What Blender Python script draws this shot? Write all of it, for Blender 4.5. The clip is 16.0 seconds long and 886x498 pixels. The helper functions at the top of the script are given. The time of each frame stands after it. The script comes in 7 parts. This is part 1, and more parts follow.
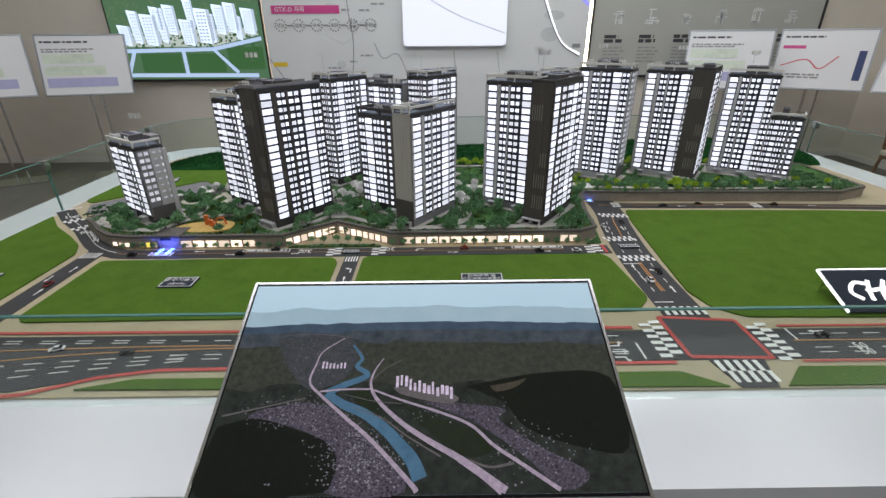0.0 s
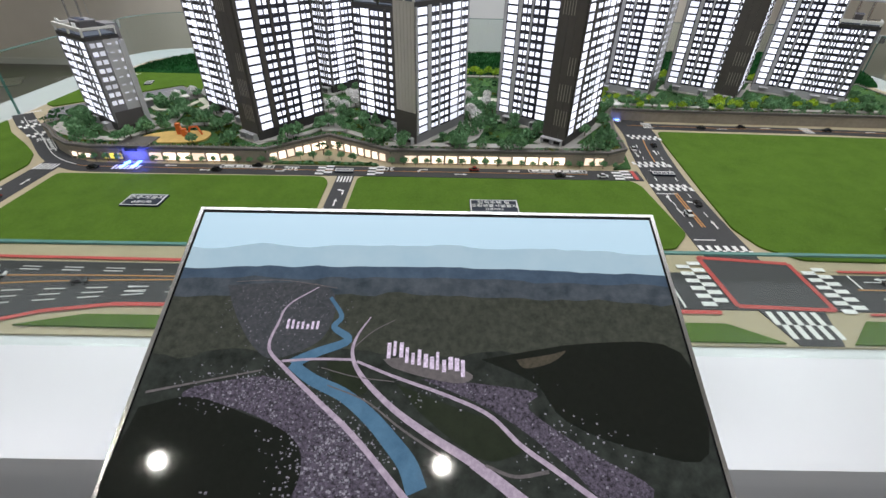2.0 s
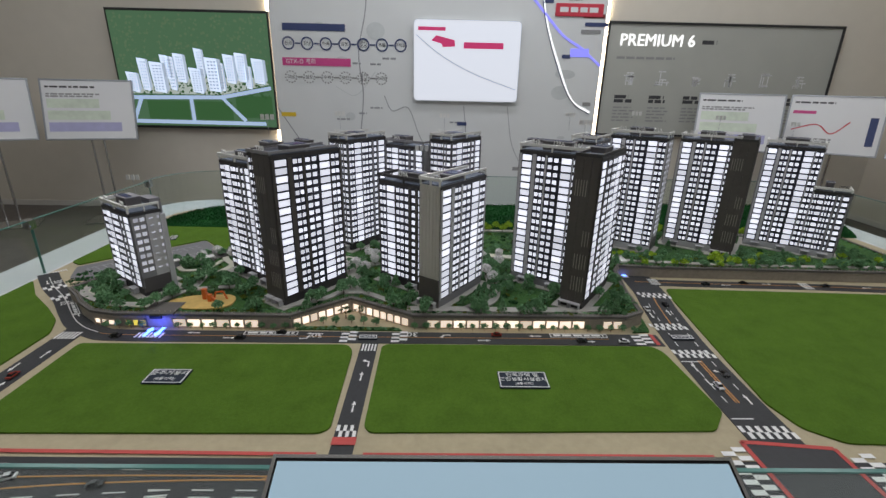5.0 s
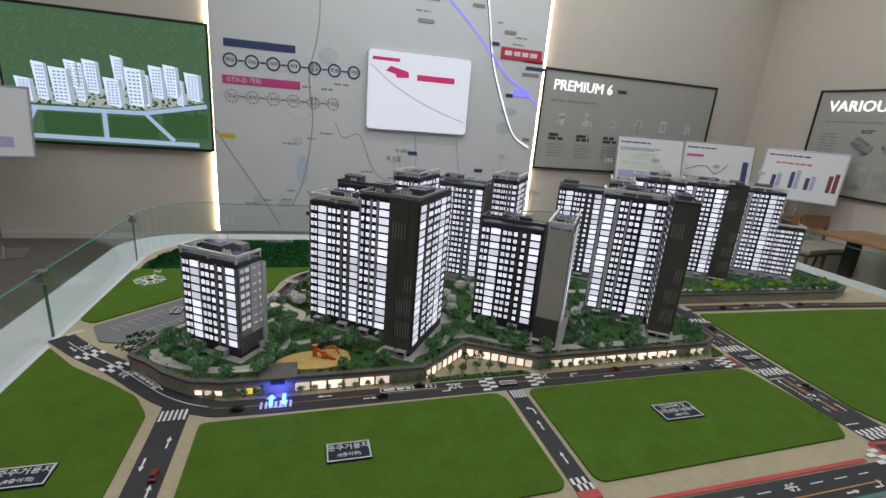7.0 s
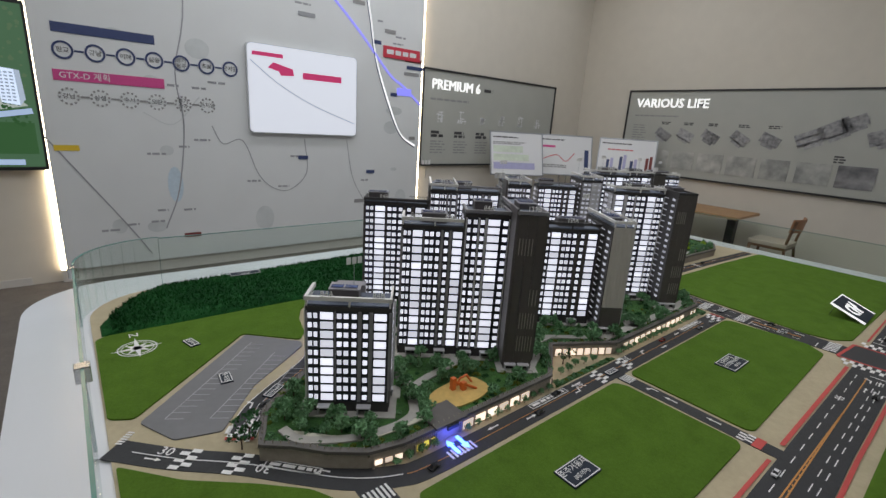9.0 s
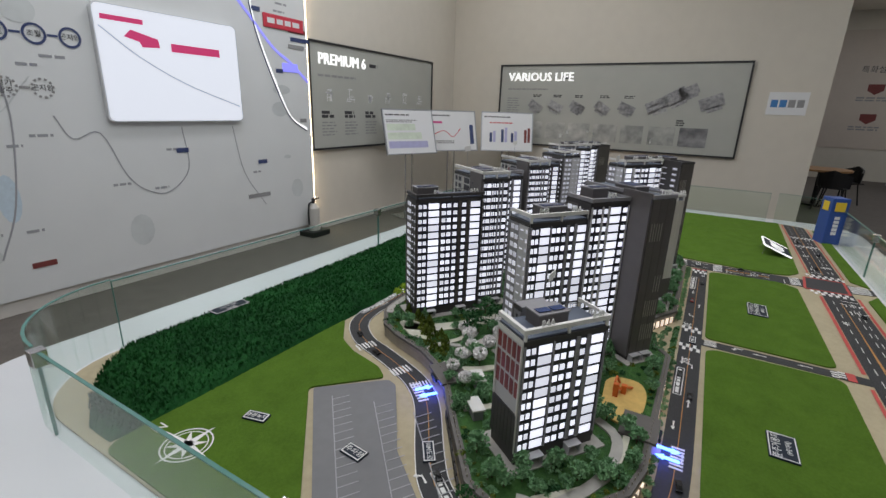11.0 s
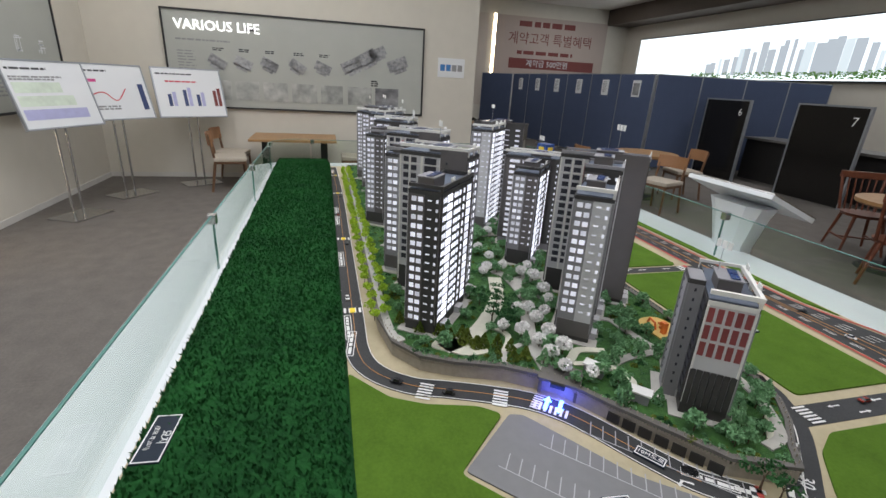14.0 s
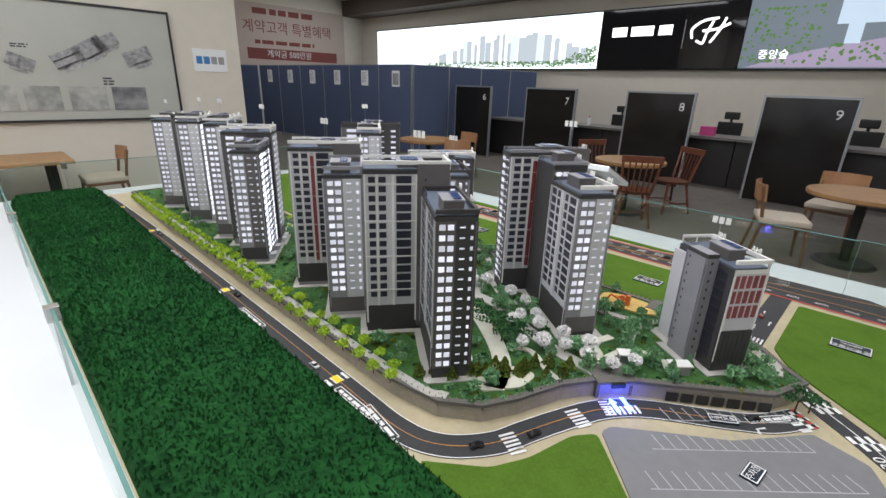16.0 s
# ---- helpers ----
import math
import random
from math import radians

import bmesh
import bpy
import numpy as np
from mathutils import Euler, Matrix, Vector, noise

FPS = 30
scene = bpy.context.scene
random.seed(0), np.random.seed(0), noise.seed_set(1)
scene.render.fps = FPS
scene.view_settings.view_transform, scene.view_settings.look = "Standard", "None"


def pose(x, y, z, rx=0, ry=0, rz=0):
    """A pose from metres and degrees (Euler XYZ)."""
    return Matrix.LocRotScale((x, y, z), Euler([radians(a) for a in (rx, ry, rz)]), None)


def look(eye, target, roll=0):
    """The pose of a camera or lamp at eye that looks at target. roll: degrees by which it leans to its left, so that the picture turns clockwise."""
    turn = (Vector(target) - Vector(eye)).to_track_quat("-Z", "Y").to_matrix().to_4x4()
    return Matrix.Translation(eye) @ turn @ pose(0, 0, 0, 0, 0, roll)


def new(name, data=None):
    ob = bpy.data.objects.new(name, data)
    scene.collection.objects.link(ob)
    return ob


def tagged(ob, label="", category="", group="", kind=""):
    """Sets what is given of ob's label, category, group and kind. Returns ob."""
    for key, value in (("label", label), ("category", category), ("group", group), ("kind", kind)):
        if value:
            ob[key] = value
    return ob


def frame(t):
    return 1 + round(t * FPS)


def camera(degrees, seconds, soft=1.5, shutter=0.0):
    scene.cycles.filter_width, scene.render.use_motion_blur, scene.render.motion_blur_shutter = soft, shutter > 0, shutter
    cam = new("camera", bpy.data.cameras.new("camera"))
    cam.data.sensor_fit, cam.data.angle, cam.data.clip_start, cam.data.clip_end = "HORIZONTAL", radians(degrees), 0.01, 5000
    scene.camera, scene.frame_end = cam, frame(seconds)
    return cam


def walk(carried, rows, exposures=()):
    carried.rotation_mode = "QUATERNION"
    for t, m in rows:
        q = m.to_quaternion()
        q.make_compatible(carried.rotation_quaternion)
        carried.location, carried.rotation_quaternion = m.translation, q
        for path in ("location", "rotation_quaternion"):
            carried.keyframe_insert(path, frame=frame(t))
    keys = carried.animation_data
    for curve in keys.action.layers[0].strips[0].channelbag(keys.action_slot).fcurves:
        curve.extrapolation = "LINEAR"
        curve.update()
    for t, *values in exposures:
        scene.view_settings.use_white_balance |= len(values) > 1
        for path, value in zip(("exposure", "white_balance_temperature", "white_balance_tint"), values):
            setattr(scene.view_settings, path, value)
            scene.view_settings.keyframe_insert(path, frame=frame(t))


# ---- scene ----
cam = camera(88.2, 16.0)

PATH = [
    (0, (0.191, -1.52, 1.576), (0.207, 0.292, 0.73), -0.4),
    (0.5, (0.195, -1.45, 1.552), (0.199, 0.342, 0.663), -0.3),
    (1, (0.184, -1.388, 1.519), (0.195, 0.358, 0.544), 0.1),
    (1.5, (0.179, -1.345, 1.491), (0.19, 0.347, 0.425), 0.8),
    (2, (0.18, -1.315, 1.474), (0.189, 0.332, 0.338), 1.2),
    (2.5, (0.178, -1.289, 1.469), (0.181, 0.33, 0.295), 1.4),
    (3, (0.184, -1.263, 1.51), (0.188, 0.404, 0.404), 1.3),
    (3.5, (0.186, -1.263, 1.58), (0.188, 0.495, 0.626), 0.7),
    (4, (0.187, -1.287, 1.631), (0.197, 0.548, 0.837), 0.5),
    (4.5, (0.162, -1.279, 1.633), (0.167, 0.592, 0.925), 0.4),
    (4.7, (0.13, -1.271, 1.634), (0.139, 0.605, 0.941), 0.6),
    (6.8, (-0.784, -1.108, 1.657), (-0.278, 0.744, 1.097), 5.1),
    (7, (-0.899, -1.099, 1.673), (-0.338, 0.738, 1.116), 4.8),
    (7.5, (-1.162, -1.015, 1.662), (-0.495, 0.792, 1.121), 4.3),
    (8, (-1.406, -0.881, 1.675), (-0.576, 0.862, 1.152), 3.8),
    (8.5, (-1.645, -0.738, 1.675), (-0.616, 0.897, 1.156), 4.0),
    (8.7, (-1.722, -0.678, 1.677), (-0.607, 0.898, 1.154), 3.9),
    (10.8, (-2.239, 0.232, 1.652), (-0.594, 1.214, 1.077), 2.2),
    (11, (-2.259, 0.322, 1.652), (-0.6, 1.272, 1.063), 1.9),
    (11.5, (-2.325, 0.56, 1.653), (-0.618, 1.402, 1.038), 1.5),
    (12, (-2.337, 0.774, 1.646), (-0.566, 1.451, 1.009), 1.0),
    (12.5, (-2.292, 1.005, 1.639), (-0.448, 1.442, 0.998), 1.5),
    (13, (-2.27, 1.241, 1.633), (-0.386, 1.399, 0.983), 2.4),
    (13.5, (-2.225, 1.471, 1.636), (-0.348, 1.326, 0.962), 2.6),
    (14, (-2.128, 1.663, 1.628), (-0.312, 1.178, 0.944), 3.3),
    (14.5, (-2.025, 1.849, 1.627), (-0.294, 1.124, 0.937), 3.7),
    (15, (-1.895, 2.023, 1.638), (-0.3, 1.031, 0.952), 3.6),
    (15.5, (-1.716, 2.128, 1.627), (-0.258, 0.937, 0.949), 2.4),
    (16, (-1.528, 2.233, 1.634), (-0.214, 0.886, 0.957), 1.8),
]
walk(cam, [(t, look(eye, target, roll)) for t, eye, target, roll in PATH],
     exposures=[(0, -0.3), (1.2, -0.12), (2.5, 0.05), (3.5, -0.15), (4.5, -0.58), (6.8, -0.68), (8.7, -0.72), (11, -0.55), (12, -0.4), (13, -0.15), (14.5, 0.02), (16, 0.2)])

# ---- world, lamps, exposure ----
T = 0.73      # top of the display table
D = 0.785     # garden deck of the model estate
world = bpy.data.worlds.new("world")
scene.world = world
world.use_nodes = True
world.node_tree.nodes["Background"].inputs[0].default_value = (0.9, 0.93, 1.0, 1)
world.node_tree.nodes["Background"].inputs[1].default_value = 0.15

CEIL = 4.6


def lamp(x, y, z, sx, sy, watts, col=(0.935, 0.95, 1.0)):
    d = bpy.data.lights.new("ceiling_lamp", "AREA")
    d.shape, d.size, d.size_y, d.energy, d.color = "RECTANGLE", sx, sy, watts, col
    ob = new("ceiling_lamp", d)
    ob.location = (x, y, z)
    return ob


LAMPS = [(-0.8, 1.0, 3.0, 1.6, 190), (2.2, 1.0, 3.0, 1.6, 135), (1.0, 3.6, 5.0, 0.5, 190), (4.6, 3.0, 1.0, 2.5, 55),
         (-4.0, 1.5, 1.5, 4.0, 120), (0.0, -3.6, 5.0, 1.2, 135), (6.0, -3.5, 4.0, 1.2, 145), (11.5, -3.0, 4.0, 1.2, 110), (2.5, -8.3, 7.0, 0.8, 165),
         (13.0, -7.0, 2.0, 2.0, 90)]
for lx, ly, sx, sy, w in LAMPS:
    lamp(lx, ly, CEIL - 0.05, sx, sy, w * 0.46)

# ---- materials ----


def mat(name, col, rough=0.6, metal=0.0, var=0.12, scale=30.0, bump=0.0, bscale=None, col2=None, rnd=0.0, emit=None, estr=0.0, spec=0.5, coat=0.0, detail=4.0):
    m = bpy.data.materials.new(name)
    m.use_nodes = True
    nt = m.node_tree
    b = nt.nodes["Principled BSDF"]
    b.inputs["Roughness"].default_value = rough
    b.inputs["Metallic"].default_value = metal
    b.inputs["Specular IOR Level"].default_value = spec
    b.inputs["Coat Weight"].default_value = coat
    tc = nt.nodes.new("ShaderNodeTexCoord")
    n1 = nt.nodes.new("ShaderNodeTexNoise")
    n1.inputs["Scale"].default_value = scale
    n1.inputs["Detail"].default_value = detail
    nt.links.new(tc.outputs["Object"], n1.inputs["Vector"])
    n2 = nt.nodes.new("ShaderNodeTexNoise")
    n2.inputs["Scale"].default_value = scale * 0.11
    n2.inputs["Detail"].default_value = 3
    nt.links.new(tc.outputs["Object"], n2.inputs["Vector"])
    add = nt.nodes.new("ShaderNodeMath")
    add.operation = "ADD"
    nt.links.new(n1.outputs["Fac"], add.inputs[0])
    nt.links.new(n2.outputs["Fac"], add.inputs[1])
    last = add.outputs[0]
    if rnd:
        oi = nt.nodes.new("ShaderNodeObjectInfo")
        ma = nt.nodes.new("ShaderNodeMath")
        ma.operation = "MULTIPLY_ADD"
        ma.inputs[1].default_value = rnd
        nt.links.new(oi.outputs["Random"], ma.inputs[0])
        nt.links.new(last, ma.inputs[2])
        last = ma.outputs[0]
    ramp = nt.nodes.new("ShaderNodeMapRange")
    ramp.inputs["From Min"].default_value = 0.65
    ramp.inputs["From Max"].default_value = 1.35 + rnd
    nt.links.new(last, ramp.inputs["Value"])
    mix = nt.nodes.new("ShaderNodeMix")
    mix.data_type = "RGBA"
    c2 = col2 or tuple(min(1, c * (1 + var)) for c in col)
    c1 = col if col2 else tuple(c * (1 - var) for c in col)
    mix.inputs[6].default_value = (*c1, 1)
    mix.inputs[7].default_value = (*c2, 1)
    nt.links.new(ramp.outputs[0], mix.inputs[0])
    nt.links.new(mix.outputs[2], b.inputs["Base Color"])
    if bump:
        bn = nt.nodes.new("ShaderNodeTexNoise")
        bn.inputs["Scale"].default_value = bscale or scale * 3
        bn.inputs["Detail"].default_value = 4
        nt.links.new(tc.outputs["Object"], bn.inputs["Vector"])
        bp = nt.nodes.new("ShaderNodeBump")
        bp.inputs["Strength"].default_value = bump
        bp.inputs["Distance"].default_value = 0.004
        nt.links.new(bn.outputs["Fac"], bp.inputs["Height"])
        nt.links.new(bp.outputs["Normal"], b.inputs["Normal"])
    if emit:
        b.inputs["Emission Color"].default_value = (*emit, 1)
        b.inputs["Emission Strength"].default_value = estr
    return m


def glow(name, col, strength, rnd=0.0):
    m = bpy.data.materials.new(name)
    m.use_nodes = True
    nt = m.node_tree
    b = nt.nodes["Principled BSDF"]
    b.inputs["Base Color"].default_value = (*[c * 0.3 for c in col], 1)
    b.inputs["Emission Color"].default_value = (*col, 1)
    b.inputs["Emission Strength"].default_value = strength
    b.inputs["Roughness"].default_value = 0.3
    if rnd:
        oi = nt.nodes.new("ShaderNodeObjectInfo")
        mr = nt.nodes.new("ShaderNodeMapRange")
        mr.inputs["To Min"].default_value = strength * (1 - rnd)
        mr.inputs["To Max"].default_value = strength * (1 + rnd)
        nt.links.new(oi.outputs["Random"], mr.inputs["Value"])
        nt.links.new(mr.outputs[0], b.inputs["Emission Strength"])
    return m


def glass_mat(name, col, rough=0.0):
    m = bpy.data.materials.new(name)
    m.use_nodes = True
    nt = m.node_tree
    nt.nodes.remove(nt.nodes["Principled BSDF"])
    tr = nt.nodes.new("ShaderNodeBsdfTransparent")
    tr.inputs[0].default_value = (*col, 1)
    gl = nt.nodes.new("ShaderNodeBsdfGlossy")
    gl.inputs["Roughness"].default_value = rough
    lw = nt.nodes.new("ShaderNodeLayerWeight")
    lw.inputs[0].default_value = 0.5
    pw = nt.nodes.new("ShaderNodeMath")
    pw.operation = "POWER"
    pw.inputs[1].default_value = 4.0
    nt.links.new(lw.outputs["Facing"], pw.inputs[0])
    fr = nt.nodes.new("ShaderNodeMath")
    fr.operation = "MULTIPLY_ADD"
    fr.inputs[1].default_value = 0.5
    fr.inputs[2].default_value = 0.03
    nt.links.new(pw.outputs[0], fr.inputs[0])
    mx = nt.nodes.new("ShaderNodeMixShader")
    nt.links.new(fr.outputs[0], mx.inputs[0])
    nt.links.new(tr.outputs[0], mx.inputs[1])
    nt.links.new(gl.outputs[0], mx.inputs[2])
    nt.links.new(mx.outputs[0], nt.nodes["Material Output"].inputs[0])
    return m


M = {}
M["carpet"] = mat("carpet", (0.155, 0.14, 0.125), 0.95, var=0.16, scale=60, bump=0.5, bscale=500, spec=0.2)
M["wall"] = mat("wall_paint", (0.66, 0.62, 0.54), 0.9, var=0.03, scale=6, bump=0.05, spec=0.2)
M["ceiling"] = mat("ceiling_paint", (0.75, 0.73, 0.69), 0.9, var=0.02, scale=5)
M["soffit"] = mat("dark_soffit", (0.09, 0.07, 0.055), 0.8, var=0.1)
M["base"] = mat("baseboard_paint", (0.62, 0.6, 0.56), 0.6, var=0.03)
M["mapwhite"] = mat("map_vinyl", (0.72, 0.74, 0.74), 0.5, var=0.03, scale=3, col2=None)
M["mapfaint"] = mat("map_print_grey", (0.6, 0.63, 0.63), 0.5, var=0.1, scale=8)
M["mapblue"] = mat("map_print_blue", (0.55, 0.66, 0.74), 0.5, var=0.1)
M["mapline"] = mat("map_line_grey", (0.33, 0.34, 0.36), 0.5, var=0.05)
M["navy"] = mat("print_navy", (0.04, 0.06, 0.16), 0.5, var=0.1)
M["magenta"] = mat("print_magenta", (0.62, 0.07, 0.26), 0.5, var=0.05)
M["printred"] = mat("print_red", (0.6, 0.04, 0.07), 0.5, var=0.05)
M["yellow"] = mat("print_yellow", (0.78, 0.55, 0.04), 0.5, var=0.05)
M["ink"] = mat("print_ink", (0.05, 0.05, 0.055), 0.5, var=0.05)
M["inkgrey"] = mat("print_ink_grey", (0.3, 0.3, 0.3), 0.5, var=0.05)
M["boardgrey"] = mat("board_vinyl_grey", (0.44, 0.45, 0.41), 0.45, var=0.04, scale=4)
M["blackframe"] = mat("black_metal_frame", (0.02, 0.02, 0.022), 0.45, var=0.1)
M["paper"] = mat("paper_white", (0.78, 0.79, 0.8), 0.35, var=0.02, scale=5)
M["paper2"] = mat("paper_print_green", (0.66, 0.74, 0.62), 0.5, var=0.15, scale=14)
M["lilac"] = mat("paper_print_lilac", (0.45, 0.45, 0.68), 0.5, var=0.1, scale=14)
M["white"] = mat("white_lacquer", (0.68, 0.7, 0.72), 0.22, var=0.02, scale=4)
M["whiteframe"] = mat("white_model_frame", (0.7, 0.69, 0.66), 0.5, var=0.05, scale=40)
M["grass"] = mat("model_turf_light", (0.088, 0.168, 0.02), 0.95, var=0.16, scale=120, bump=0.6, bscale=1800, spec=0.1)
M["turf"] = mat("model_turf_dark", (0.005, 0.04, 0.01), 0.9, col2=(0.016, 0.1, 0.022), scale=45, bump=0.6, bscale=900, spec=0.15)
M["asphalt"] = mat("model_asphalt", (0.027, 0.028, 0.03), 0.7, var=0.18, scale=80, bump=0.15, bscale=2500)
M["junction"] = mat("model_junction_dark", (0.03, 0.031, 0.034), 0.6, var=0.12, scale=60)
M["sand"] = mat("model_pavement_sand", (0.42, 0.36, 0.235), 0.85, var=0.1, scale=50, bump=0.2, bscale=1500)
M["redlane"] = mat("model_red_lane", (0.5, 0.07, 0.06), 0.7, var=0.1, scale=70)
M["mark"] = mat("model_road_marking", (0.78, 0.78, 0.76), 0.6, var=0.05, scale=80)
M["markyellow"] = mat("model_yellow_marking", (0.8, 0.6, 0.02), 0.6, var=0.05)
M["markorange"] = mat("model_orange_line", (0.55, 0.26, 0.07), 0.6, var=0.05)
M["parking"] = mat("model_parking_grey", (0.17, 0.17, 0.175), 0.7, var=0.08, scale=30)
M["parkline"] = mat("model_parking_line", (0.36, 0.36, 0.37), 0.7, var=0.06)
M["plate"] = mat("sign_plate_dark", (0.018, 0.026, 0.04), 0.6, var=0.08, spec=0.2)
M["tdark"] = mat("tower_charcoal", (0.042, 0.039, 0.039), 0.55, var=0.1, scale=25)
M["tbrown"] = mat("tower_brown_rib", (0.082, 0.072, 0.066), 0.5, var=0.12, scale=40)
M["tlight"] = mat("tower_light_grey", (0.52, 0.515, 0.53), 0.55, var=0.05, scale=20)
M["tgrey"] = mat("tower_mid_grey", (0.25, 0.245, 0.26), 0.55, var=0.06, scale=20)
M["tcoffee"] = mat("tower_coffee_grey", (0.11, 0.1, 0.1), 0.5, var=0.08, scale=25)
M["tslit"] = mat("tower_beige_slit", (0.3, 0.27, 0.24), 0.5, var=0.15, scale=40, rnd=0.4)
M["tnavy"] = mat("tower_blue_black", (0.022, 0.022, 0.035), 0.3, var=0.1)
M["tred"] = mat("tower_red_panel", (0.22, 0.042, 0.045), 0.4, var=0.3, scale=15, rnd=0.8)
M["roofslate"] = mat("roof_slate_blue", (0.09, 0.11, 0.15), 0.6, var=0.1)
M["solar"] = mat("solar_panel_blue", (0.025, 0.05, 0.16), 0.15, var=0.2, scale=60)
M["stone"] = mat("podium_stone", (0.33, 0.29, 0.24), 0.75, var=0.16, scale=60, bump=0.15)
M["stonedark"] = mat("podium_dark_band", (0.12, 0.11, 0.1), 0.6, var=0.12)
M["path"] = mat("garden_path", (0.4, 0.385, 0.35), 0.8, var=0.14, scale=50)
M["pathpale"] = mat("garden_path_pale", (0.55, 0.54, 0.44), 0.8, var=0.1, scale=40)
M["garden"] = mat("garden_turf", (0.012, 0.05, 0.012), 0.95, col2=(0.06, 0.17, 0.03), scale=60, bump=0.6, bscale=1500)
M["playsand"] = mat("playground_sand", (0.62, 0.42, 0.13), 0.8, var=0.15, scale=60)
M["orange"] = mat("play_orange", (0.7, 0.16, 0.03), 0.4, var=0.1)
M["leaf"] = mat("leaf_green", (0.06, 0.18, 0.07), 0.7, col2=(0.25, 0.45, 0.23), scale=200, rnd=0.5, spec=0.3)
M["leafyel"] = mat("leaf_lime", (0.22, 0.4, 0.02), 0.7, col2=(0.5, 0.65, 0.06), scale=200, rnd=0.4, spec=0.3)
M["leafdark"] = mat("leaf_pine", (0.012, 0.055, 0.02), 0.8, col2=(0.045, 0.14, 0.045), scale=200, rnd=0.4, spec=0.2)
M["leafolive"] = mat("leaf_olive", (0.06, 0.1, 0.015), 0.8, col2=(0.16, 0.2, 0.03), scale=200, rnd=0.6, spec=0.2)
M["blossom"] = mat("blossom_white", (0.88, 0.86, 0.85), 0.8, var=0.1, scale=200, rnd=0.2)
M["bark"] = mat("bark_brown", (0.08, 0.05, 0.03), 0.9, var=0.2, scale=200)
M["window"] = glow("window_lit", (0.86, 0.88, 1.0), 1.4, 0.3)
M["windim"] = glow("window_lit_soft", (0.88, 0.89, 1.0), 0.62, 0.35)
M["shop"] = glow("shop_warm", (1.0, 0.8, 0.64), 1.7, 0.45)
M["shopyellow"] = glow("shop_yellow", (0.9, 0.72, 0.12), 1.1, 0.3)
M["blue"] = glow("blue_led", (0.06, 0.14, 1.0), 14.0)
# plain portal wall: blue light from the arrows is put in as emission
M["bluedim"] = glow("blue_led_panel", (0.03, 0.03, 0.8), 1.6)
M["strip"] = glow("warm_strip", (1.0, 0.8, 0.55), 14.0)
M["signwhite"] = glow("sign_white_light", (1.0, 1.0, 1.0), 1.8)
M["signblue"] = glow("sign_blue_light", (0.25, 0.25, 1.0), 1.6)
M["glass"] = glass_mat("clear_glass", (0.93, 0.97, 0.95))
M["glassedge"] = mat("glass_edge_green", (0.1, 0.24, 0.21), 0.15, var=0.1)
M["steel"] = mat("chrome_steel", (0.6, 0.6, 0.6), 0.25, metal=1.0, var=0.05)
M["screen"] = mat("screen_black_glass", (0.006, 0.006, 0.008), 0.04, var=0.05)
M["blackplastic"] = mat("black_plastic", (0.015, 0.015, 0.016), 0.45, var=0.1)
M["partition"] = mat("partition_blue_fabric", (0.085, 0.11, 0.185), 0.9, var=0.06, scale=40, bump=0.3, bscale=900, spec=0.1)
M["partframe"] = mat("partition_alu", (0.38, 0.4, 0.43), 0.4, metal=0.6, var=0.05)
M["darkglass"] = mat("divider_dark_panel", (0.012, 0.011, 0.01), 0.12, var=0.1)
M["counter"] = mat("counter_dark_laminate", (0.025, 0.023, 0.022), 0.5, var=0.15)
M["countertop"] = mat("counter_top_grey", (0.19, 0.18, 0.17), 0.4, var=0.06)
M["oak"] = mat("oak_wood", (0.3, 0.16, 0.065), 0.4, col2=(0.42, 0.25, 0.11), scale=20)
M["walnut"] = mat("walnut_wood", (0.12, 0.06, 0.03), 0.4, col2=(0.2, 0.11, 0.06), scale=25)
M["redwood"] = mat("mahogany_wood", (0.09, 0.025, 0.012), 0.35, col2=(0.18, 0.06, 0.03), scale=25)
M["cushion"] = mat("beige_cushion", (0.5, 0.44, 0.36), 0.85, var=0.06, scale=60)
M["tan"] = mat("tan_leather", (0.34, 0.17, 0.08), 0.5, var=0.08)
M["extinguisher"] = mat("extinguisher_grey", (0.55, 0.54, 0.5), 0.35, var=0.05)
M["black"] = mat("matt_black", (0.012, 0.012, 0.012), 0.6, var=0.1)
M["bus"] = mat("box_blue", (0.03, 0.08, 0.3), 0.4, var=0.05)
M["carwhite"] = mat("car_white", (0.7, 0.7, 0.7), 0.25, var=0.03)
M["carblack"] = mat("car_black", (0.012, 0.012, 0.014), 0.2, var=0.05)
M["carred"] = mat("car_red", (0.25, 0.03, 0.02), 0.25, var=0.05)
M["bannerpink"] = mat("banner_vinyl", (0.5, 0.41, 0.36), 0.7, var=0.03)
M["maroon"] = mat("banner_maroon", (0.2, 0.045, 0.04), 0.6, var=0.05)

# ---- mesh helpers ----


def mesh(name, bm, material, smooth=False):
    me = bpy.data.meshes.new(name)
    bmesh.ops.recalc_face_normals(bm, faces=bm.faces)
    bm.to_mesh(me)
    bm.free()
    me.materials.append(material)
    if smooth:
        me.polygons.foreach_set("use_smooth", [True] * len(me.polygons))
    return me


def part(name, bm, material, parent=None, label="", smooth=False):
    ob = new(name, mesh(name, bm, material, smooth))
    if parent is not None:
        ob.parent = parent
    if label:
        ob["label"] = label
    return ob


def thing(name, label, category, loc=(0, 0, 0), yaw=0.0, group="", kind=""):
    ob = new(name)
    ob.empty_display_size = 0.05
    ob.matrix_world = pose(*loc, 0, 0, yaw)
    return tagged(ob, label, category, group, kind)


def solid(name, bm, material, label, category, kind="", group="", smooth=False):
    return tagged(part(name, bm, material, smooth=smooth), label, category, group, kind)


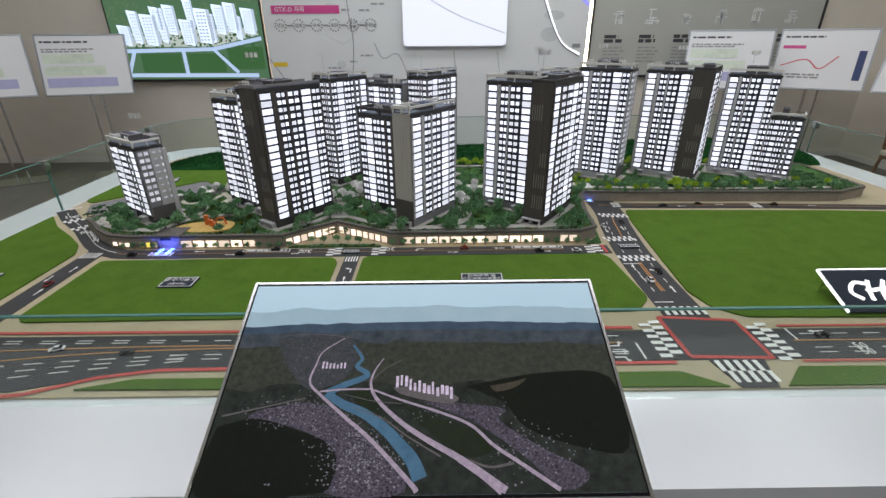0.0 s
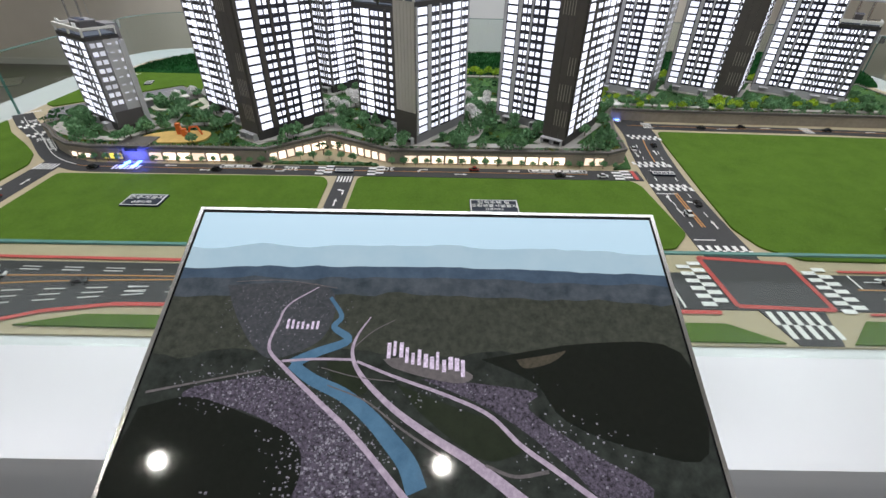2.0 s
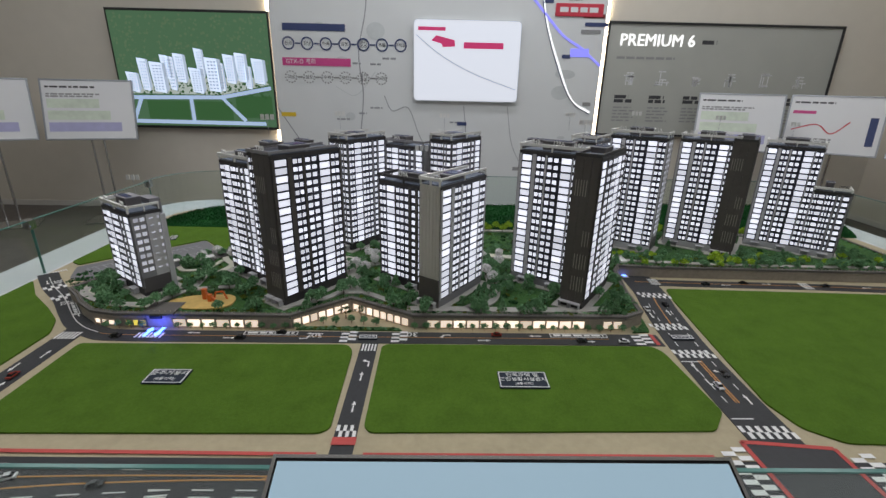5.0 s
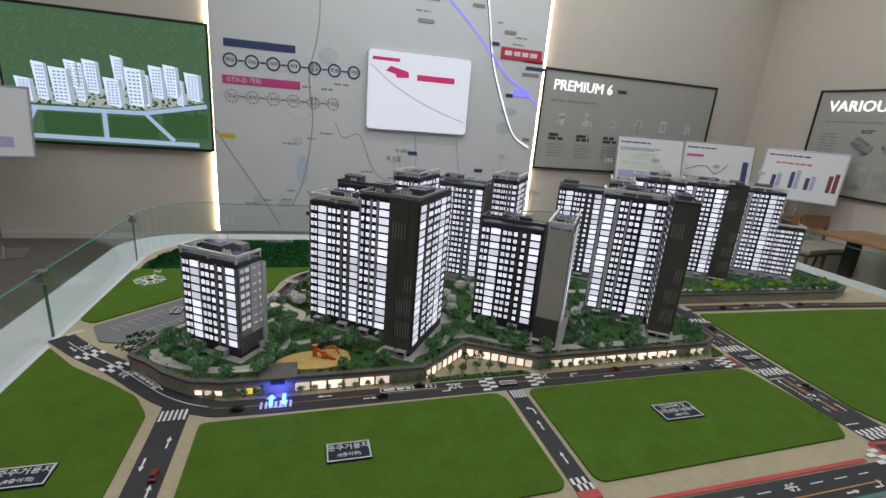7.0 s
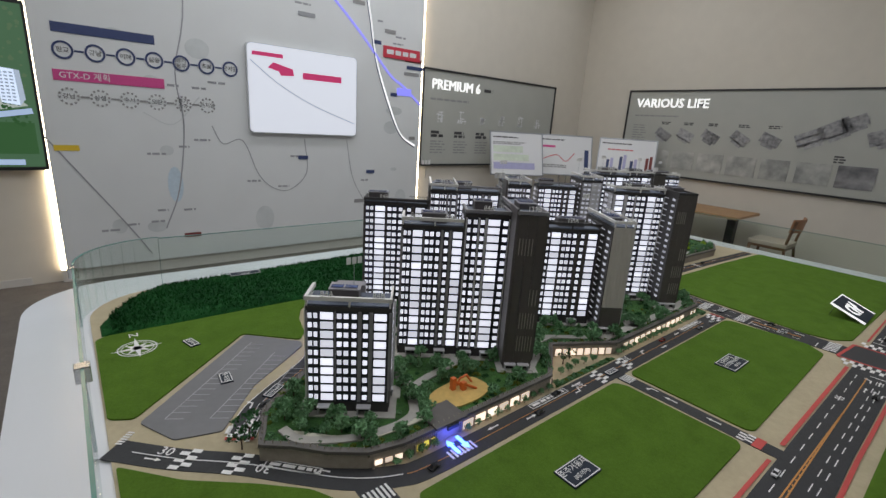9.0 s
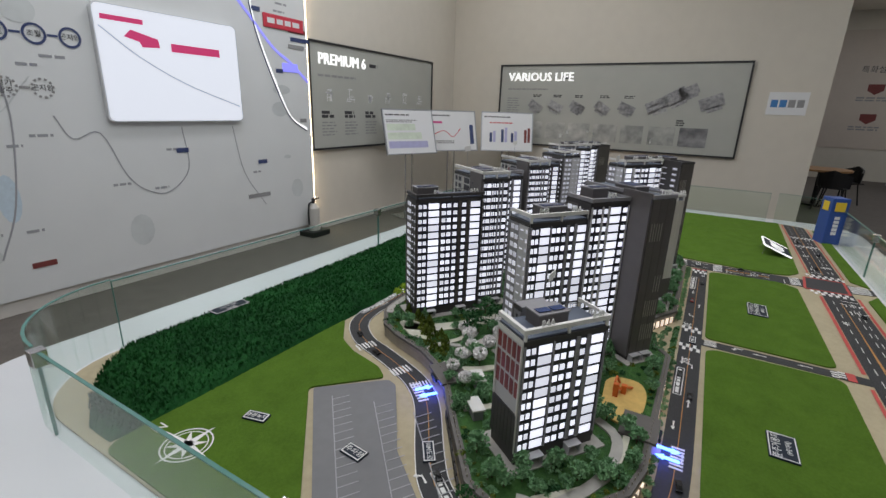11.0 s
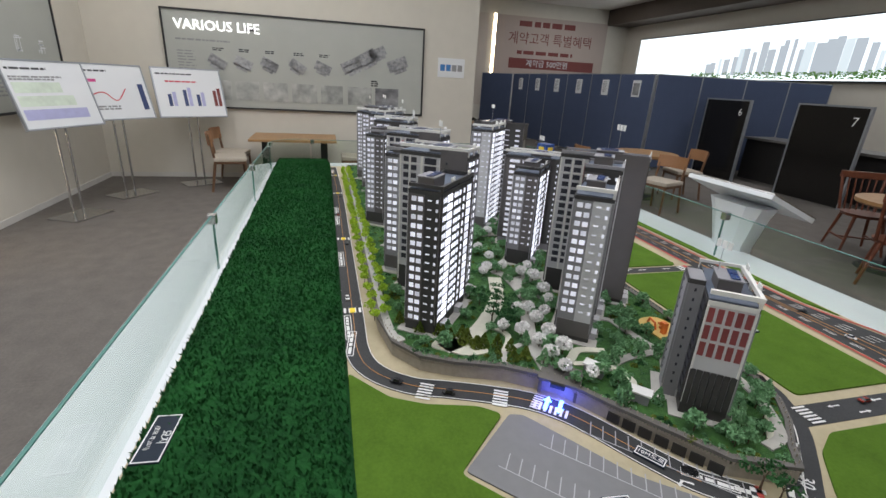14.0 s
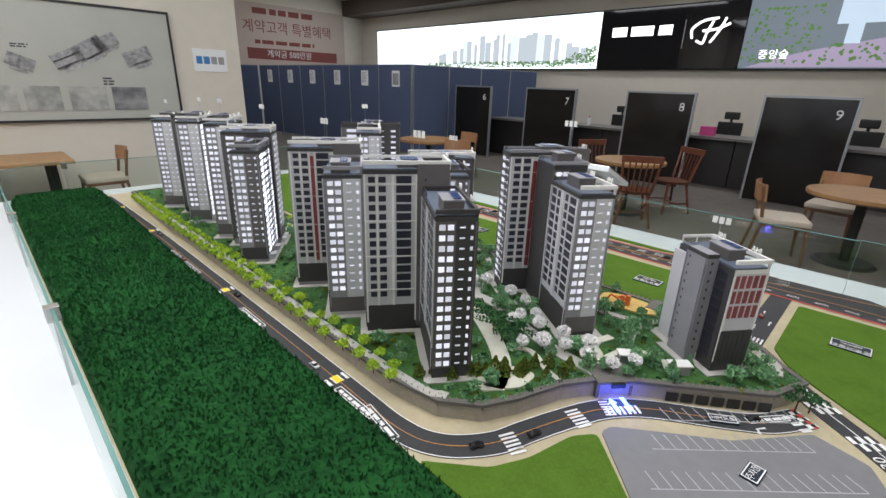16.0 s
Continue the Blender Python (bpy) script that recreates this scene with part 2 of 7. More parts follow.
def box(bm, x0, x1, y0, y1, z0, z1, m=None, bevel=0.0):
    r = bmesh.ops.create_cube(bm, size=1.0)
    vs = r["verts"]
    mm = Matrix.Translation(((x0 + x1) / 2, (y0 + y1) / 2, (z0 + z1) / 2)) @ Matrix.Diagonal((x1 - x0, y1 - y0, z1 - z0, 1))
    if m is not None:
        mm = m @ mm
    bmesh.ops.transform(bm, matrix=mm, verts=vs)
    if bevel:
        es = list({e for v in vs for e in v.link_edges})
        bmesh.ops.bevel(bm, geom=es, offset=bevel, segments=2, affect="EDGES", profile=0.7)
    return bm


def B(*a, **k):
    return box(bmesh.new(), *a, **k)


def prism(bm, pts, z0, z1):
    bot = [bm.verts.new((x, y, z0)) for x, y in pts]
    top = [bm.verts.new((x, y, z1)) for x, y in pts]
    bm.faces.new(top)
    bm.faces.new(bot[::-1])
    n = len(pts)
    for i in range(n):
        bm.faces.new((bot[i], bot[(i + 1) % n], top[(i + 1) % n], top[i]))
    return bm


def cyl(bm, x, y, z0, z1, r0, r1=None, seg=16, m=None):
    r = bmesh.ops.create_cone(bm, cap_ends=True, segments=seg, radius1=r0, radius2=r0 if r1 is None else r1, depth=z1 - z0)
    mm = Matrix.Translation((x, y, (z0 + z1) / 2))
    bmesh.ops.transform(bm, matrix=mm if m is None else m @ mm, verts=r["verts"])
    return bm


def rod(bm, a, b, r, seg=8, r2=None):
    a, b = Vector(a), Vector(b)
    d = b - a
    q = d.to_track_quat("Z", "Y").to_matrix().to_4x4()
    c = bmesh.ops.create_cone(bm, cap_ends=True, segments=seg, radius1=r, radius2=r if r2 is None else r2, depth=d.length)
    bmesh.ops.transform(bm, matrix=Matrix.Translation((a + b) / 2) @ q, verts=c["verts"])
    return bm


def tube(bm, pts, r, seg=8):
    for a, b in zip(pts, pts[1:]):
        rod(bm, a, b, r, seg)
    return bm


def smooth_line(pts, n=8):
    """A soft curve through the points."""
    P = [Vector((*p, 0)[:3]) for p in pts]
    P = [2 * P[0] - P[1]] + P + [2 * P[-1] - P[-2]]
    out = []
    for i in range(1, len(P) - 2):
        for k in range(n):
            t = k / n
            out.append(0.5 * ((2 * P[i]) + (P[i + 1] - P[i - 1]) * t + (2 * P[i - 1] - 5 * P[i] + 4 * P[i + 1] - P[i + 2]) * t * t + (3 * P[i] - P[i - 1] - 3 * P[i + 1] + P[i + 2]) * t ** 3))
    out.append(P[-2])
    return [(p.x, p.y) for p in out]


def offset(line, d):
    out = []
    for i, p in enumerate(line):
        a, b = line[max(i - 1, 0)], line[min(i + 1, len(line) - 1)]
        u = Vector((b[0] - a[0], b[1] - a[1])).normalized()
        out.append((p[0] - u.y * d, p[1] + u.x * d))
    return out


def ribbon(bm, line, w, z0, z1):
    L, R = offset(line, w / 2), offset(line, -w / 2)
    for i in range(len(line) - 1):
        prism(bm, [R[i], R[i + 1], L[i + 1], L[i]], z0, z1)
    return bm


def rounded(x0, x1, y0, y1, r, n=8):
    pts = []
    for cx, cy, a0 in ((x1 - r, y1 - r, 0), (x0 + r, y1 - r, 90), (x0 + r, y0 + r, 180), (x1 - r, y0 + r, 270)):
        for k in range(n + 1):
            a = radians(a0 + 90 * k / n)
            pts.append((cx + r * math.cos(a), cy + r * math.sin(a)))
    return pts


def words(name, text, size, m, material, depth=0.001, parent=None, label="", align="LEFT"):
    """Letters in the built-in font, in the local xy plane of m."""
    c = bpy.data.curves.new(name, "FONT")
    c.body, c.size, c.extrude, c.align_x, c.align_y = text, size, depth, align, "CENTER"
    c.resolution_u = 2
    c.materials.append(material)
    ob = new(name, c)
    if parent is not None:
        ob.parent = parent
    ob.matrix_basis = m
    if label:
        ob["label"] = label
    return ob


def facing(x, y, z, yaw):
    """A pose whose local x runs along the wall, y up, z out; yaw 0 faces south."""
    return pose(x, y, z, 90, 0, yaw)


def bars(bm, m, x, y, w, h, n, gap=0.35, ragged=0.25, t=0.001):
    """n lines of plain bars standing for small writing, in the local plane of m, from the top left corner."""
    lh = h / n
    for i in range(n):
        ww = w * (1 - ragged * random.random())
        k = 0.0
        while k < ww - 1e-6:
            seg = min(ww - k, lh * random.uniform(1.2, 3.5))
            box(bm, x + k, x + k + seg * 0.9, y - i * lh - lh * (1 - gap), y - i * lh, 0, t, m)
            k += seg + lh * 0.25
    return bm

# ---- the room ----
NY, EX = 4.86, 5.86
solid("floor", B(-7, 16.5, -10.6, 5.4, -0.1, 0.0), M["carpet"], "grey-brown short pile carpet floor of the showroom", "floor", "structure")
solid("ceiling", B(-7, 16.5, -10.6, 5.4, CEIL, CEIL + 0.1), M["ceiling"], "plain white painted ceiling of the showroom", "ceiling", "structure")
solid("wall_north", B(-7, EX + 0.2, NY, NY + 0.2, 0, CEIL), M["wall"], "warm white painted wall behind the map", "wall", "structure")
solid("wall_east", B(EX, EX + 0.2, -0.86, NY, 0, CEIL), M["wall"], "warm white painted wall with a display board", "wall", "structure")
solid("wall_west", B(-7.2, -7, -10.6, 5.1, 0, CEIL), M["wall"], "plain warm white painted wall", "wall", "structure")
solid("wall_far_east", B(15.6, 15.8, -10.6, NY + 0.2, 0, CEIL), M["wall"], "cream wall behind the meeting tables", "wall", "structure")
solid("wall_hall_north", B(EX + 0.2, 15.6, 3.0, 3.2, 0, CEIL), M["wall"], "cream side wall of the meeting hall", "wall", "structure")
solid("wall_south", B(-7, 15.6, -10.6, -10.15, 0, CEIL), M["wall"], "grey-beige wall under the video wall", "wall", "structure")
solid("soffit", B(2.0, 15.6, -10.14, -9.2, 4.05, CEIL - 0.001), M["soffit"], "dark brown lowered ceiling edge over the video wall", "soffit", "structure")
bm = bmesh.new()
box(bm, -7, -2.2, NY - 0.012, NY - 0.001, 0.001, 0.07)
box(bm, 2.15, EX, NY - 0.012, NY - 0.001, 0.001, 0.07)
box(bm, EX - 0.012, EX - 0.001, -0.86, NY - 0.013, 0.001, 0.07)
solid("baseboard", bm, M["base"], "low painted baseboard along the walls", "baseboard", "structure")

# backlit map panel
mp = thing("map_panel", "large white backlit wall map with metro lines", "wall map", (0, NY, 0), kind="structure")
part("panel", B(-1.94, 2.07, -0.07, -0.048, 0.12, CEIL - 0.2, bevel=0.004), M["mapwhite"], mp)
part("mount", B(-1.7, 1.8, -0.048, -0.002, 0.3, CEIL - 0.5), M["base"], mp)
part("plinth", B(-1.98, 2.11, -0.05, -0.002, 0.0, 0.115), M["base"], mp)
for sx in (-1.985, 2.072):
    part("light_strip", B(sx, sx + 0.043, -0.03, -0.006, 0.12, CEIL - 0.25), M["strip"], mp, "warm white LED strip")
MF = facing(0, -0.0715, 0, 0)


def map_line(pts, w, material, t=0.002, nm="map_line"):
    bm = bmesh.new()
    ribbon(bm, smooth_line(pts, 5), w, 0, t)
    bm.transform(MF)
    part(nm, bm, material, mp)


map_line([(-1.95, 1.35), (-1.45, 0.55), (-1.25, 0.2)], 0.012, M["mapline"])
map_line([(-0.85, 4.2), (-0.78, 2.7), (-0.9, 2.0), (-0.86, 1.5), (-0.95, 0.85), (-1.1, 0.45)], 0.012, M["mapline"])
map_line([(-0.6, 1.5), (-0.5, 1.32), (-0.3, 1.36), (-0.15, 1.0), (0.0, 0.84), (0.2, 0.8), (0.42, 1.0), (0.4, 1.4)], 0.009, M["mapline"])
map_line([(0.95, 1.4), (1.05, 0.9), (1.3, 0.5)], 0.007, M["mapline"])
map_line([(-1.2, 1.6), (-0.95, 1.5), (-0.7, 1.78)], 0.008, M["mapfaint"])
map_line([(1.1, 3.6), (1.25, 2.9), (1.35, 2.4), (1.55, 1.9), (1.75, 1.5), (2.0, 1.35)], 0.022, M["signwhite"], 0.004, "lit_line")
map_line([(1.08, 3.6), (1.24, 2.9), (1.34, 2.4), (1.53, 1.9), (1.74, 1.5), (1.99, 1.33)], 0.009, M["navy"], 0.007)
map_line([(0.4, 3.25), (0.75, 3.0), (1.15, 2.65), (1.55, 2.25), (1.8, 2.1), (2.06, 1.9)], 0.022, M["signblue"], 0.005, "lit_line")
map_line([(-0.4, 3.15), (0.1, 3.1), (0.45, 3.25)], 0.02, M["signblue"], 0.005, "lit_line")
bm = bmesh.new()
rng = random.Random(4)
for i in range(26):
    x, y = rng.uniform(-1.8, 1.9), rng.uniform(0.35, 3.2)
    if -0.35 < x < 1.2 and 1.35 < y < 2.5:
        continue
    bars(bm, MF, x, y, rng.uniform(0.08, 0.2), 0.03, 1, 0.3, 0.1)
part("place_names", bm, M["mapline"], mp)
bm = bmesh.new()
for i in range(11):
    x, y = rng.uniform(-1.7, 1.8), rng.uniform(0.4, 2.3)
    cyl(bm, 0, 0, -0.0005, 0.0005, rng.uniform(0.05, 0.13), seg=14, m=MF @ pose(x, y, 0.0004) @ Matrix.Diagonal((1, rng.uniform(0.4, 1.5), 1, 1)))
part("faint_patches", bm, M["mapfaint"], mp)
bm = bmesh.new()
cyl(bm, 0, 0, -0.0005, 0.0006, 0.07, seg=14, m=MF @ pose(-0.98, 0.9, 0.0005) @ Matrix.Diagonal((1, 2.6, 1, 1)))
part("lake_patch", bm, M["mapblue"], mp)
for x, y, w, k in ((-0.86, 0.36, 0.16, "maroon"), (0.38, 1.18, 0.12, "navy"), (1.55, 2.75, 0.16, "inkgrey"), (1.36, 2.6, 0.12, "navy"), (1.1, 3.0, 0.16, "inkgrey"), (0.5, 3.0, 0.2, "inkgrey"), (0.45, 2.75, 0.2, "mapline"),
                   (0.95, 3.18, 0.12, "printred"), (1.63, 2.0, 0.1, "navy"), (1.92, 2.45, 0.26, "maroon"), (1.96, 2.36, 0.28, "navy"), (2.0 - 0.1, 2.28, 0.24, "inkgrey"), (1.3, 1.0, 0.12, "navy"), (1.22, 0.62, 0.3, "inkgrey"), (1.95, 1.45, 0.1, "inkgrey")):
    part("name_tag", B(x - w / 2, x + w / 2, y - 0.022, y + 0.022, 0, 0.004, MF), M[k], mp)
part("name_tag", B(-1.9, -1.72, 1.23, 1.28, 0, 0.003, MF), M["yellow"], mp)
part("station_tag", B(1.68, 1.9, 2.0, 2.09, 0, 0.006, MF), M["signblue"], mp)
call = part("callout", B(1.45, 2.02, 2.44, 2.58, 0, 0.012, MF, bevel=0.01), M["printred"], mp, "red site name tag")
part("callout_writing", bars(bmesh.new(), MF @ pose(0, 0, 0.013), 1.5, 2.54, 0.48, 0.06, 1, 0.1, 0.05), M["paper"], call)
# station rings
for row, yy, k, cnt in ((0, 2.08, "navy", 7), (1, 1.7, "inkgrey", 6)):
    for i in range(cnt):
        x = -1.74 + i * (0.225 if row == 0 else 0.222)
        bm = bmesh.new()
        n = 24
        o = [bm.verts.new((x + 0.075 * math.cos(2 * math.pi * j / n), yy + 0.075 * math.sin(2 * math.pi * j / n), 0.004)) for j in range(n)]
        q = [bm.verts.new((x + 0.058 * math.cos(2 * math.pi * j / n), yy + 0.058 * math.sin(2 * math.pi * j / n), 0.004)) for j in range(n)]
        for j in range(n):
            if row == 0 or j % 2 == 0:
                bm.faces.new((o[j], o[(j + 1) % n], q[(j + 1) % n], q[j]))
        box(bm, x + 0.08, x + 0.145, yy - 0.008, yy + 0.008, 0, 0.003) if i < cnt - 1 else None
        bm.transform(MF)
        ring = part("station_ring", bm, M[k], mp)
        txt = (("판교", "강남", "이매", "삼동", "경기\n광주", "초월", "곤지암") if row == 0 else ("강남", "삼성", "수서", "모란", "경기\n광주", "곤지암"))[i]
        words("station_name", txt, 0.05, MF @ pose(x, yy, 0.003), M["ink"], 0.0005, mp, align="CENTER")
part("line_tag", B(-1.8, -1.05, 2.22, 2.3, 0, 0.004, MF, bevel=0.001), M["navy"], mp)
part("line_tag", B(-1.83, -1.0, 1.83, 1.92, 0, 0.004, MF, bevel=0.001), M["magenta"], mp)
words("line_name", "GTX-D 계획", 0.07, MF @ pose(-1.79, 1.875, 0.005), M["paper"], 0.0005, mp)
sc = thing("map_screen", "bright white display screen with rounded corners on the map", "display screen", (0, NY - 0.07, 0))
bm = prism(bmesh.new(), rounded(-0.235, 1.06, 1.45, 2.375, 0.05, 5), 0.001, 0.05)
bm.transform(facing(0, 0, 0, 0))
part("casing", bm, M["white"], sc)
SCM = glow("map_screen_glow", (0.86, 0.9, 1.0), 1.05)
bm = prism(bmesh.new(), rounded(-0.225, 1.05, 1.46, 2.365, 0.045, 5), 0.0515, 0.053)
bm.transform(facing(0, 0, 0, 0))
part("lit_face", bm, SCM, sc)
F2 = facing(0, -0.0535, 0, 0)
SCG = glow("map_screen_grey", (0.55, 0.6, 0.72), 0.75)
SCR = glow("map_screen_red", (0.8, 0.06, 0.22), 0.7)
bm = ribbon(bmesh.new(), smooth_line([(-0.2, 2.2), (0.1, 1.98), (0.5, 1.78), (1.03, 1.6)]), 0.012, 0, 0.001)
bm.transform(F2)
part("screen_line", bm, SCG, sc)
bm = prism(bmesh.new(), [(-0.02, 2.14), (0.04, 2.2), (0.26, 2.15), (0.27, 2.08), (0.12, 2.07), (0.1, 2.11)], 0, 0.001)
bm.transform(F2)
part("site_shape", bm, SCR, sc)
part("site_tag", B(0.37, 0.85, 2.06, 2.13, 0, 0.001, F2), SCR, sc)
part("heading_tag", B(-0.18, 0.15, 2.25, 2.29, 0, 0.001, F2), SCR, sc)

# wall television
tv = thing("wall_television", "wide wall television showing a lit aerial view of the estate", "television", (0, NY, 0))
part("casing", B(-3.86, -1.95, -0.08, -0.015, 1.06, 2.42, bevel=0.006), M["blackplastic"], tv)
part("wall_mount", B(-3.2, -2.6, -0.015, 0.0, 1.4, 2.1), M["blackframe"], tv)
TVG = glow("tv_green", (0.04, 0.085, 0.045), 2.2)
TVW = glow("tv_towers", (0.66, 0.78, 1.0), 1.6)
TVR = glow("tv_roads", (0.45, 0.58, 0.82), 1.15)
TVL = glow("tv_lawn", (0.03, 0.085, 0.03), 1.6)
part("picture", B(-3.84, -1.97, -0.0825, -0.081, 1.09, 2.39), TVG, tv)
F3 = facing(0, -0.083, 0, 0)
bm = bmesh.new()
for a in ([(-3.83, 1.42), (-2.62, 1.44), (-2.35, 1.16)], [(-3.0, 1.44), (-3.0, 1.14)], [(-3.6, 1.44), (-3.75, 1.14)], [(-3.83, 1.14), (-2.1, 1.13)], [(-2.62, 1.44), (-2.0, 1.56)]):
    ribbon(bm, a, 0.045, 0, 0.0006)
bm.transform(F3)
part("picture_road", bm, TVR, tv)
bm = bmesh.new()
for x0, y0, x1, y1 in ((-3.55, 1.17, -3.04, 1.39), (-2.96, 1.17, -2.5, 1.39), (-2.45, 1.2, -2.0, 1.46)):
    box(bm, x0, x1, y0, y1, 0, 0.0004, F3)
part("picture_lawn", bm, TVL, tv)
TVS = glow("tv_tower_side", (0.42, 0.5, 0.62), 1.3)
TVN = glow("tv_tower_window", (0.45, 0.52, 0.62), 0.8)
for x, y, w, h in ((-3.72, 1.5, 0.14, 0.2), (-3.42, 1.5, 0.18, 0.32), (-3.12, 1.62, 0.13, 0.3), (-2.95, 1.5, 0.16, 0.26), (-2.75, 1.52, 0.18, 0.36), (-2.52, 1.62, 0.13, 0.3), (-2.38, 1.64, 0.13, 0.3), (-2.18, 1.62, 0.15, 0.26), (-3.28, 1.66, 0.1, 0.24), (-3.56, 1.52, 0.11, 0.34), (-3.22, 1.53, 0.09, 0.36), (-2.86, 1.68, 0.09, 0.3), (-2.62, 1.53, 0.08, 0.3), (-2.29, 1.56, 0.08, 0.24)):
    bm = bmesh.new()
    prism(bm, [(x, y), (x + w * 0.75, y - 0.02), (x + w, y + 0.03), (x + w * 0.92, y + h), (x - 0.03, y + h + 0.02)], 0, 0.0009)
    bm.transform(F3)
    pt = part("picture_tower", bm, TVW, tv)
    bm = prism(bmesh.new(), [(x + w * 0.75, y - 0.02), (x + w, y + 0.03), (x + w * 0.92, y + h), (x + w * 0.68, y + h + 0.006)], 0.0009, 0.0011)
    bm.transform(F3)
    part("picture_side", bm, TVS, pt)
    for k in range(9):
        for q in range(3):
            xa, ya = x + w * (0.03 + 0.22 * q), y + h * (k + 0.5) / 9.5
            bm = prism(bmesh.new(), [(xa, ya), (xa + w * 0.15, ya - 0.004), (xa + w * 0.15, ya + h * 0.04), (xa, ya + h * 0.045)], 0.0009, 0.0012)
            bm.transform(F3)
            part("picture_window", bm, TVN, pt)

bm = prism(bmesh.new(), [(-3.8, 1.47), (-2.6, 1.47), (-2.02, 1.6), (-2.1, 1.68), (-2.9, 1.66), (-3.7, 1.62)], 0, 0.0003)
bm.transform(F3)
part("picture_ground", bm, glow("tv_ground", (0.4, 0.45, 0.42), 1.3), tv)
for nm, n, col, yy in (("picture_tree", 260, (0.03, 0.09, 0.03), (1.44, 1.62)), ("picture_wood", 420, (0.09, 0.15, 0.08), (1.68, 2.36))):
    bm = bmesh.new()
    rr = random.Random(n)
    for k in range(n):
        x, y, s = rr.uniform(-3.82, -2.0), rr.uniform(*yy), rr.uniform(0.006, 0.02)
        cyl(bm, 0, 0, 0, 0.0005, s, seg=5, m=F3 @ pose(x, min(y, 2.36), 0))
    tagged(part(nm, bm, glow("tv_" + nm, col, 1.3), tv), kind="stuff")

# two display boards


def display_board(name, label, m, w, h, title):
    b = thing(name, label, "display board")
    b.matrix_world = m
    f = 0.025
    part("board", B(-w / 2 + f, w / 2 - f, 0 + f, h - f, 0.001, 0.035), M["boardgrey"], b)
    for a in ((-w / 2, w / 2, 0, f), (-w / 2, w / 2, h - f, h), (-w / 2, -w / 2 + f, f, h - f), (w / 2 - f, w / 2, f, h - f)):
        part("frame_bar", B(*a, 0.0, 0.05), M["blackframe"], b)
    words("title", title, 0.19, pose(-w / 2 + 0.16, h - 0.21, 0.04), M["signwhite"], 0.006, b, "glowing white letters")
    return b


pb = display_board("display_board", "grey wall display board with a black frame and icons", facing(3.565, NY - 0.001, 1.07, 0), 2.9, 1.34, "PREMIUM 6")
FB = pose(0, 0, 0.036)
part("title_note", bars(bmesh.new(), FB, -0.27, 1.15, 0.22, 0.07, 1), M["ink"], pb)
part("small_writing", bars(bmesh.new(), FB, -1.3, 0.95, 0.9, 0.035, 1, 0.2), M["inkgrey"], pb)
for i in range(6):
    x = -1.22 + i * 0.44
    bm = bmesh.new()
    for k in range(5):
        a, c = random.uniform(0, 0.16), random.uniform(0, 0.16)
        box(bm, x + a * 0.6, x + a * 0.6 + 0.09, 0.62 + c, 0.632 + c, 0, 0.001, FB)
        box(bm, x + a, x + a + 0.011, 0.62, 0.64 + c, 0, 0.001, FB)
    part("icon", bm, M["paper"], pb)
    part("heading_bars", bars(bmesh.new(), FB, x - 0.04, 0.5, 0.24, 0.1, 2, 0.2), M["ink"], pb)
    part("small_writing", bars(bmesh.new(), FB, x - 0.04, 0.36, 0.28, 0.2, 5, 0.55), M["inkgrey"], pb)
vb = display_board("display_board", "grey wall display board with unit plans and room photographs", facing(EX - 0.001, 1.96, 1.07, -90), 3.82, 1.35, "VARIOUS LIFE")
part("title_note", bars(bmesh.new(), FB, -0.82, 1.16, 0.25, 0.07, 1), M["ink"], vb)
part("small_writing", bars(bmesh.new(), FB, -1.75, 0.96, 0.95, 0.03, 1, 0.2), M["inkgrey"], vb)
part("small_writing", bars(bmesh.new(), FB, -1.75, 0.8, 0.25, 0.4, 10, 0.6), M["inkgrey"], vb)
PL = mat("plan_print", (0.16, 0.16, 0.17), 0.5, col2=(0.5, 0.5, 0.5), scale=22, detail=8)
PH = mat("photo_print", (0.2, 0.21, 0.2), 0.4, col2=(0.62, 0.62, 0.58), scale=7, detail=6)
PHD = mat("photo_print_dark", (0.05, 0.05, 0.06), 0.4, col2=(0.42, 0.42, 0.42), scale=7, detail=6)


def unit_plan(x, y, s, rot=-28):
    bm = bmesh.new()
    mm = FB @ pose(x, y, 0, 0, 0, rot + random.uniform(-6, 6))
    box(bm, -s, s, -s * 0.5, s * 0.6, 0, 0.006, mm)
    box(bm, -s * 0.6, s * 0.7, -s * 0.8, -s * 0.4, 0, 0.006, mm)
    for k in range(5):
        a = random.uniform(-s, s)
        box(bm, a, a + s * 0.08, -s * 0.5, s * 0.6, 0.006, 0.012, mm)
        a = random.uniform(-s * 0.5, s * 0.5)
        box(bm, -s, s, a, a + s * 0.07, 0.006, 0.012, mm)
    part("unit_plan", bm, PL, vb)


for i, x in enumerate((-1.22, -0.86, -0.49, -0.08, 0.3)):
    unit_plan(x, 0.66, 0.125)
    part("caption", bars(bmesh.new(), FB, x - 0.05, 0.86, 0.16, 0.05, 2, 0.4), M["ink"], vb)
for x, y, s in ((0.75, 0.72, 0.16), (0.98, 0.84, 0.17), (1.16, 0.93, 0.13), (1.48, 0.78, 0.16)):
    unit_plan(x, y, s, 25)
part("caption", bars(bmesh.new(), FB, 1.05, 0.52, 0.14, 0.1, 3, 0.4), M["ink"], vb)
for i, (x0, x1) in enumerate(((-1.4, -1.06), (-1.0, -0.66), (-0.6, -0.24), (-0.18, 0.2), (0.26, 0.6), (0.68, 1.06), (1.12, 1.5))):
    part("room_photograph", B(x0, x1, 0.13, 0.41, 0, 0.008, FB), PHD if i == 6 else PH, vb)
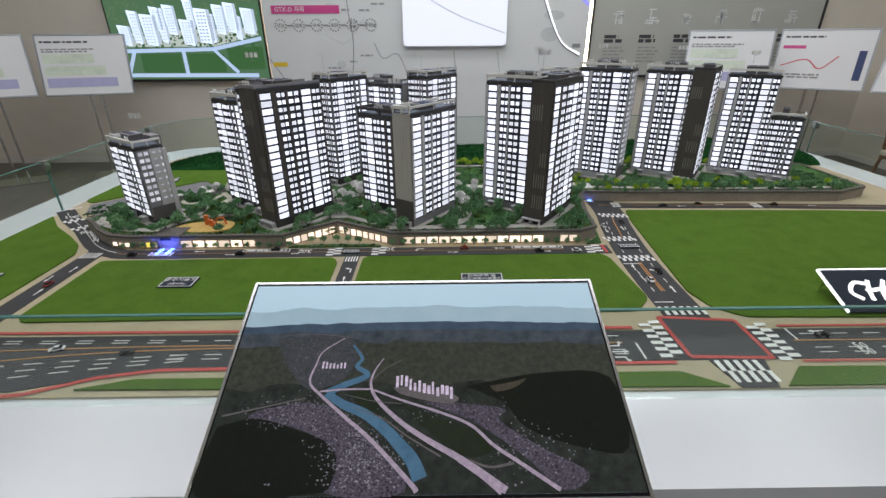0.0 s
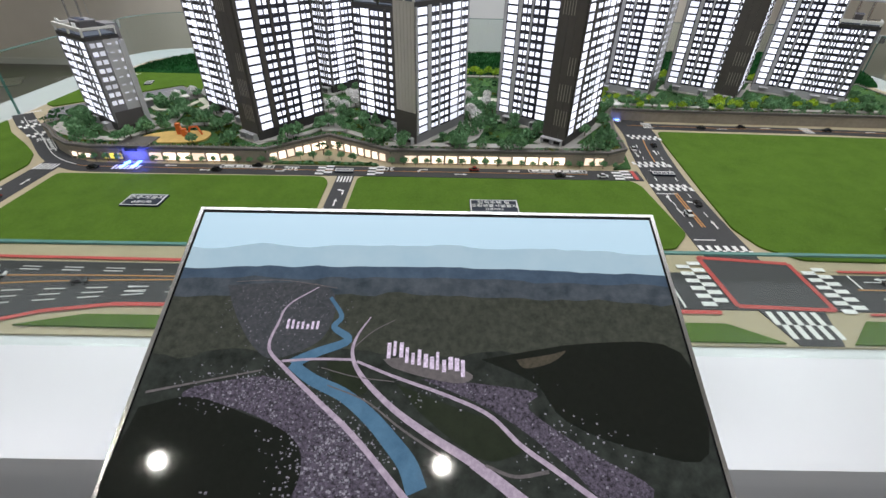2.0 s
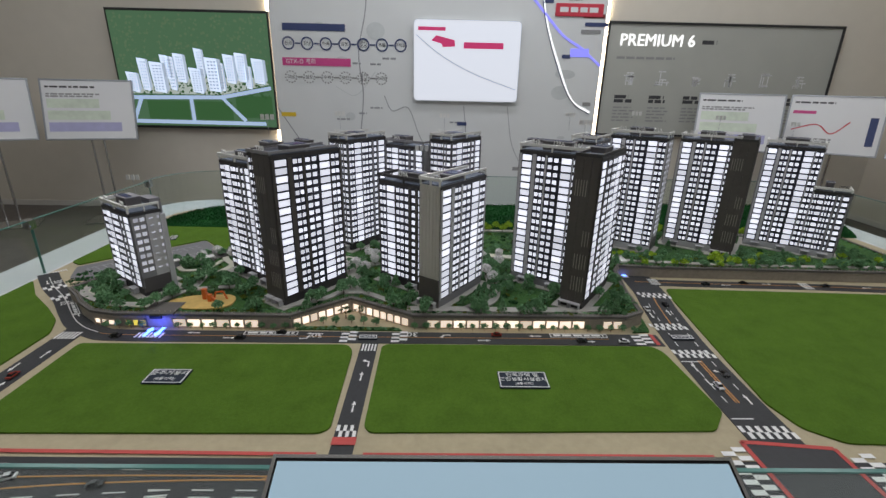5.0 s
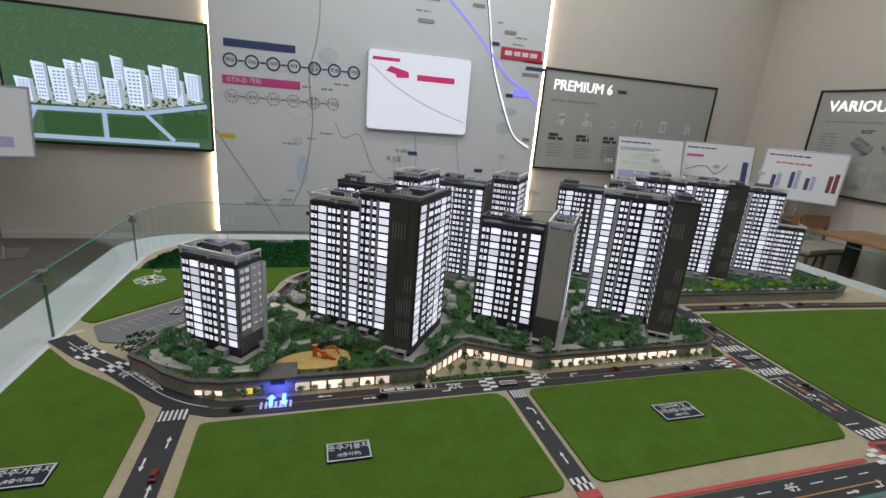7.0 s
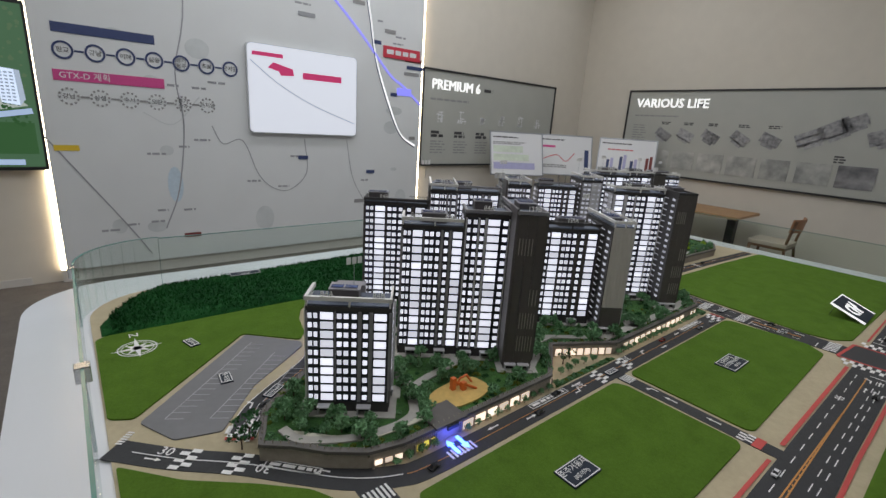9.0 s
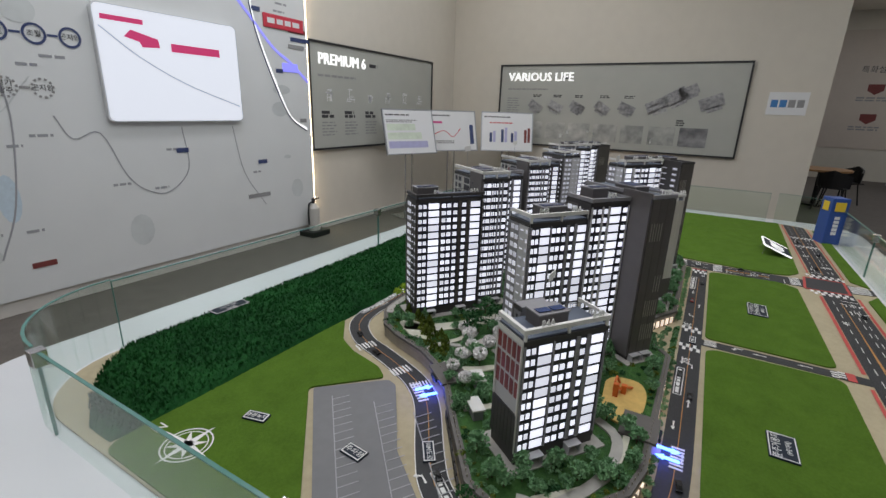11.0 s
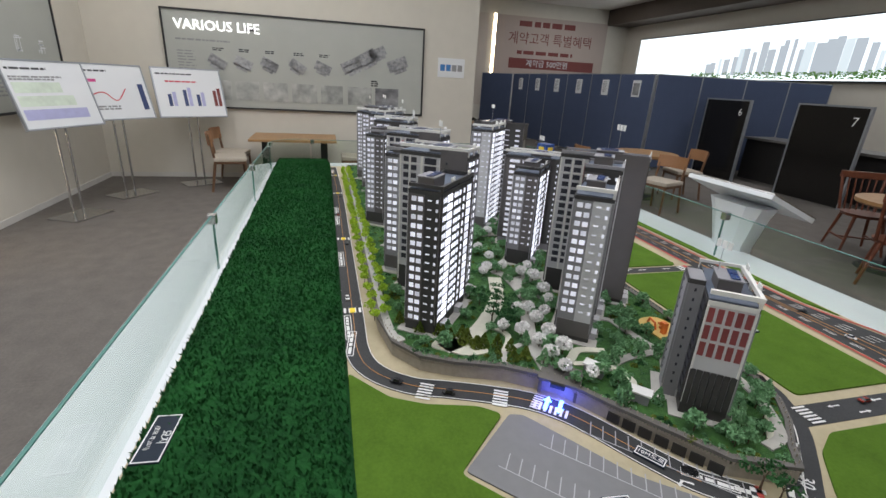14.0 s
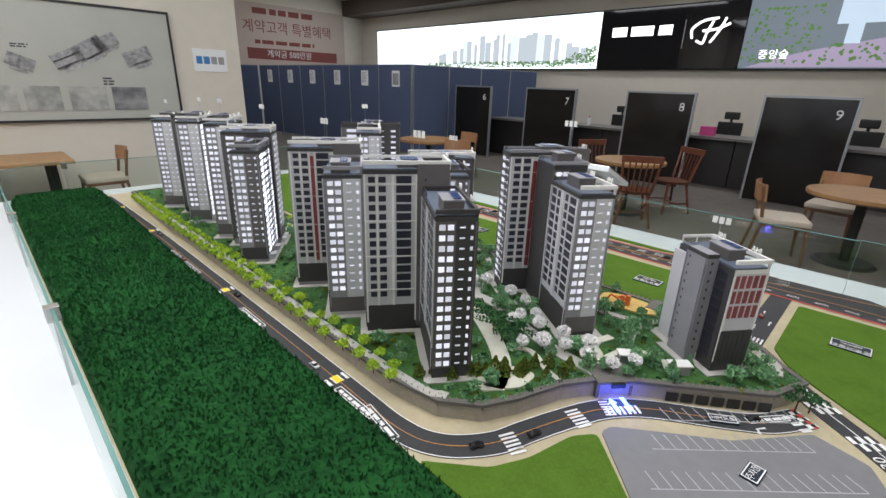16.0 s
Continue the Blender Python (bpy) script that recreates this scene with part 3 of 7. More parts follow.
nt_ = thing("notice_sheet", "small white notice sheet with blue boxes on the wall", "notice", (EX - 0.001, -0.43, 1.86))
nt_.matrix_world = facing(EX - 0.001, -0.43, 1.86, -90)
part("sheet", B(-0.23, 0.23, -0.15, 0.15, 0, 0.006), M["paper"], nt_)
BL = mat("print_blue", (0.05, 0.2, 0.48), 0.5, var=0.1)
for i in range(4):
    part("print_block", B(-0.19 + i * 0.1, -0.11 + i * 0.1, -0.05, 0.05, 0.006, 0.007), BL if i < 2 else M["inkgrey"], nt_)

# table top easels


def easel(x, y, yaw, label, kind):
    e = thing("easel_stand", label, "info stand", (x, y, 0), yaw)
    mm = pose(0, 0, 0.98, 75, 0, 0)
    fr = part("panel", B(-0.435, 0.435, 0, 0.64, 0, 0.02, mm, bevel=0.004), M["paper"], e, "white printed sheet")
    for a in ((-0.45, 0.45, -0.015, 0.0), (-0.45, 0.45, 0.64, 0.655), (-0.45, -0.435, 0, 0.64), (0.435, 0.45, 0, 0.64)):
        part("frame_bar", B(*a, -0.003, 0.026, mm), M["partframe"], e)
    for s in (-0.06, 0.06):
        part("post", rod(bmesh.new(), (s, 0.1, 0.02), (s, 0.1, 1.2), 0.013), M["steel"], e)
    part("base_plate", B(-0.25, 0.25, -0.12, 0.24, 0.0, 0.018, bevel=0.004), M["steel"], e)
    part("bracket", B(-0.1, 0.1, 0.05, 0.13, 1.02, 1.06), M["blackplastic"], e)
    G = mm @ pose(0, 0, 0.021)
    part("heading_bars", bars(bmesh.new(), G, -0.4, 0.58, 0.5, 0.03, 1), M["ink"], e)
    if kind == 0:
        for k, c in enumerate(("paper2", "paper2", "lilac")):
            part("print_block", B(-0.4, 0.1 + 0.1 * k, 0.34 - 0.13 * k, 0.44 - 0.13 * k, 0, 0.001, G), M[c], e)
        part("small_writing", bars(bmesh.new(), G, -0.4, 0.5, 0.6, 0.05, 2), M["inkgrey"], e)
    elif kind == 1:
        part("print_block", B(-0.4, -0.18, 0.44, 0.475, 0, 0.001, G), M["magenta"], e)
        part("print_tower", B(0.32, 0.39, 0.1, 0.42, 0, 0.001, G), M["navy"], e)
        bm = ribbon(bmesh.new(), smooth_line([(-0.38, 0.25), (-0.15, 0.32), (0.0, 0.22), (0.15, 0.36)]), 0.012, 0, 0.001)
        bm.transform(G)
        part("print_line", bm, M["printred"], e)
        part("small_writing", bars(bmesh.new(), G, -0.4, 0.16, 0.55, 0.06, 2), M["inkgrey"], e)
    else:
        for k, (a, c) in enumerate(((-0.3, "navy"), (-0.24, "lilac"), (-0.1, "navy"), (-0.04, "lilac"), (0.07, "navy"), (0.13, "lilac"), (0.3, "maroon"), (0.36, "maroon"))):
            part("chart_bar", B(a, a + 0.045, 0.14, 0.3 + 0.03 * (k % 4), 0, 0.001, G), M[c], e)
        part("small_writing", bars(bmesh.new(), G, -0.3, 0.48, 0.5, 0.03, 1), M["printred"], e)
    return e


easel(3.62, 4.28, -22, "info sheet on a chrome stand, green printed lines", 0)
easel(4.62, 4.12, -35, "info sheet on a chrome stand with a dark tower print", 1)
easel(5.3, 3.45, -58, "info sheet on a chrome stand with a bar chart", 2)
easel(-4.8, 3.85, 30, "info sheet on a chrome stand, grey printed lines", 0)
easel(-3.86, 4.15, 16, "info sheet on a chrome stand, pale printed lines", 0)

# fire extinguisher
fe = thing("fire_extinguisher", "grey fire extinguisher on a black floor stand", "fire extinguisher", (1.95, 4.69, 0))
part("floor_stand", B(-0.15, 0.15, -0.13, 0.13, 0, 0.07, bevel=0.012), M["black"], fe)
bm = cyl(bmesh.new(), 0, 0, 0.06, 0.36, 0.075, seg=24)
cyl(bm, 0, 0, 0.36, 0.42, 0.075, 0.03, seg=24)
part("bottle", bm, M["extinguisher"], fe, smooth=False)
part("valve", rod(bmesh.new(), (0, 0, 0.41), (0, 0, 0.47), 0.02), M["black"], fe)
part("handle", B(-0.02, 0.09, -0.012, 0.012, 0.465, 0.485), M["black"], fe)
part("hose", tube(bmesh.new(), [(-0.01, 0, 0.45), (-0.08, 0, 0.42), (-0.095, 0, 0.3), (-0.09, 0, 0.15)], 0.01), M["black"], fe)

# hall: partitions, banner, video wall


def partition(ax, ay, bx, by, h, n, label, papers):
    a, b = Vector((ax, ay)), Vector((bx, by))
    d = b - a
    L = d.length
    yaw = math.degrees(math.atan2(d.y, d.x))
    for i in range(n):
        p = a + d * (i / n)
        w = L / n
        t = thing("partition_panel", label, "partition", (p.x, p.y, 0), yaw, "partition panels")
        part("fabric", B(0.015, w - 0.015, -0.02, 0.02, 0.06, h - 0.02), M["partition"], t)
        for x in (0, w - 0.014):
            part("post", B(x, x + 0.014, -0.024, 0.024, 0, h), M["partframe"], t)
        part("top_rail", B(0.015, w - 0.015, -0.023, 0.023, h - 0.019, h), M["partframe"], t)
        part("foot", B(0.1, 0.16, -0.2, 0.2, 0, 0.05), M["partframe"], t)
        if papers:
            dark = papers == 2 and i == n - 1
            for s in (-1, 1):
                pp = thing("paper_sheet", "printed photo sheet on blue partition" if dark else "white paper sheet pinned to blue partition", "paper sheet", (p.x, p.y, 0), yaw, "pinned sheets")
                part("sheet", B(w * 0.42, w * 0.42 + 0.26, *((-0.027, -0.0205) if s < 0 else (0.0205, 0.027)), h - 0.5, h - 0.14), M["paper"], pp)
                if dark:
                    part("photo", B(w * 0.42 + 0.03, w * 0.42 + 0.23, *((-0.028, -0.0272) if s < 0 else (0.0272, 0.028)), h - 0.46, h - 0.2), PHD, pp)
                else:
                    part("small_writing", bars(bmesh.new(), pose(0, -0.0272, 0, 90, 0, 0) if s < 0 else pose(w * 0.84 + 0.26, 0.0272, 0, 90, 0, 180), w * 0.42 + 0.04, h - 0.18, 0.16, 0.26, 7, 0.5), M["inkgrey"], pp)


partition(13.7, -4.75, 7.0, -5.3, 2.05, 6, "tall blue fabric office partition panel", 2)
partition(7.0, -5.34, 6.35, -9.4, 2.05, 4, "tall dark blue fabric office partition panel", 0)
partition(14.9, -4.0, 13.75, -4.72, 2.05, 1, "tall blue fabric office partition panel", 0)
bn = thing("wall_banner", "large pinkish wall banner about a contract offer", "banner")
bn.matrix_world = facing(15.6, -4.62, 0, -90)
part("sheet", B(0, 4.6, 1.6, 4.1, 0.0, 0.03), M["bannerpink"], bn)
GB = pose(0, 0, 0.031)
words("headline", "계약고객 특별혜택", 0.46, GB @ pose(2.25, 3.33, 0), M["maroon"], 0.002, bn, align="CENTER")
part("small_writing", bars(bmesh.new(), GB, 0.9, 3.95, 2.4, 0.22, 1, 0.15, 0.05), M["maroon"], bn)
part("small_writing", bars(bmesh.new(), GB, 0.9, 2.93, 2.4, 0.16, 1, 0.2, 0.05), M["maroon"], bn)
part("band", B(0.6, 4.2, 2.3, 2.66, 0.031, 0.04), M["maroon"], bn)
words("band_writing", "계약금 500만원", 0.28, pose(2.2, 2.48, 0.042), M["paper"], 0.001, bn, align="CENTER")
part("roof_mark", prism(bmesh.new(), [(1.7, 1.75), (3.1, 1.75), (2.45, 2.15)], 0.031, 0.036), M["maroon"], bn)
sp = thing("wall_poster", "cream wall poster with two dark red shield marks", "poster")
sp.matrix_world = facing(15.6, -2.1, 0, -90)
part("sheet", B(0, 2.2, 0.9, 4.1, 0.0, 0.02), mat("poster_cream", (0.6, 0.53, 0.46), 0.7, var=0.03), sp)
words("headline", "특화설계", 0.2, pose(0.75, 3.05, 0.022), M["ink"], 0.001, sp)
for z in (2.55, 1.75):
    part("shield", prism(bmesh.new(), [(1.0, z + 0.12), (1.36, z + 0.12), (1.36, z - 0.05), (1.18, z - 0.16), (1.0, z - 0.05)], 0.02, 0.024), M["maroon"], sp)
    part("small_writing", bars(bmesh.new(), pose(0, 0, 0.021), 0.8, z - 0.22, 0.8, 0.14, 2, 0.4), M["inkgrey"], sp)
wall_strip = part("light_strip", B(15.575, 15.599, -4.6, -4.52, 1.2, 4.1), M["strip"])
tagged(wall_strip, "warm vertical light strip beside the banner", "light strip")

vw = thing("video_wall", "long bright video wall above the service counters", "video wall", (0, -10.0, 0))


def seg(x0, x1, m, nm):
    return part(nm, B(x0, x1, -0.05, 0.0, 2.16, 3.52), m, vw)


part("casing", B(-5.2, 14.45, -0.149, -0.051, 2.12, 3.56), M["blackplastic"], vw)
seg(4.9, 14.4, glow("video_sky", (0.86, 0.95, 1.0), 1.5), "sky_picture")
seg(1.55, 4.88, M["screen"], "black_panel")
seg(-5.0, 1.53, glow("video_park", (0.16, 0.2, 0.24), 0.75), "park_picture")
G2 = glow("video_trees", (0.1, 0.22, 0.05), 0.7)
G3 = glow("video_towers", (0.5, 0.56, 0.62), 0.95)
G4 = glow("video_towers_pale", (0.72, 0.82, 0.88), 1.0)
rng = random.Random(9)
x = 10.9
while x > 5.3:
    w = rng.uniform(0.1, 0.26)
    h = 0.2 + 0.75 * max(0, math.sin((11.4 - x) / 6.4 * 3.0)) * rng.uniform(0.55, 1.0)
    tm = rng.choice((G3, G3, G4))
    part("picture_tower", B(x - w, x, 0.001, 0.004, 2.28, 2.28 + h), tm, vw)
    x -= w + rng.uniform(-0.03, 0.12)
bm = bmesh.new()
for k in range(900):
    x = 4.95 + 6.5 * rng.random() ** 1.5
    s = rng.uniform(0.012, 0.035)
    z = 2.2 + rng.uniform(0, 0.16) + (0.35 * rng.random() * (6.2 - x) if x < 6.2 else 0)
    cyl(bm, 0, 0, 0.002, 0.006, s, seg=7, m=pose(x, 0, min(z, 3.35), -90, 0, 0) @ Matrix.Diagonal((1, 0.6, 1, 1)))
tagged(part("picture_tree", bm, G2, vw), kind="stuff")
P1 = glow("video_pavement", (0.36, 0.3, 0.44), 0.8)
P2 = glow("video_building", (0.5, 0.62, 0.75), 0.9)
part("picture_path", prism(bmesh.new(), [(1.4, 0), (-4.9, 0), (-4.9, 0.7), (-1.0, 0.55), (0.4, 0.3)], 0.001, 0.003), P1, vw).matrix_basis = pose(0, 0, 2.18, 90, 0, 0) @ Matrix.Diagonal((1, 1, -1, 1))
part("picture_building", B(-2.5, 0.0, 0.003, 0.006, 2.95, 3.5), P2, vw)
for x in (-0.3, -1.2, -2.1):
    part("picture_column", B(x - 0.12, x + 0.12, 0.006, 0.008, 2.6, 2.96), P2, vw)
bm = bmesh.new()
for k in range(700):
    x, z = rng.uniform(-4.9, 1.5), rng.uniform(2.25, 3.45)
    if x < 0.2 and z > 2.6:
        continue
    cyl(bm, 0, 0, 0.001, 0.005, rng.uniform(0.012, 0.04), seg=6, m=pose(x, 0, min(z, 3.3), -90, 0, 0))
tagged(part("picture_bushes", bm, G2, vw), kind="stuff")
words("picture_caption", "중앙숲", 0.2, pose(1.2, 0.012, 2.42, 90, 0, 180), M["signwhite"], 0.001, vw)
bm = bmesh.new()
bars(bm, pose(0, 0.004, 0, 90, 0, 180), -4.55, 3.12, 1.55, 0.24, 1, 0.1, 0.02)
part("sign_writing", bm, M["signwhite"], vw, "glowing white writing")
part("sign_rule", B(2.78, 2.8, 0.001, 0.004, 2.6, 3.2), M["inkgrey"], vw)
bm = bmesh.new()
for a in ([(2.5, 2.75), (2.35, 2.7), (2.3, 2.9), (2.2, 3.15)], [(2.2, 2.7), (2.05, 2.95), (1.95, 3.2)], [(2.4, 2.95), (2.1, 2.98), (1.85, 3.08)], [(2.6, 2.8), (2.62, 3.0), (2.4, 3.16), (2.1, 3.2)]):
    ribbon(bm, smooth_line(a), 0.05, 0.001, 0.006)
bm.transform(pose(0, 0, 0, 90, 0, 0) @ Matrix.Diagonal((1, 1, -1, 1)))
part("sign_mark", bm, M["signwhite"], vw, "glowing white swirl mark")

# recessed ceiling spots in front of the table
for dx in (0.22, -2.13):
    dl = thing("downlight", "small round recessed ceiling spot with bright lamp", "ceiling light", (dx, -2.0, CEIL - 0.03))
    dl_ring = bmesh.new()
    for i in range(24):
        a0, a1 = i * math.tau / 24, (i + 1) * math.tau / 24
        prism(dl_ring, [(0.062 * math.cos(a0), 0.062 * math.sin(a0)), (0.08 * math.cos(a0), 0.08 * math.sin(a0)), (0.08 * math.cos(a1), 0.08 * math.sin(a1)), (0.062 * math.cos(a1), 0.062 * math.sin(a1))], -0.006, 0.03)
    part("trim_ring", dl_ring, M["white"], dl)
    part("lamp_disc", cyl(bmesh.new(), 0, 0, 0.0, 0.03, 0.06, seg=24), glow("downlight_lamp", (1.0, 0.95, 0.88), 220), dl)
# ---- display table ----
table = thing("display_table", "large white display table with rounded corners and glass guards", "display table")
part("body", prism(bmesh.new(), rounded(-1.9, 2.95, -0.72, 2.27, 0.3), 0.0, T - 0.06), M["white"], table)
bm = prism(bmesh.new(), rounded(-2.07, 3.1, -0.88, 2.41, 0.38, 12), T - 0.059, T - 0.006)
part("ledge", bm, M["white"], table, "glossy white ledge")
part("base_sheet", prism(bmesh.new(), rounded(-1.83, 2.86, -0.595, 2.15, 0.3, 10), T - 0.0055, T), M["sand"], table, "sand coloured model pavement")
# glass guards
GZ = 1.0
for a, b in (((-1.5, -0.62), (0.0, -0.62)), ((0.004, -0.62), (1.4, -0.62)), ((1.404, -0.62), (2.6, -0.62)), ((-1.86, -0.25), (-1.86, 0.85)), ((-1.86, 0.854), (-1.86, 1.8)),
             ((-1.5, 2.18), (0.1, 2.18)), ((0.104, 2.18), (1.4, 2.18)), ((1.404, 2.18), (2.6, 2.18)), ((2.9, -0.2), (2.9, 1.8))):
    a, b = Vector(a), Vector(b)
    L = (b - a).length
    yaw = math.degrees(math.atan2(b.y - a.y, b.x - a.x))
    g = thing("glass_guard", "clear glass guard panel with green edges on the table", "glass panel", (a.x, a.y, T - 0.005), yaw, "glass guards")
    gp = part("pane", B(0.002, L - 0.002, -0.004, 0.004, 0, GZ - T - 0.002), M["glass"], g)
    gp.visible_shadow = False
    part("top_edge", B(0, L, -0.0041, 0.0041, GZ - T - 0.0015, GZ - T + 0.002), M["glassedge"], g)
    for x in (0.0, L - 0.0015):
        part("side_edge", B(x, x + 0.0015, -0.0042, 0.0042, 0, GZ - T - 0.002), M["glassedge"], g)
    for x in (L - 0.012,):
        part("clamp", B(x - 0.012, x + 0.024, -0.018, 0.018, GZ - T - 0.04, GZ - T + 0.006, bevel=0.002), M["steel"], g)
for cx, cy, a0 in ((-1.5, 1.82, 90), (-1.5, -0.26, 180), (2.54, 1.82, 0), (2.54, -0.26, 270)):
    pts = [(cx + 0.36 * math.cos(radians(a0 + 9 * k)), cy + 0.36 * math.sin(radians(a0 + 9 * k))) for k in range(11)]
    g = thing("glass_guard", "curved glass guard at the rounded corner of the table", "glass panel", (0, 0, 0), 0, "glass guards")
    gp = part("pane", ribbon(bmesh.new(), pts, 0.008, T - 0.005, GZ), M["glass"], g)
    gp.visible_shadow = False
    part("top_edge", ribbon(bmesh.new(), pts, 0.0084, GZ + 0.0005, GZ + 0.003), M["glassedge"], g)

# ---- the model's ground ----


def sheet(name, pts, z0, z1, m, label, cat="model ground"):
    return solid(name, prism(bmesh.new(), pts, T + z0, T + z1), M[m], label, cat, "structure")


def rpoly(pts, r=0.02, n=4):
    """The polygon with its corners rounded."""
    out = []
    k = len(pts)
    for i in range(k):
        a, p, b = Vector(pts[i - 1]), Vector(pts[i]), Vector(pts[(i + 1) % k])
        rr = min(r, (a - p).length * 0.45, (b - p).length * 0.45)
        s, e = p + (a - p).normalized() * rr, p + (b - p).normalized() * rr
        for j in range(n + 1):
            t = j / n
            q = s * (1 - t) ** 2 + 2 * p * t * (1 - t) + e * t * t
            out.append((q.x, q.y))
    return out


lawn = "bright green model turf lawn beside the streets"
sheet("lawn", rpoly([(-1.215, 0.2), (-0.255, 0.21), (-0.229, 0.17), (-0.224, -0.222), (-0.25, -0.242), (-1.18, -0.25), (-1.215, -0.22)]), 0.0005, 0.006, "grass", lawn)
sheet("lawn", rpoly([(-0.11, 0.216), (0.875, 0.219), (0.9, 0.18), (0.925, -0.143), (0.86, -0.222), (-0.112, -0.238), (-0.132, -0.215), (-0.129, 0.199)]), 0.0005, 0.006, "grass", lawn)
sheet("lawn", rpoly([(-1.375, -0.25), (-1.375, 0.27), (-1.43, 0.37), (-1.535, 0.466), (-1.69, 0.59), (-1.822, 0.74), (-1.824, -0.25)]), 0.0005, 0.006, "grass", lawn)
sheet("lawn", rpoly([(1.175, 0.745), (1.15, 0.62), (1.105, 0.15), (1.085, -0.1), (1.116, -0.207), (1.2, -0.267), (2.85, -0.3), (2.85, 0.66), (2.2, 0.71)]), 0.0005, 0.006, "grass", lawn)
sheet("lawn", rpoly([(-1.824, 0.985), (-1.76, 0.945), (-1.316, 1.368), (-1.13, 1.19), (-1.085, 1.25), (-1.05, 1.4), (-1.0, 1.5), (-0.86, 1.615), (-1.79, 1.625), (-1.824, 1.6)]), 0.0005, 0.006, "grass", lawn)
sheet("lawn", [(-0.78, -0.572), (-0.64, -0.534), (0.85, -0.53), (0.955, -0.59)], 0.0005, 0.006, "grass", "narrow green model turf strip along the highway")
sheet("lawn", [(1.11, -0.59), (1.19, -0.515), (2.7, -0.53), (2.6, -0.59)], 0.0005, 0.006, "grass", "narrow green model turf strip along the highway")

roads = {}


def road(line, w, label, smooth=True, z=0.002, nm="road"):
    ln = smooth_line(line, 6) if smooth else line
    return solid(nm, ribbon(bmesh.new(), ln, w, T + 0.0004, T + z), M["asphalt"], label, "model road", "structure"), ln


FRONT = [(0.93, 0.27), (0.3, 0.27), (-0.6, 0.266), (-1.1, 0.265), (-1.22, 0.287), (-1.33, 0.35), (-1.43, 0.445), (-1.55, 0.57), (-1.69, 0.69), (-1.826, 0.83)]
NORTH = [(-1.52, 0.68), (-1.45, 0.785), (-1.357, 0.86), (-1.18, 0.98), (-1.09, 1.08), (-1.034, 1.2), (-0.99, 1.32), (-0.95, 1.43), (-0.86, 1.533), (-0.73, 1.576), (-0.45, 1.577), (0.6, 1.577), (1.6, 1.578), (2.78, 1.6)]
_, front = road(FRONT, 0.082, "dark asphalt model street with white markings")
_, north = road(NORTH, 0.084, "dark asphalt model street round the estate", z=0.0025)
road([(-1.298, 0.31), (-1.298, -0.33)], 0.085, "dark asphalt model side street", False, 0.0016)
road([(-0.176, 0.25), (-0.178, -0.33)], 0.062, "dark asphalt model side street", False, 0.0016)
RIGHT = [(1.005, -0.3), (1.005, 0.0), (1.017, 0.26), (1.05, 0.53), (1.08, 0.71), (1.09, 0.98)]
_, right = road(RIGHT, 0.148, "wide dark asphalt model avenue with two lanes each way", z=0.0028)
EAST = [(1.06, 0.83), (1.4, 0.815), (1.9, 0.8), (2.3, 0.775), (2.82, 0.74)]
_, east = road(EAST, 0.075, "dark asphalt model street behind the lawn", z=0.0022)
hw = [(2.84, -0.335), (1.2, -0.332), (0.0, -0.33), (-1.1, -0.33), (-1.826, -0.315), (-1.826, -0.46), (-1.6, -0.59), (-0.95, -0.575), (-0.8, -0.535), (-0.62, -0.49), (0.0, -0.478), (1.2, -0.478), (2.78, -0.48)]
sheet("highway", hw, 0.0004, 0.0024, "asphalt", "broad dark asphalt model highway with lane markings", "model road")
sheet("road", [(0.95, -0.45), (1.125, -0.45), (1.085, -0.594), (0.985, -0.594)], 0.0004, 0.0028, "asphalt", "short dark asphalt model side street", "model road")
sheet("junction", [(0.905, -0.262), (1.145, -0.285), (1.145, -0.476), (0.912, -0.466)], 0.0005, 0.0034, "junction", "smooth dark model crossroads", "model road")
sheet("parking_lot", rpoly([(-1.309, 1.353), (-1.133, 1.17), (-1.144, 1.131), (-1.27, 1.035), (-1.4, 0.94), (-1.486, 0.83), (-1.555, 0.74), (-1.68, 0.775), (-1.748, 0.915)], 0.012), 0.0004, 0.0045, "parking", "plain grey model parking lot", "parking lot")

# markings
mk = bmesh.new()
my = bmesh.new()
mo = bmesh.new()
mr = bmesh.new()
ml = bmesh.new()
ZM = T + 0.0037


def stripe(bm, a, b, w, z=ZM, h=0.0006):
    prism(bm, [*(offset([a, b], w / 2)), *(offset([a, b], -w / 2)[::-1])], z, z + h)


def dashed(bm, line, w, on, off, z=ZM):
    acc = 0.0
    for a, b in zip(line, line[1:]):
        a, b = Vector(a), Vector(b)
        L = (b - a).length
        s = 0.0
        while s < L - 1e-6:
            ph = acc % (on + off)
            step = min(L - s, (on - ph) if ph < on else (on + off - ph))
            if ph < on:
                stripe(bm, tuple(a + (b - a) * (s / L)), tuple(a + (b - a) * ((s + step) / L)), w, z)
            s += step
            acc += step + 1e-9


def zebra(c, ang, length, width, n, rows=1):
    """A crossing: bars side by side over `length`, each `width` long along ang; two rows give a checked raised crossing."""
    u = Vector((math.cos(radians(ang)), math.sin(radians(ang))))
    v = Vector((-u.y, u.x))
    c = Vector(c)
    for r in range(rows):
        for i in range(n):
            if rows > 1 and (i + r) % 2:
                continue
            k = (i + 0.5) / n - 0.5
            p = c + v * (k * length) + u * ((r + 0.5) / rows - 0.5) * width
            h = u * width / rows / 2
            stripe(mk, tuple(p - h), tuple(p + h), length / n * (1.0 if rows > 1 else 0.5))


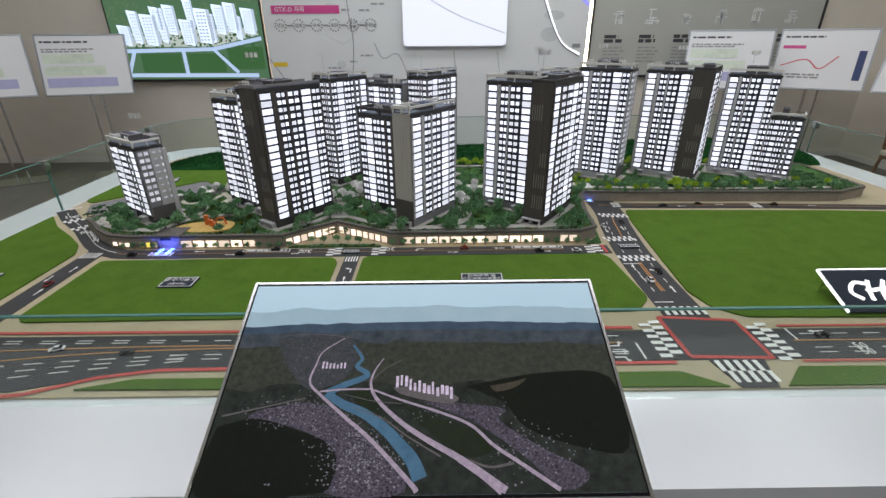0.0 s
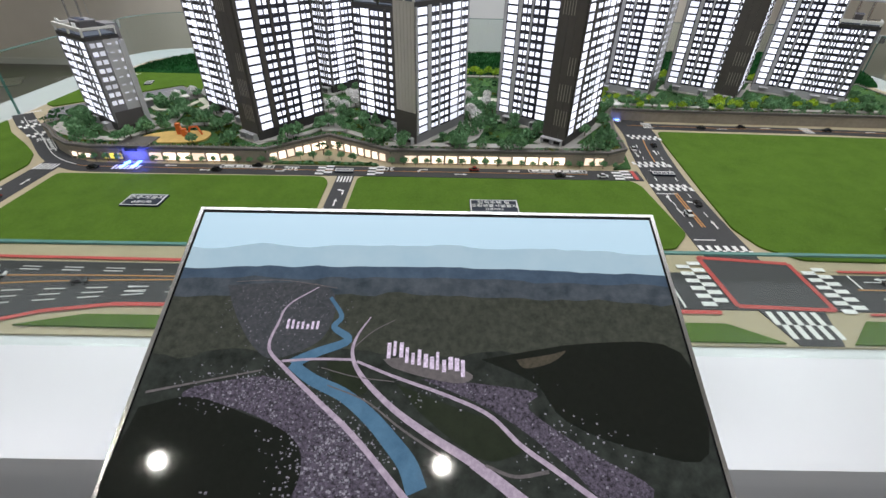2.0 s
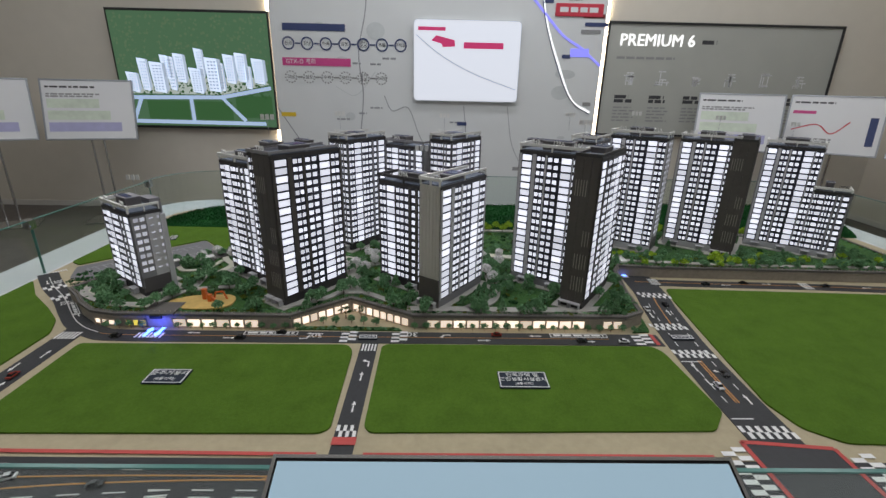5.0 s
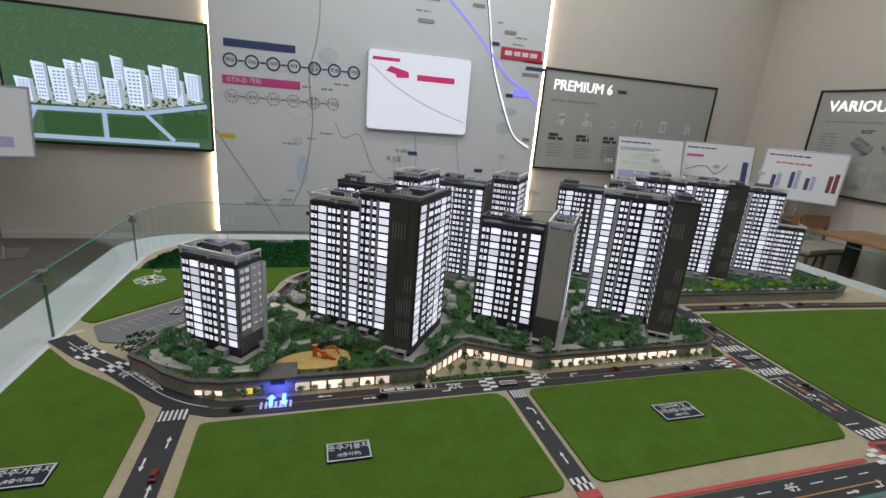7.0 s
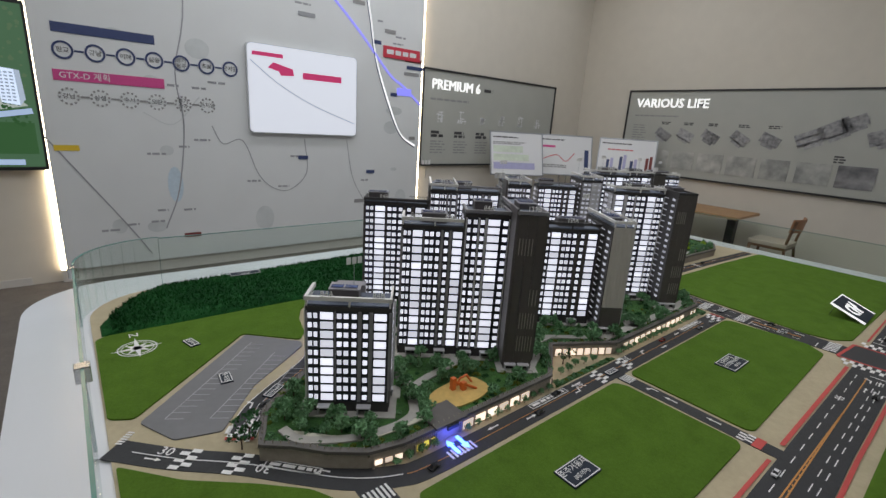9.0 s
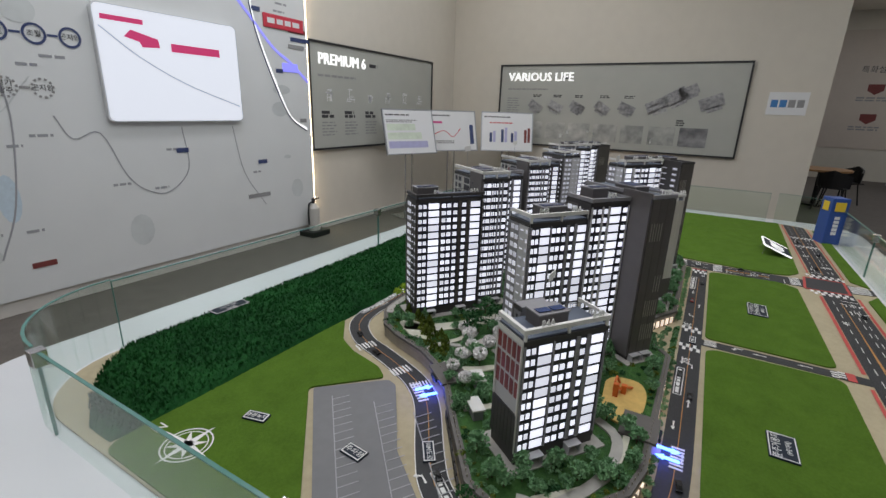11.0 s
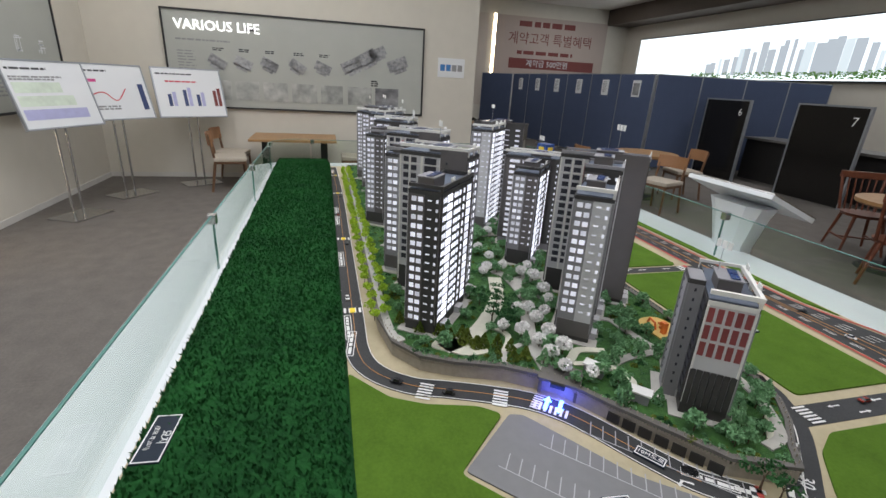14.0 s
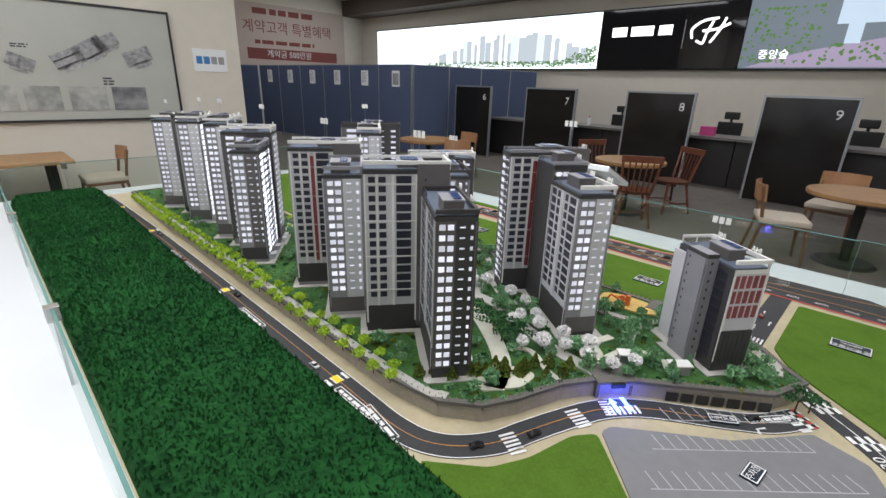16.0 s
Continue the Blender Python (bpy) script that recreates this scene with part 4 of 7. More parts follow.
def arrow(c, ang, s, turn=0):
    """A lane arrow, straight, or with a bend to one side."""
    m2 = Matrix.Rotation(radians(ang), 2)
    f = lambda pts: [tuple(Vector(c) + m2 @ Vector(p) * s) for p in pts]
    prism(mk, f([(-1, -0.12), (0.3, -0.07), (0.3, 0.07), (-1, 0.12)]), ZM, ZM + 0.0006)
    if turn == 0:
        prism(mk, f([(0.3, -0.28), (1, 0), (0.3, 0.28)]), ZM, ZM + 0.0006)
    else:
        prism(mk, f([(0.0, 0.1 * turn), (0.25, 0.1 * turn), (0.5, 0.55 * turn), (0.25, 0.55 * turn)][::turn]), ZM, ZM + 0.0006)
        prism(mk, f([(0.05, 0.5 * turn), (0.7, 0.5 * turn), (0.4, 0.95 * turn)][::turn]), ZM, ZM + 0.0006)


dashed(mo, [p for p in front if -1.2 < p[0] < 0.78], 0.002, 5, 0.0)
dashed(mk, offset([p for p in front if -1.8 < p[0] < -1.2], 0.0), 0.003, 5, 0)
dashed(mo, north[6:], 0.002, 5, 0)
dashed(mk, offset(north, 0.041), 0.0025, 5, 0)
dashed(mk, offset(north, -0.041), 0.0025, 5, 0)
for sgn in (-1, 1):
    dashed(mk, offset([p for p in right if -0.1 < p[1] < 0.62], 0.038 * sgn), 0.003, 0.03, 0.035)
dashed(mo, [p for p in right if -0.14 < p[1] < 0.15], 0.004, 5, 0)
dashed(mo, offset([p for p in right if -0.14 < p[1] < 0.15], 0.009), 0.004, 5, 0)
dashed(mo, [p for p in right if 0.38 < p[1] < 0.66], 0.004, 5, 0)
dashed(mo, [p for p in east], 0.003, 5, 0)
# crossings
zebra((-0.262, 0.27), 0, 0.078, 0.06, 6, 2)
zebra((-0.07, 0.272), 0, 0.078, 0.06, 6, 2)
zebra((-0.175, 0.195), 90, 0.056, 0.045, 5)
zebra((-0.178, -0.232), 90, 0.056, 0.045, 6, 2)
zebra((0.86, 0.272), 0, 0.078, 0.07, 6, 2)
zebra((1.01, 0.375), 92, 0.145, 0.05, 12, 2)
zebra((1.008, 0.175), 90, 0.145, 0.05, 12, 2)
zebra((1.006, -0.225), 90, 0.15, 0.05, 12, 2)
zebra((1.085, 0.67), 84, 0.145, 0.05, 12, 2)
zebra((0.862, -0.375), 0, 0.185, 0.07, 12, 2)
zebra((1.195, -0.395), 0, 0.185, 0.07, 12, 2)
zebra((1.035, -0.53), 90, 0.135, 0.09, 10, 2)
zebra((1.155, 0.83), -3, 0.072, 0.045, 6)
zebra((1.905, 0.8), -5, 0.072, 0.045, 6)
zebra((-1.298, 0.255), 90, 0.08, 0.05, 6)
zebra((-1.557, 0.572), 137, 0.082, 0.055, 6, 2)
zebra((-1.668, 0.672), 137, 0.082, 0.055, 6, 2)
zebra((-1.52, 0.7), 55, 0.084, 0.07, 6, 2)
zebra((-1.79, 0.86), 137, 0.06, 0.02, 6)
zebra((-1.093, 1.062), 50, 0.08, 0.03, 7)
zebra((-1.06, 1.17), 65, 0.08, 0.045, 6)
zebra((-0.988, 1.39), 65, 0.082, 0.045, 6)
zebra((2.0, -0.41), 0, 0.15, 0.06, 12, 2)
zebra((2.3, -0.41), 0, 0.15, 0.06, 12, 2)
for a, b in (((0.905, -0.262), (1.145, -0.285)), ((1.145, -0.285), (1.145, -0.476)), ((1.145, -0.476), (0.912, -0.466)), ((0.912, -0.466), (0.905, -0.262))):
    stripe(mr, a, b, 0.013, ZM + 0.0001)
stripe(mr, (-0.21, -0.27), (-0.145, -0.27), 0.028)
stripe(mr, (-1.49, 0.655), (-1.56, 0.7), 0.014)
stripe(mr, (0.907, 0.235), (0.907, 0.31), 0.014)
stripe(mr, (-0.12, -0.318), (0.8, -0.318), 0.014)
stripe(mr, (-1.8, -0.306), (-0.24, -0.317), 0.012)
stripe(mr, (1.26, -0.318), (2.8, -0.322), 0.009)
stripe(mr, (1.22, -0.49), (2.7, -0.492), 0.008)
for a, b in zip([(-1.0, -0.6), (-0.9, -0.585), (-0.75, -0.525), (-0.6, -0.497), (0.0, -0.488)], [(-0.9, -0.585), (-0.75, -0.525), (-0.6, -0.497), (0.0, -0.488), (0.86, -0.49)]):
    stripe(mr, a, b, 0.013)
for y, x0, x1 in ((-0.362, -0.6, 0.74), (-0.45, -0.6, 0.74), (-0.43, -0.6, 0.74), (-0.362, 1.3, 2.8), (-0.43, 1.3, 2.8), (-0.452, 1.3, 2.8)):
    dashed(mk, [(x0, y), (x1, y)], 0.003, 0.05, 0.05)
for y in (-0.358, -0.37):
    dashed(mk, [(-1.8, y + 0.01), (-0.65, y)], 0.003, 0.05, 0.06)
for k in range(3):
    dashed(mk, smooth_line([(-0.55, -0.43 - 0.014 * k), (-0.9, -0.455 - 0.025 * k), (-1.3, -0.5 - 0.04 * k)]), 0.003, 0.05, 0.05)
dashed(mo, smooth_line([(0.74, -0.395), (-0.2, -0.398), (-0.6, -0.405), (-0.95, -0.43), (-1.4, -0.5), (-1.8, -0.57)]), 0.004, 5, 0)
dashed(mo, smooth_line([(0.3, -0.395), (0.0, -0.392), (-0.6, -0.388), (-0.95, -0.395), (-1.4, -0.41), (-1.8, -0.41)]), 0.004, 5, 0)
for i in range(14):
    stripe(mo, (-0.35 + i * 0.035, -0.396), (-0.34 + i * 0.035, -0.39 - 0.004), 0.003)
dashed(mo, [(1.26, -0.395), (2.8, -0.4)], 0.004, 5, 0)
stripe(mk, (0.78, -0.4), (0.78, -0.475), 0.005)
stripe(mk, (1.275, -0.335), (1.275, -0.392), 0.005)
for x in (0.72, 0.6):
    arrow((x, -0.412), 0, 0.025, 1 if x > 0.7 else 0)
    arrow((x, -0.44), 0, 0.025)
    arrow((x, -0.465), 0, 0.025, -1)
for x in (1.36, 1.7, 2.15):
    arrow((x, -0.35), 180, 0.025)
    arrow((x, -0.378), 180, 0.025, -1)
for x, y, a, t in ((0.65, 0.252, 0, 0), (0.45, 0.288, 180, 0), (0.1, 0.288, 180, 1), (0.25, 0.252, 0, 0), (-0.42, 0.252, 0, 1), (-0.4, 0.288, 180, 0), (-0.7, 0.25, 0, 0), (-0.85, 0.284, 180, 0), (-1.0, 0.25, 0, 0),
                   (-1.38, 0.42, 130, 1), (-1.74, 0.72, -45, 0), (-0.162, 0.1, 90, 1), (-0.176, 0.02, 90, 0), (-0.176, -0.13, 90, 0), (-1.28, 0.13, 90, 0), (-1.28, -0.05, 90, 0), (-1.32, 0.05, -90, 0),
                   (0.965, 0.09, 90, 0), (0.965, 0.0, -90, 1), (1.04, 0.06, 90, 1), (1.04, -0.08, 90, 0), (0.985, 0.47, -90, 0), (1.07, 0.5, 90, 0), (1.5, 0.8, 180, 0), (1.72, 0.82, 0, 0), (2.2, 0.79, 180, 0), (-1.44, 0.83, 55, 1)):
    arrow((x, y), a, 0.024, t)
stripe(mk, (0.935, 0.125), (1.005, 0.125), 0.004)
stripe(mk, (0.935, -0.17), (1.0, -0.17), 0.004)
# yellow crossings on the north street
for x in (-0.43, 0.473, 1.62, 2.35):
    zebra((x, 1.577), 0, 0.08, 0.04, 4)
    stripe(my, (x - 0.02, 1.577), (x + 0.02, 1.577), 0.022, ZM + 0.0008)
# framed street texts: outline frames
def frame_box(c, ang, w, h, bm=mk, t=0.003):
    m2 = Matrix.Rotation(radians(ang), 2)
    q = [tuple(Vector(c) + m2 @ Vector(p)) for p in ((-w / 2, -h / 2), (w / 2, -h / 2), (w / 2, h / 2), (-w / 2, h / 2))]
    for i in range(4):
        stripe(bm, q[i], q[(i + 1) % 4], t)


for c, a, w in (((-0.56 + 0.0, 0.288), 0, 0.2), ((0.62, 0.295), 0, 0.22), ((-1.03 + 0.0, 0.29), 0, 0.0), ((-1.44, 0.475), -47, 0.16), ((-0.56, 1.6), 0, 0.18), ((-0.68, 1.595), -8, 0.16), ((0.15, 1.6), 0, 0.2), ((0.85, 1.6), 0, 0.2), ((1.1, 1.6), 0, 0.16), ((-1.45, 0.76), 52, 0.13), ((2.55, 1.6), 0, 0.18)):
    if w:
        frame_box(c, a, w, 0.024)
        bars(mk, pose(c[0], c[1], ZM, 0, 0, a), -w / 2 + 0.012, 0.007, w - 0.024, 0.014, 1, 0.2, 0.0, 0.0006)
# parking bays
PU = Vector((-1.309, 1.353)) - Vector((-1.748, 0.915))
pu = PU.normalized()
pv = Vector((pu.y, -pu.x))
for row, (s0, s1, o) in enumerate(((0.03, 0.56, 0.06), (0.06, 0.5, 0.19), (0.02, 0.42, 0.305))):
    base = Vector((-1.748, 0.915))
    n = int((s1 - s0) / 0.034)
    for i in range(n + 1):
        p = base + pu * (s0 + i * 0.034) + pv * o
        stripe(ml, tuple(p), tuple(p + pv * 0.055 + pu * 0.012), 0.003, T + 0.0046)
    stripe(ml, tuple(base + pu * s0 + pv * o), tuple(base + pu * s1 + pv * o), 0.003, T + 0.0046)
frame_box((-1.61, 0.94), 62, 0.17, 0.03, ml, 0.004)
for bm, m, l, c in ((mk, "mark", "white painted arrows, dashes and crossings on the model streets", "road marking"), (my, "markyellow", "yellow painted crossing bars on the model street", "road marking"), (mo, "markorange", "thin orange centre lines on the model streets", "road marking"),
                    (mr, "redlane", "red painted lane borders on the model streets", "road marking"), (ml, "parkline", "faint grey bay lines of the model parking lot", "road marking")):
    solid("road_marking", bm, M[m], l, c, "stuff")
words("speed_mark", "30", 0.045, pose(-0.36, 0.278, ZM, 0, 0, 180), M["mark"], 0.0003)["label"] = "white painted speed number on the model street"
for c, a in (((-1.49, 0.5), 133), ((-1.72, 0.75), -47), ((0.0, 0.292), 180)):
    tagged(words("speed_mark", "30", 0.045, pose(*c, ZM, 0, 0, a), M["mark"], 0.0003), "white painted speed number on the model street", "road marking")
for c in ((1.42, -0.425), (1.42, -0.452), (0.45, -0.36)):
    tagged(words("speed_mark", "50", 0.04, pose(*c, ZM, 0, 0, 180 if c[0] < 1 else 0), M["mark"], 0.0003), "white painted speed number on the model highway", "road marking")

# compass rose
cr = bmesh.new()
C0 = Vector((-1.695, 1.444))
for i in range(8):
    a = radians(45 * i + 90)
    r = 0.085 if i % 2 == 0 else 0.055
    if i == 0:
        r = 0.1
    u = Vector((math.cos(a), math.sin(a)))
    v = Vector((-u.y, u.x))
    prism(cr, [tuple(C0 + v * 0.012), tuple(C0 - v * 0.012), tuple(C0 + u * r)], T + 0.0062, T + 0.0072)
for r0, r1 in ((0.066, 0.07), (0.054, 0.057)):
    ribbon(cr, [(C0.x + r0 * math.cos(radians(10 * k)), C0.y + r0 * math.sin(radians(10 * k))) for k in range(37)], r1 - r0, T + 0.0062, T + 0.0070)
comp = solid("compass_rose", cr, M["mark"], "white compass rose laid on the green model lawn", "compass rose")
words("letter", "N", 0.05, pose(-1.695, 1.575, T + 0.0065, 0, 0, 0), M["mark"], 0.0004, comp, align="CENTER")


# name plates on the model
def plate(x, y, yaw, w, h, lines, z=T + 0.006, label="dark name plate with a white border on the model"):
    p = thing("name_plate", label, "name plate", (x, y, z), yaw, "name plates")
    part("panel", B(-w / 2, w / 2, -h / 2, h / 2, 0.0, 0.006, bevel=0.001), M["plate"], p)
    bm = bmesh.new()
    for a in ((-w / 2 + 0.002, w / 2 - 0.002, h / 2 - 0.005, h / 2 - 0.002), (-w / 2 + 0.002, w / 2 - 0.002, -h / 2 + 0.002, -h / 2 + 0.005), (-w / 2 + 0.002, -w / 2 + 0.005, -h / 2 + 0.005, h / 2 - 0.005), (w / 2 - 0.005, w / 2 - 0.002, -h / 2 + 0.005, h / 2 - 0.005)):
        box(bm, *a, 0.006, 0.0066)
    part("border", bm, M["mark"], p)
    n = len(lines)
    for i, (txt, s) in enumerate(lines):
        words("writing", txt, s, pose(0, h * (0.5 - (i + 0.5) / n) * 0.8, 0.0062), M["mark"], 0.0003, p, align="CENTER")
    return p


plate(-0.792, 0.0, 0, 0.125, 0.075, (("준주거용지", 0.026), ("(8층이하)", 0.017)))
plate(0.352, 0.0, 0, 0.16, 0.085, (("단독주택 및", 0.022), ("근린생활시설용지", 0.021), ("(4층이하)", 0.015)))
plate(-1.58, 0.05, 0, 0.125, 0.075, (("준주거용지", 0.026), ("(8층이하)", 0.017)))
plate(-1.515, 1.381, -75, 0.075, 0.038, (("경관녹지", 0.019),))
plate(-1.471, 1.034, -95, 0.07, 0.042, (("주차장", 0.022),), T + 0.0048)
plate(-1.357, 0.863, 216, 0.08, 0.036, (("10M도로", 0.019),), T + 0.003)
plate(-0.187, 0.262, 0, 0.07, 0.028, (("12M도로", 0.015),), T + 0.003)
plate(1.02, 0.285, 0, 0.085, 0.03, (("16.5M도로", 0.016),), T + 0.004)

# dark turf hill
bm = bmesh.new()
NX, NYY = 380, 46
grid = []


def hill_z(x, y):
    e = min(1.0, (x + 1.8) / 0.35, (2.9 - x) / 0.2)
    s = min(1.0, max(0.0, (y - 1.615) / 0.05), max(0.0, (2.145 - y) / 0.04))
    h = 0.028 + 0.07 * min(1, max(0, (x + 1.5) / 3.6)) ** 1.2
    return max(0.0, e) ** 0.5 * max(0.0, s) ** 0.5 * h


for i in range(NX):
    row = []
    x = -1.8 + 4.68 * i / (NX - 1)
    south = 1.615 + (0.0 if x > -1.6 else (-1.6 - x) * 0.1)
    nth = 2.145 - max(0.0, -1.45 - x) ** 2 * 3.2
    for j in range(NYY):
        y = south + (nth - south) * j / (NYY - 1)
        yy = 1.615 + 0.53 * j / (NYY - 1)
        z = hill_z(x, yy)
        k = 1.0 if 0 < j < NYY - 1 and 0 < i < NX - 1 else 0.0
        n = noise.noise(Vector((x * 60, y * 60, 0))) * 0.006 + noise.noise(Vector((x * 150, y * 150, 3))) * 0.005
        row.append(bm.verts.new((x + k * 0.004 * noise.noise(Vector((x * 140, y * 140, 9))), y, T + 0.001 + z + k * n)))
    grid.append(row)
for i in range(NX - 1):
    for j in range(NYY - 1):
        bm.faces.new((grid[i][j], grid[i + 1][j], grid[i + 1][j + 1], grid[i][j + 1]))
hill = solid("turf_hill", bm, M["turf"], "dark green tufted turf bank along the model's edge", "turf hill", "structure")
rng = np.random.default_rng(5)
verts, faces = [], []
for i in range(26000):
    x = rng.uniform(-1.76, 2.86)
    yy = rng.uniform(1.625, 2.14)
    y = yy if x > -1.45 else 1.63 + (yy - 1.625) * (1 - min(1, (-1.45 - x) ** 2 * 6))
    z = T + hill_z(x, yy)
    a = rng.uniform(0, 2 * math.pi)
    if abs(x - -1.095) < 0.088 and abs(y - 2.087) < 0.037:
        continue
    w, h = rng.uniform(0.003, 0.006), rng.uniform(0.008, 0.018)
    dx, dy = math.cos(a) * w, math.sin(a) * w
    lx, ly = rng.normal(0, 0.006, 2)
    k = len(verts)
    verts += [(x - dx, y - dy, z - 0.004), (x + dx, y + dy, z - 0.004), (x + lx, y + ly, z + h)]
    faces.append((k, k + 1, k + 2))
me = bpy.data.meshes.new("turf_tufts")
me.from_pydata(verts, [], faces)
me.materials.append(M["turf"])
tufts = tagged(new("turf_tufts", me), "dark green turf tufts covering the model bank", "turf", "", "stuff")
tp = plate(-1.095, 2.087, 180, 0.166, 0.066, (("묘지", 0.026), ("(분묘 약 20기)", 0.014)), 0.759, "dark name plate with white writing lying on the turf bank")
tp.matrix_world = pose(-1.095, 2.087, 0.761, 0, 0, 175.9)

# glowing logo panel, blue box
lg = thing("logo_panel", "tilted dark panel with a glowing white swirl mark", "sign", (1.665, -0.262, T + 0.006), 0)
LT = pose(0, 0, 0.004, 22, 0, 0)
part("panel", B(-0.13, 0.13, 0, 0.18, 0, 0.006, LT), M["plate"], lg)
for a in ((-0.134, 0.134, 0.18, 0.184), (-0.134, -0.13, 0, 0.18), (0.13, 0.134, 0, 0.18)):
    part("lit_edge", B(*a, 0.0, 0.009, LT), M["signwhite"], lg)
for k, a in enumerate(([(-0.05, 0.05), (-0.075, 0.08), (-0.045, 0.12), (0.0, 0.115)], [(-0.02, 0.045), (-0.01, 0.085), (0.01, 0.13)], [(0.025, 0.045), (0.035, 0.085), (0.065, 0.13)], [(-0.02, 0.085), (0.06, 0.095)])):
    bm = ribbon(bmesh.new(), smooth_line(a, 4), 0.013, 0.007, 0.009 + k * 0.0003)
    bm.transform(LT)
    part("swirl_stroke", bm, M["signwhite"], lg)
for s in (-0.1, 0.1):
    part("prop_leg", rod(bmesh.new(), (s, 0.15, 0.06), (s, 0.165, 0.0), 0.003), M["steel"], lg)
bx = thing("blue_box", "upright blue box with yellow squares and white lettering bars", "blue box", (2.3, -0.56, T), 20)
part("carton", B(-0.065, 0.065, -0.06, 0.06, 0, 0.36, bevel=0.006), M["bus"], bx)
part("label_square", B(-0.069, -0.0655, -0.035, 0.035, 0.26, 0.33), M["yellow"], bx)
part("label_square", B(-0.035, 0.035, 0.0605, 0.064, 0.26, 0.33), M["yellow"], bx)
part("label_bars", bars(bmesh.new(), pose(-0.0655, 0, 0.22, 90, 0, -90), -0.02, 0.0, 0.04, 0.15, 5, 0.2, 0, 0.002), M["paper"], bx)

# touch screen lectern
ks = thing("touch_kiosk", "white lectern with a tilted black touch screen", "kiosk", (0.16, -0.9, 0))
KM = pose(0, 0.15, 1.14, 22.5, 0, 0)
part("top_slab", B(-0.3215, 0.3215, -0.381, 0.005, -0.03, -0.001, KM, bevel=0.004), M["white"], ks)
part("bezel", B(-0.3165, 0.3165, -0.375, 0.0, -0.003, 0.006, KM), M["screen"], ks, "glossy black bezel")
for a in ((-0.3215, -0.3167, -0.381, 0.005), (0.3167, 0.3215, -0.381, 0.005), (-0.3165, 0.3165, 0.0003, 0.005), (-0.3165, 0.3165, -0.381, -0.3753)):
    part("rim", B(*a, -0.0008, 0.0075, KM), M["steel"], ks, "thin silver rim")
bm = bmesh.new()
prof = [(0.0, 0.16, 0.12), (0.1, 0.15, 0.11), (0.45, 0.11, 0.075), (0.75, 0.115, 0.075), (0.95, 0.17, 0.09), (1.02, 0.2, 0.1)]
rings = []
for z, a, b in prof:
    rings.append([bm.verts.new((a * sx, b * sy, z)) for sx, sy in ((-1, -0.6), (-0.6, -1), (0.6, -1), (1, -0.6), (1, 0.6), (0.6, 1), (-0.6, 1), (-1, 0.6))])
for r0, r1 in zip(rings, rings[1:]):
    for i in range(8):
        bm.faces.new((r0[i], r0[(i + 1) % 8], r1[(i + 1) % 8], r1[i]))
bm.faces.new(rings[0][::-1])
bm.faces.new(rings[-1])
part("pedestal", bm, M["white"], ks, "flared white pedestal")
part("foot_plate", B(-0.24, 0.24, -0.2, 0.2, 0, 0.025, bevel=0.004), M["white"], ks)
# picture on the touch screen: evening valley
SM = pose(0, 0.15, 1.14, 22.5, 0, 0) @ pose(0, 0, 0.0062)


def scr(nm, pts, z, col, e, par=None):
    bm = prism(bmesh.new(), pts, z, z + 0.0002)
    bm.transform(SM)
    return part(nm, bm, glow("screen_" + nm + str(len(bpy.data.materials)), col, e), par or ks)


w2 = 0.314
def curve_band(nm, top, low, z, col, e, amp=0.0, ph=0.0):
    up = [(-w2 + 2 * w2 * i / 40, top + 0.008 * math.cos((i - 20) / 20 * 1.4) - 0.008 + amp * (noise.noise(Vector((i * 0.25 + ph, ph, 0))) + 0.5 * noise.noise(Vector((i * 0.6, ph, 2))))) for i in range(41)]
    return scr(nm, up + [(w2, low), (-w2, low)], z, col, e)


def pict(name, c1, c2, scale, e, sharp=0.25):
    """A glowing patch of the screen's photograph, mottled between two colours."""
    m = glow(name, c1, e * 1.3)
    nt = m.node_tree
    b = nt.nodes["Principled BSDF"]
    tc = nt.nodes.new("ShaderNodeTexCoord")
    nz = nt.nodes.new("ShaderNodeTexNoise")
    nz.inputs["Scale"].default_value = scale
    nz.inputs["Detail"].default_value = 8
    nz.inputs["Roughness"].default_value = 0.7
    rp = nt.nodes.new("ShaderNodeValToRGB")
    rp.color_ramp.elements[0].position, rp.color_ramp.elements[0].color = 0.5 - sharp, (*c1, 1)
    rp.color_ramp.elements[1].position, rp.color_ramp.elements[1].color = 0.5 + sharp, (*c2, 1)
    nt.links.new(tc.outputs["Object"], nz.inputs["Vector"])
    nt.links.new(nz.outputs["Fac"], rp.inputs["Fac"])
    nt.links.new(rp.outputs["Color"], b.inputs["Emission Color"])
    b.inputs["Base Color"].default_value = (0.004, 0.004, 0.004, 1)
    b.inputs["Roughness"].default_value = 0.05
    return m


def patch(nm, pts, z, m):
    bm = prism(bmesh.new(), smooth_line(pts + pts[:1], 4)[:-1], z, z + 0.0002)
    bm.transform(SM)
    return part(nm, bm, m, ks)


def hill_band(nm, top, z, m, amp, ph):
    o = curve_band(nm, top, -0.37, z, (0, 0, 0), 1, amp, ph)
    o.data.materials.clear()
    o.data.materials.append(m)


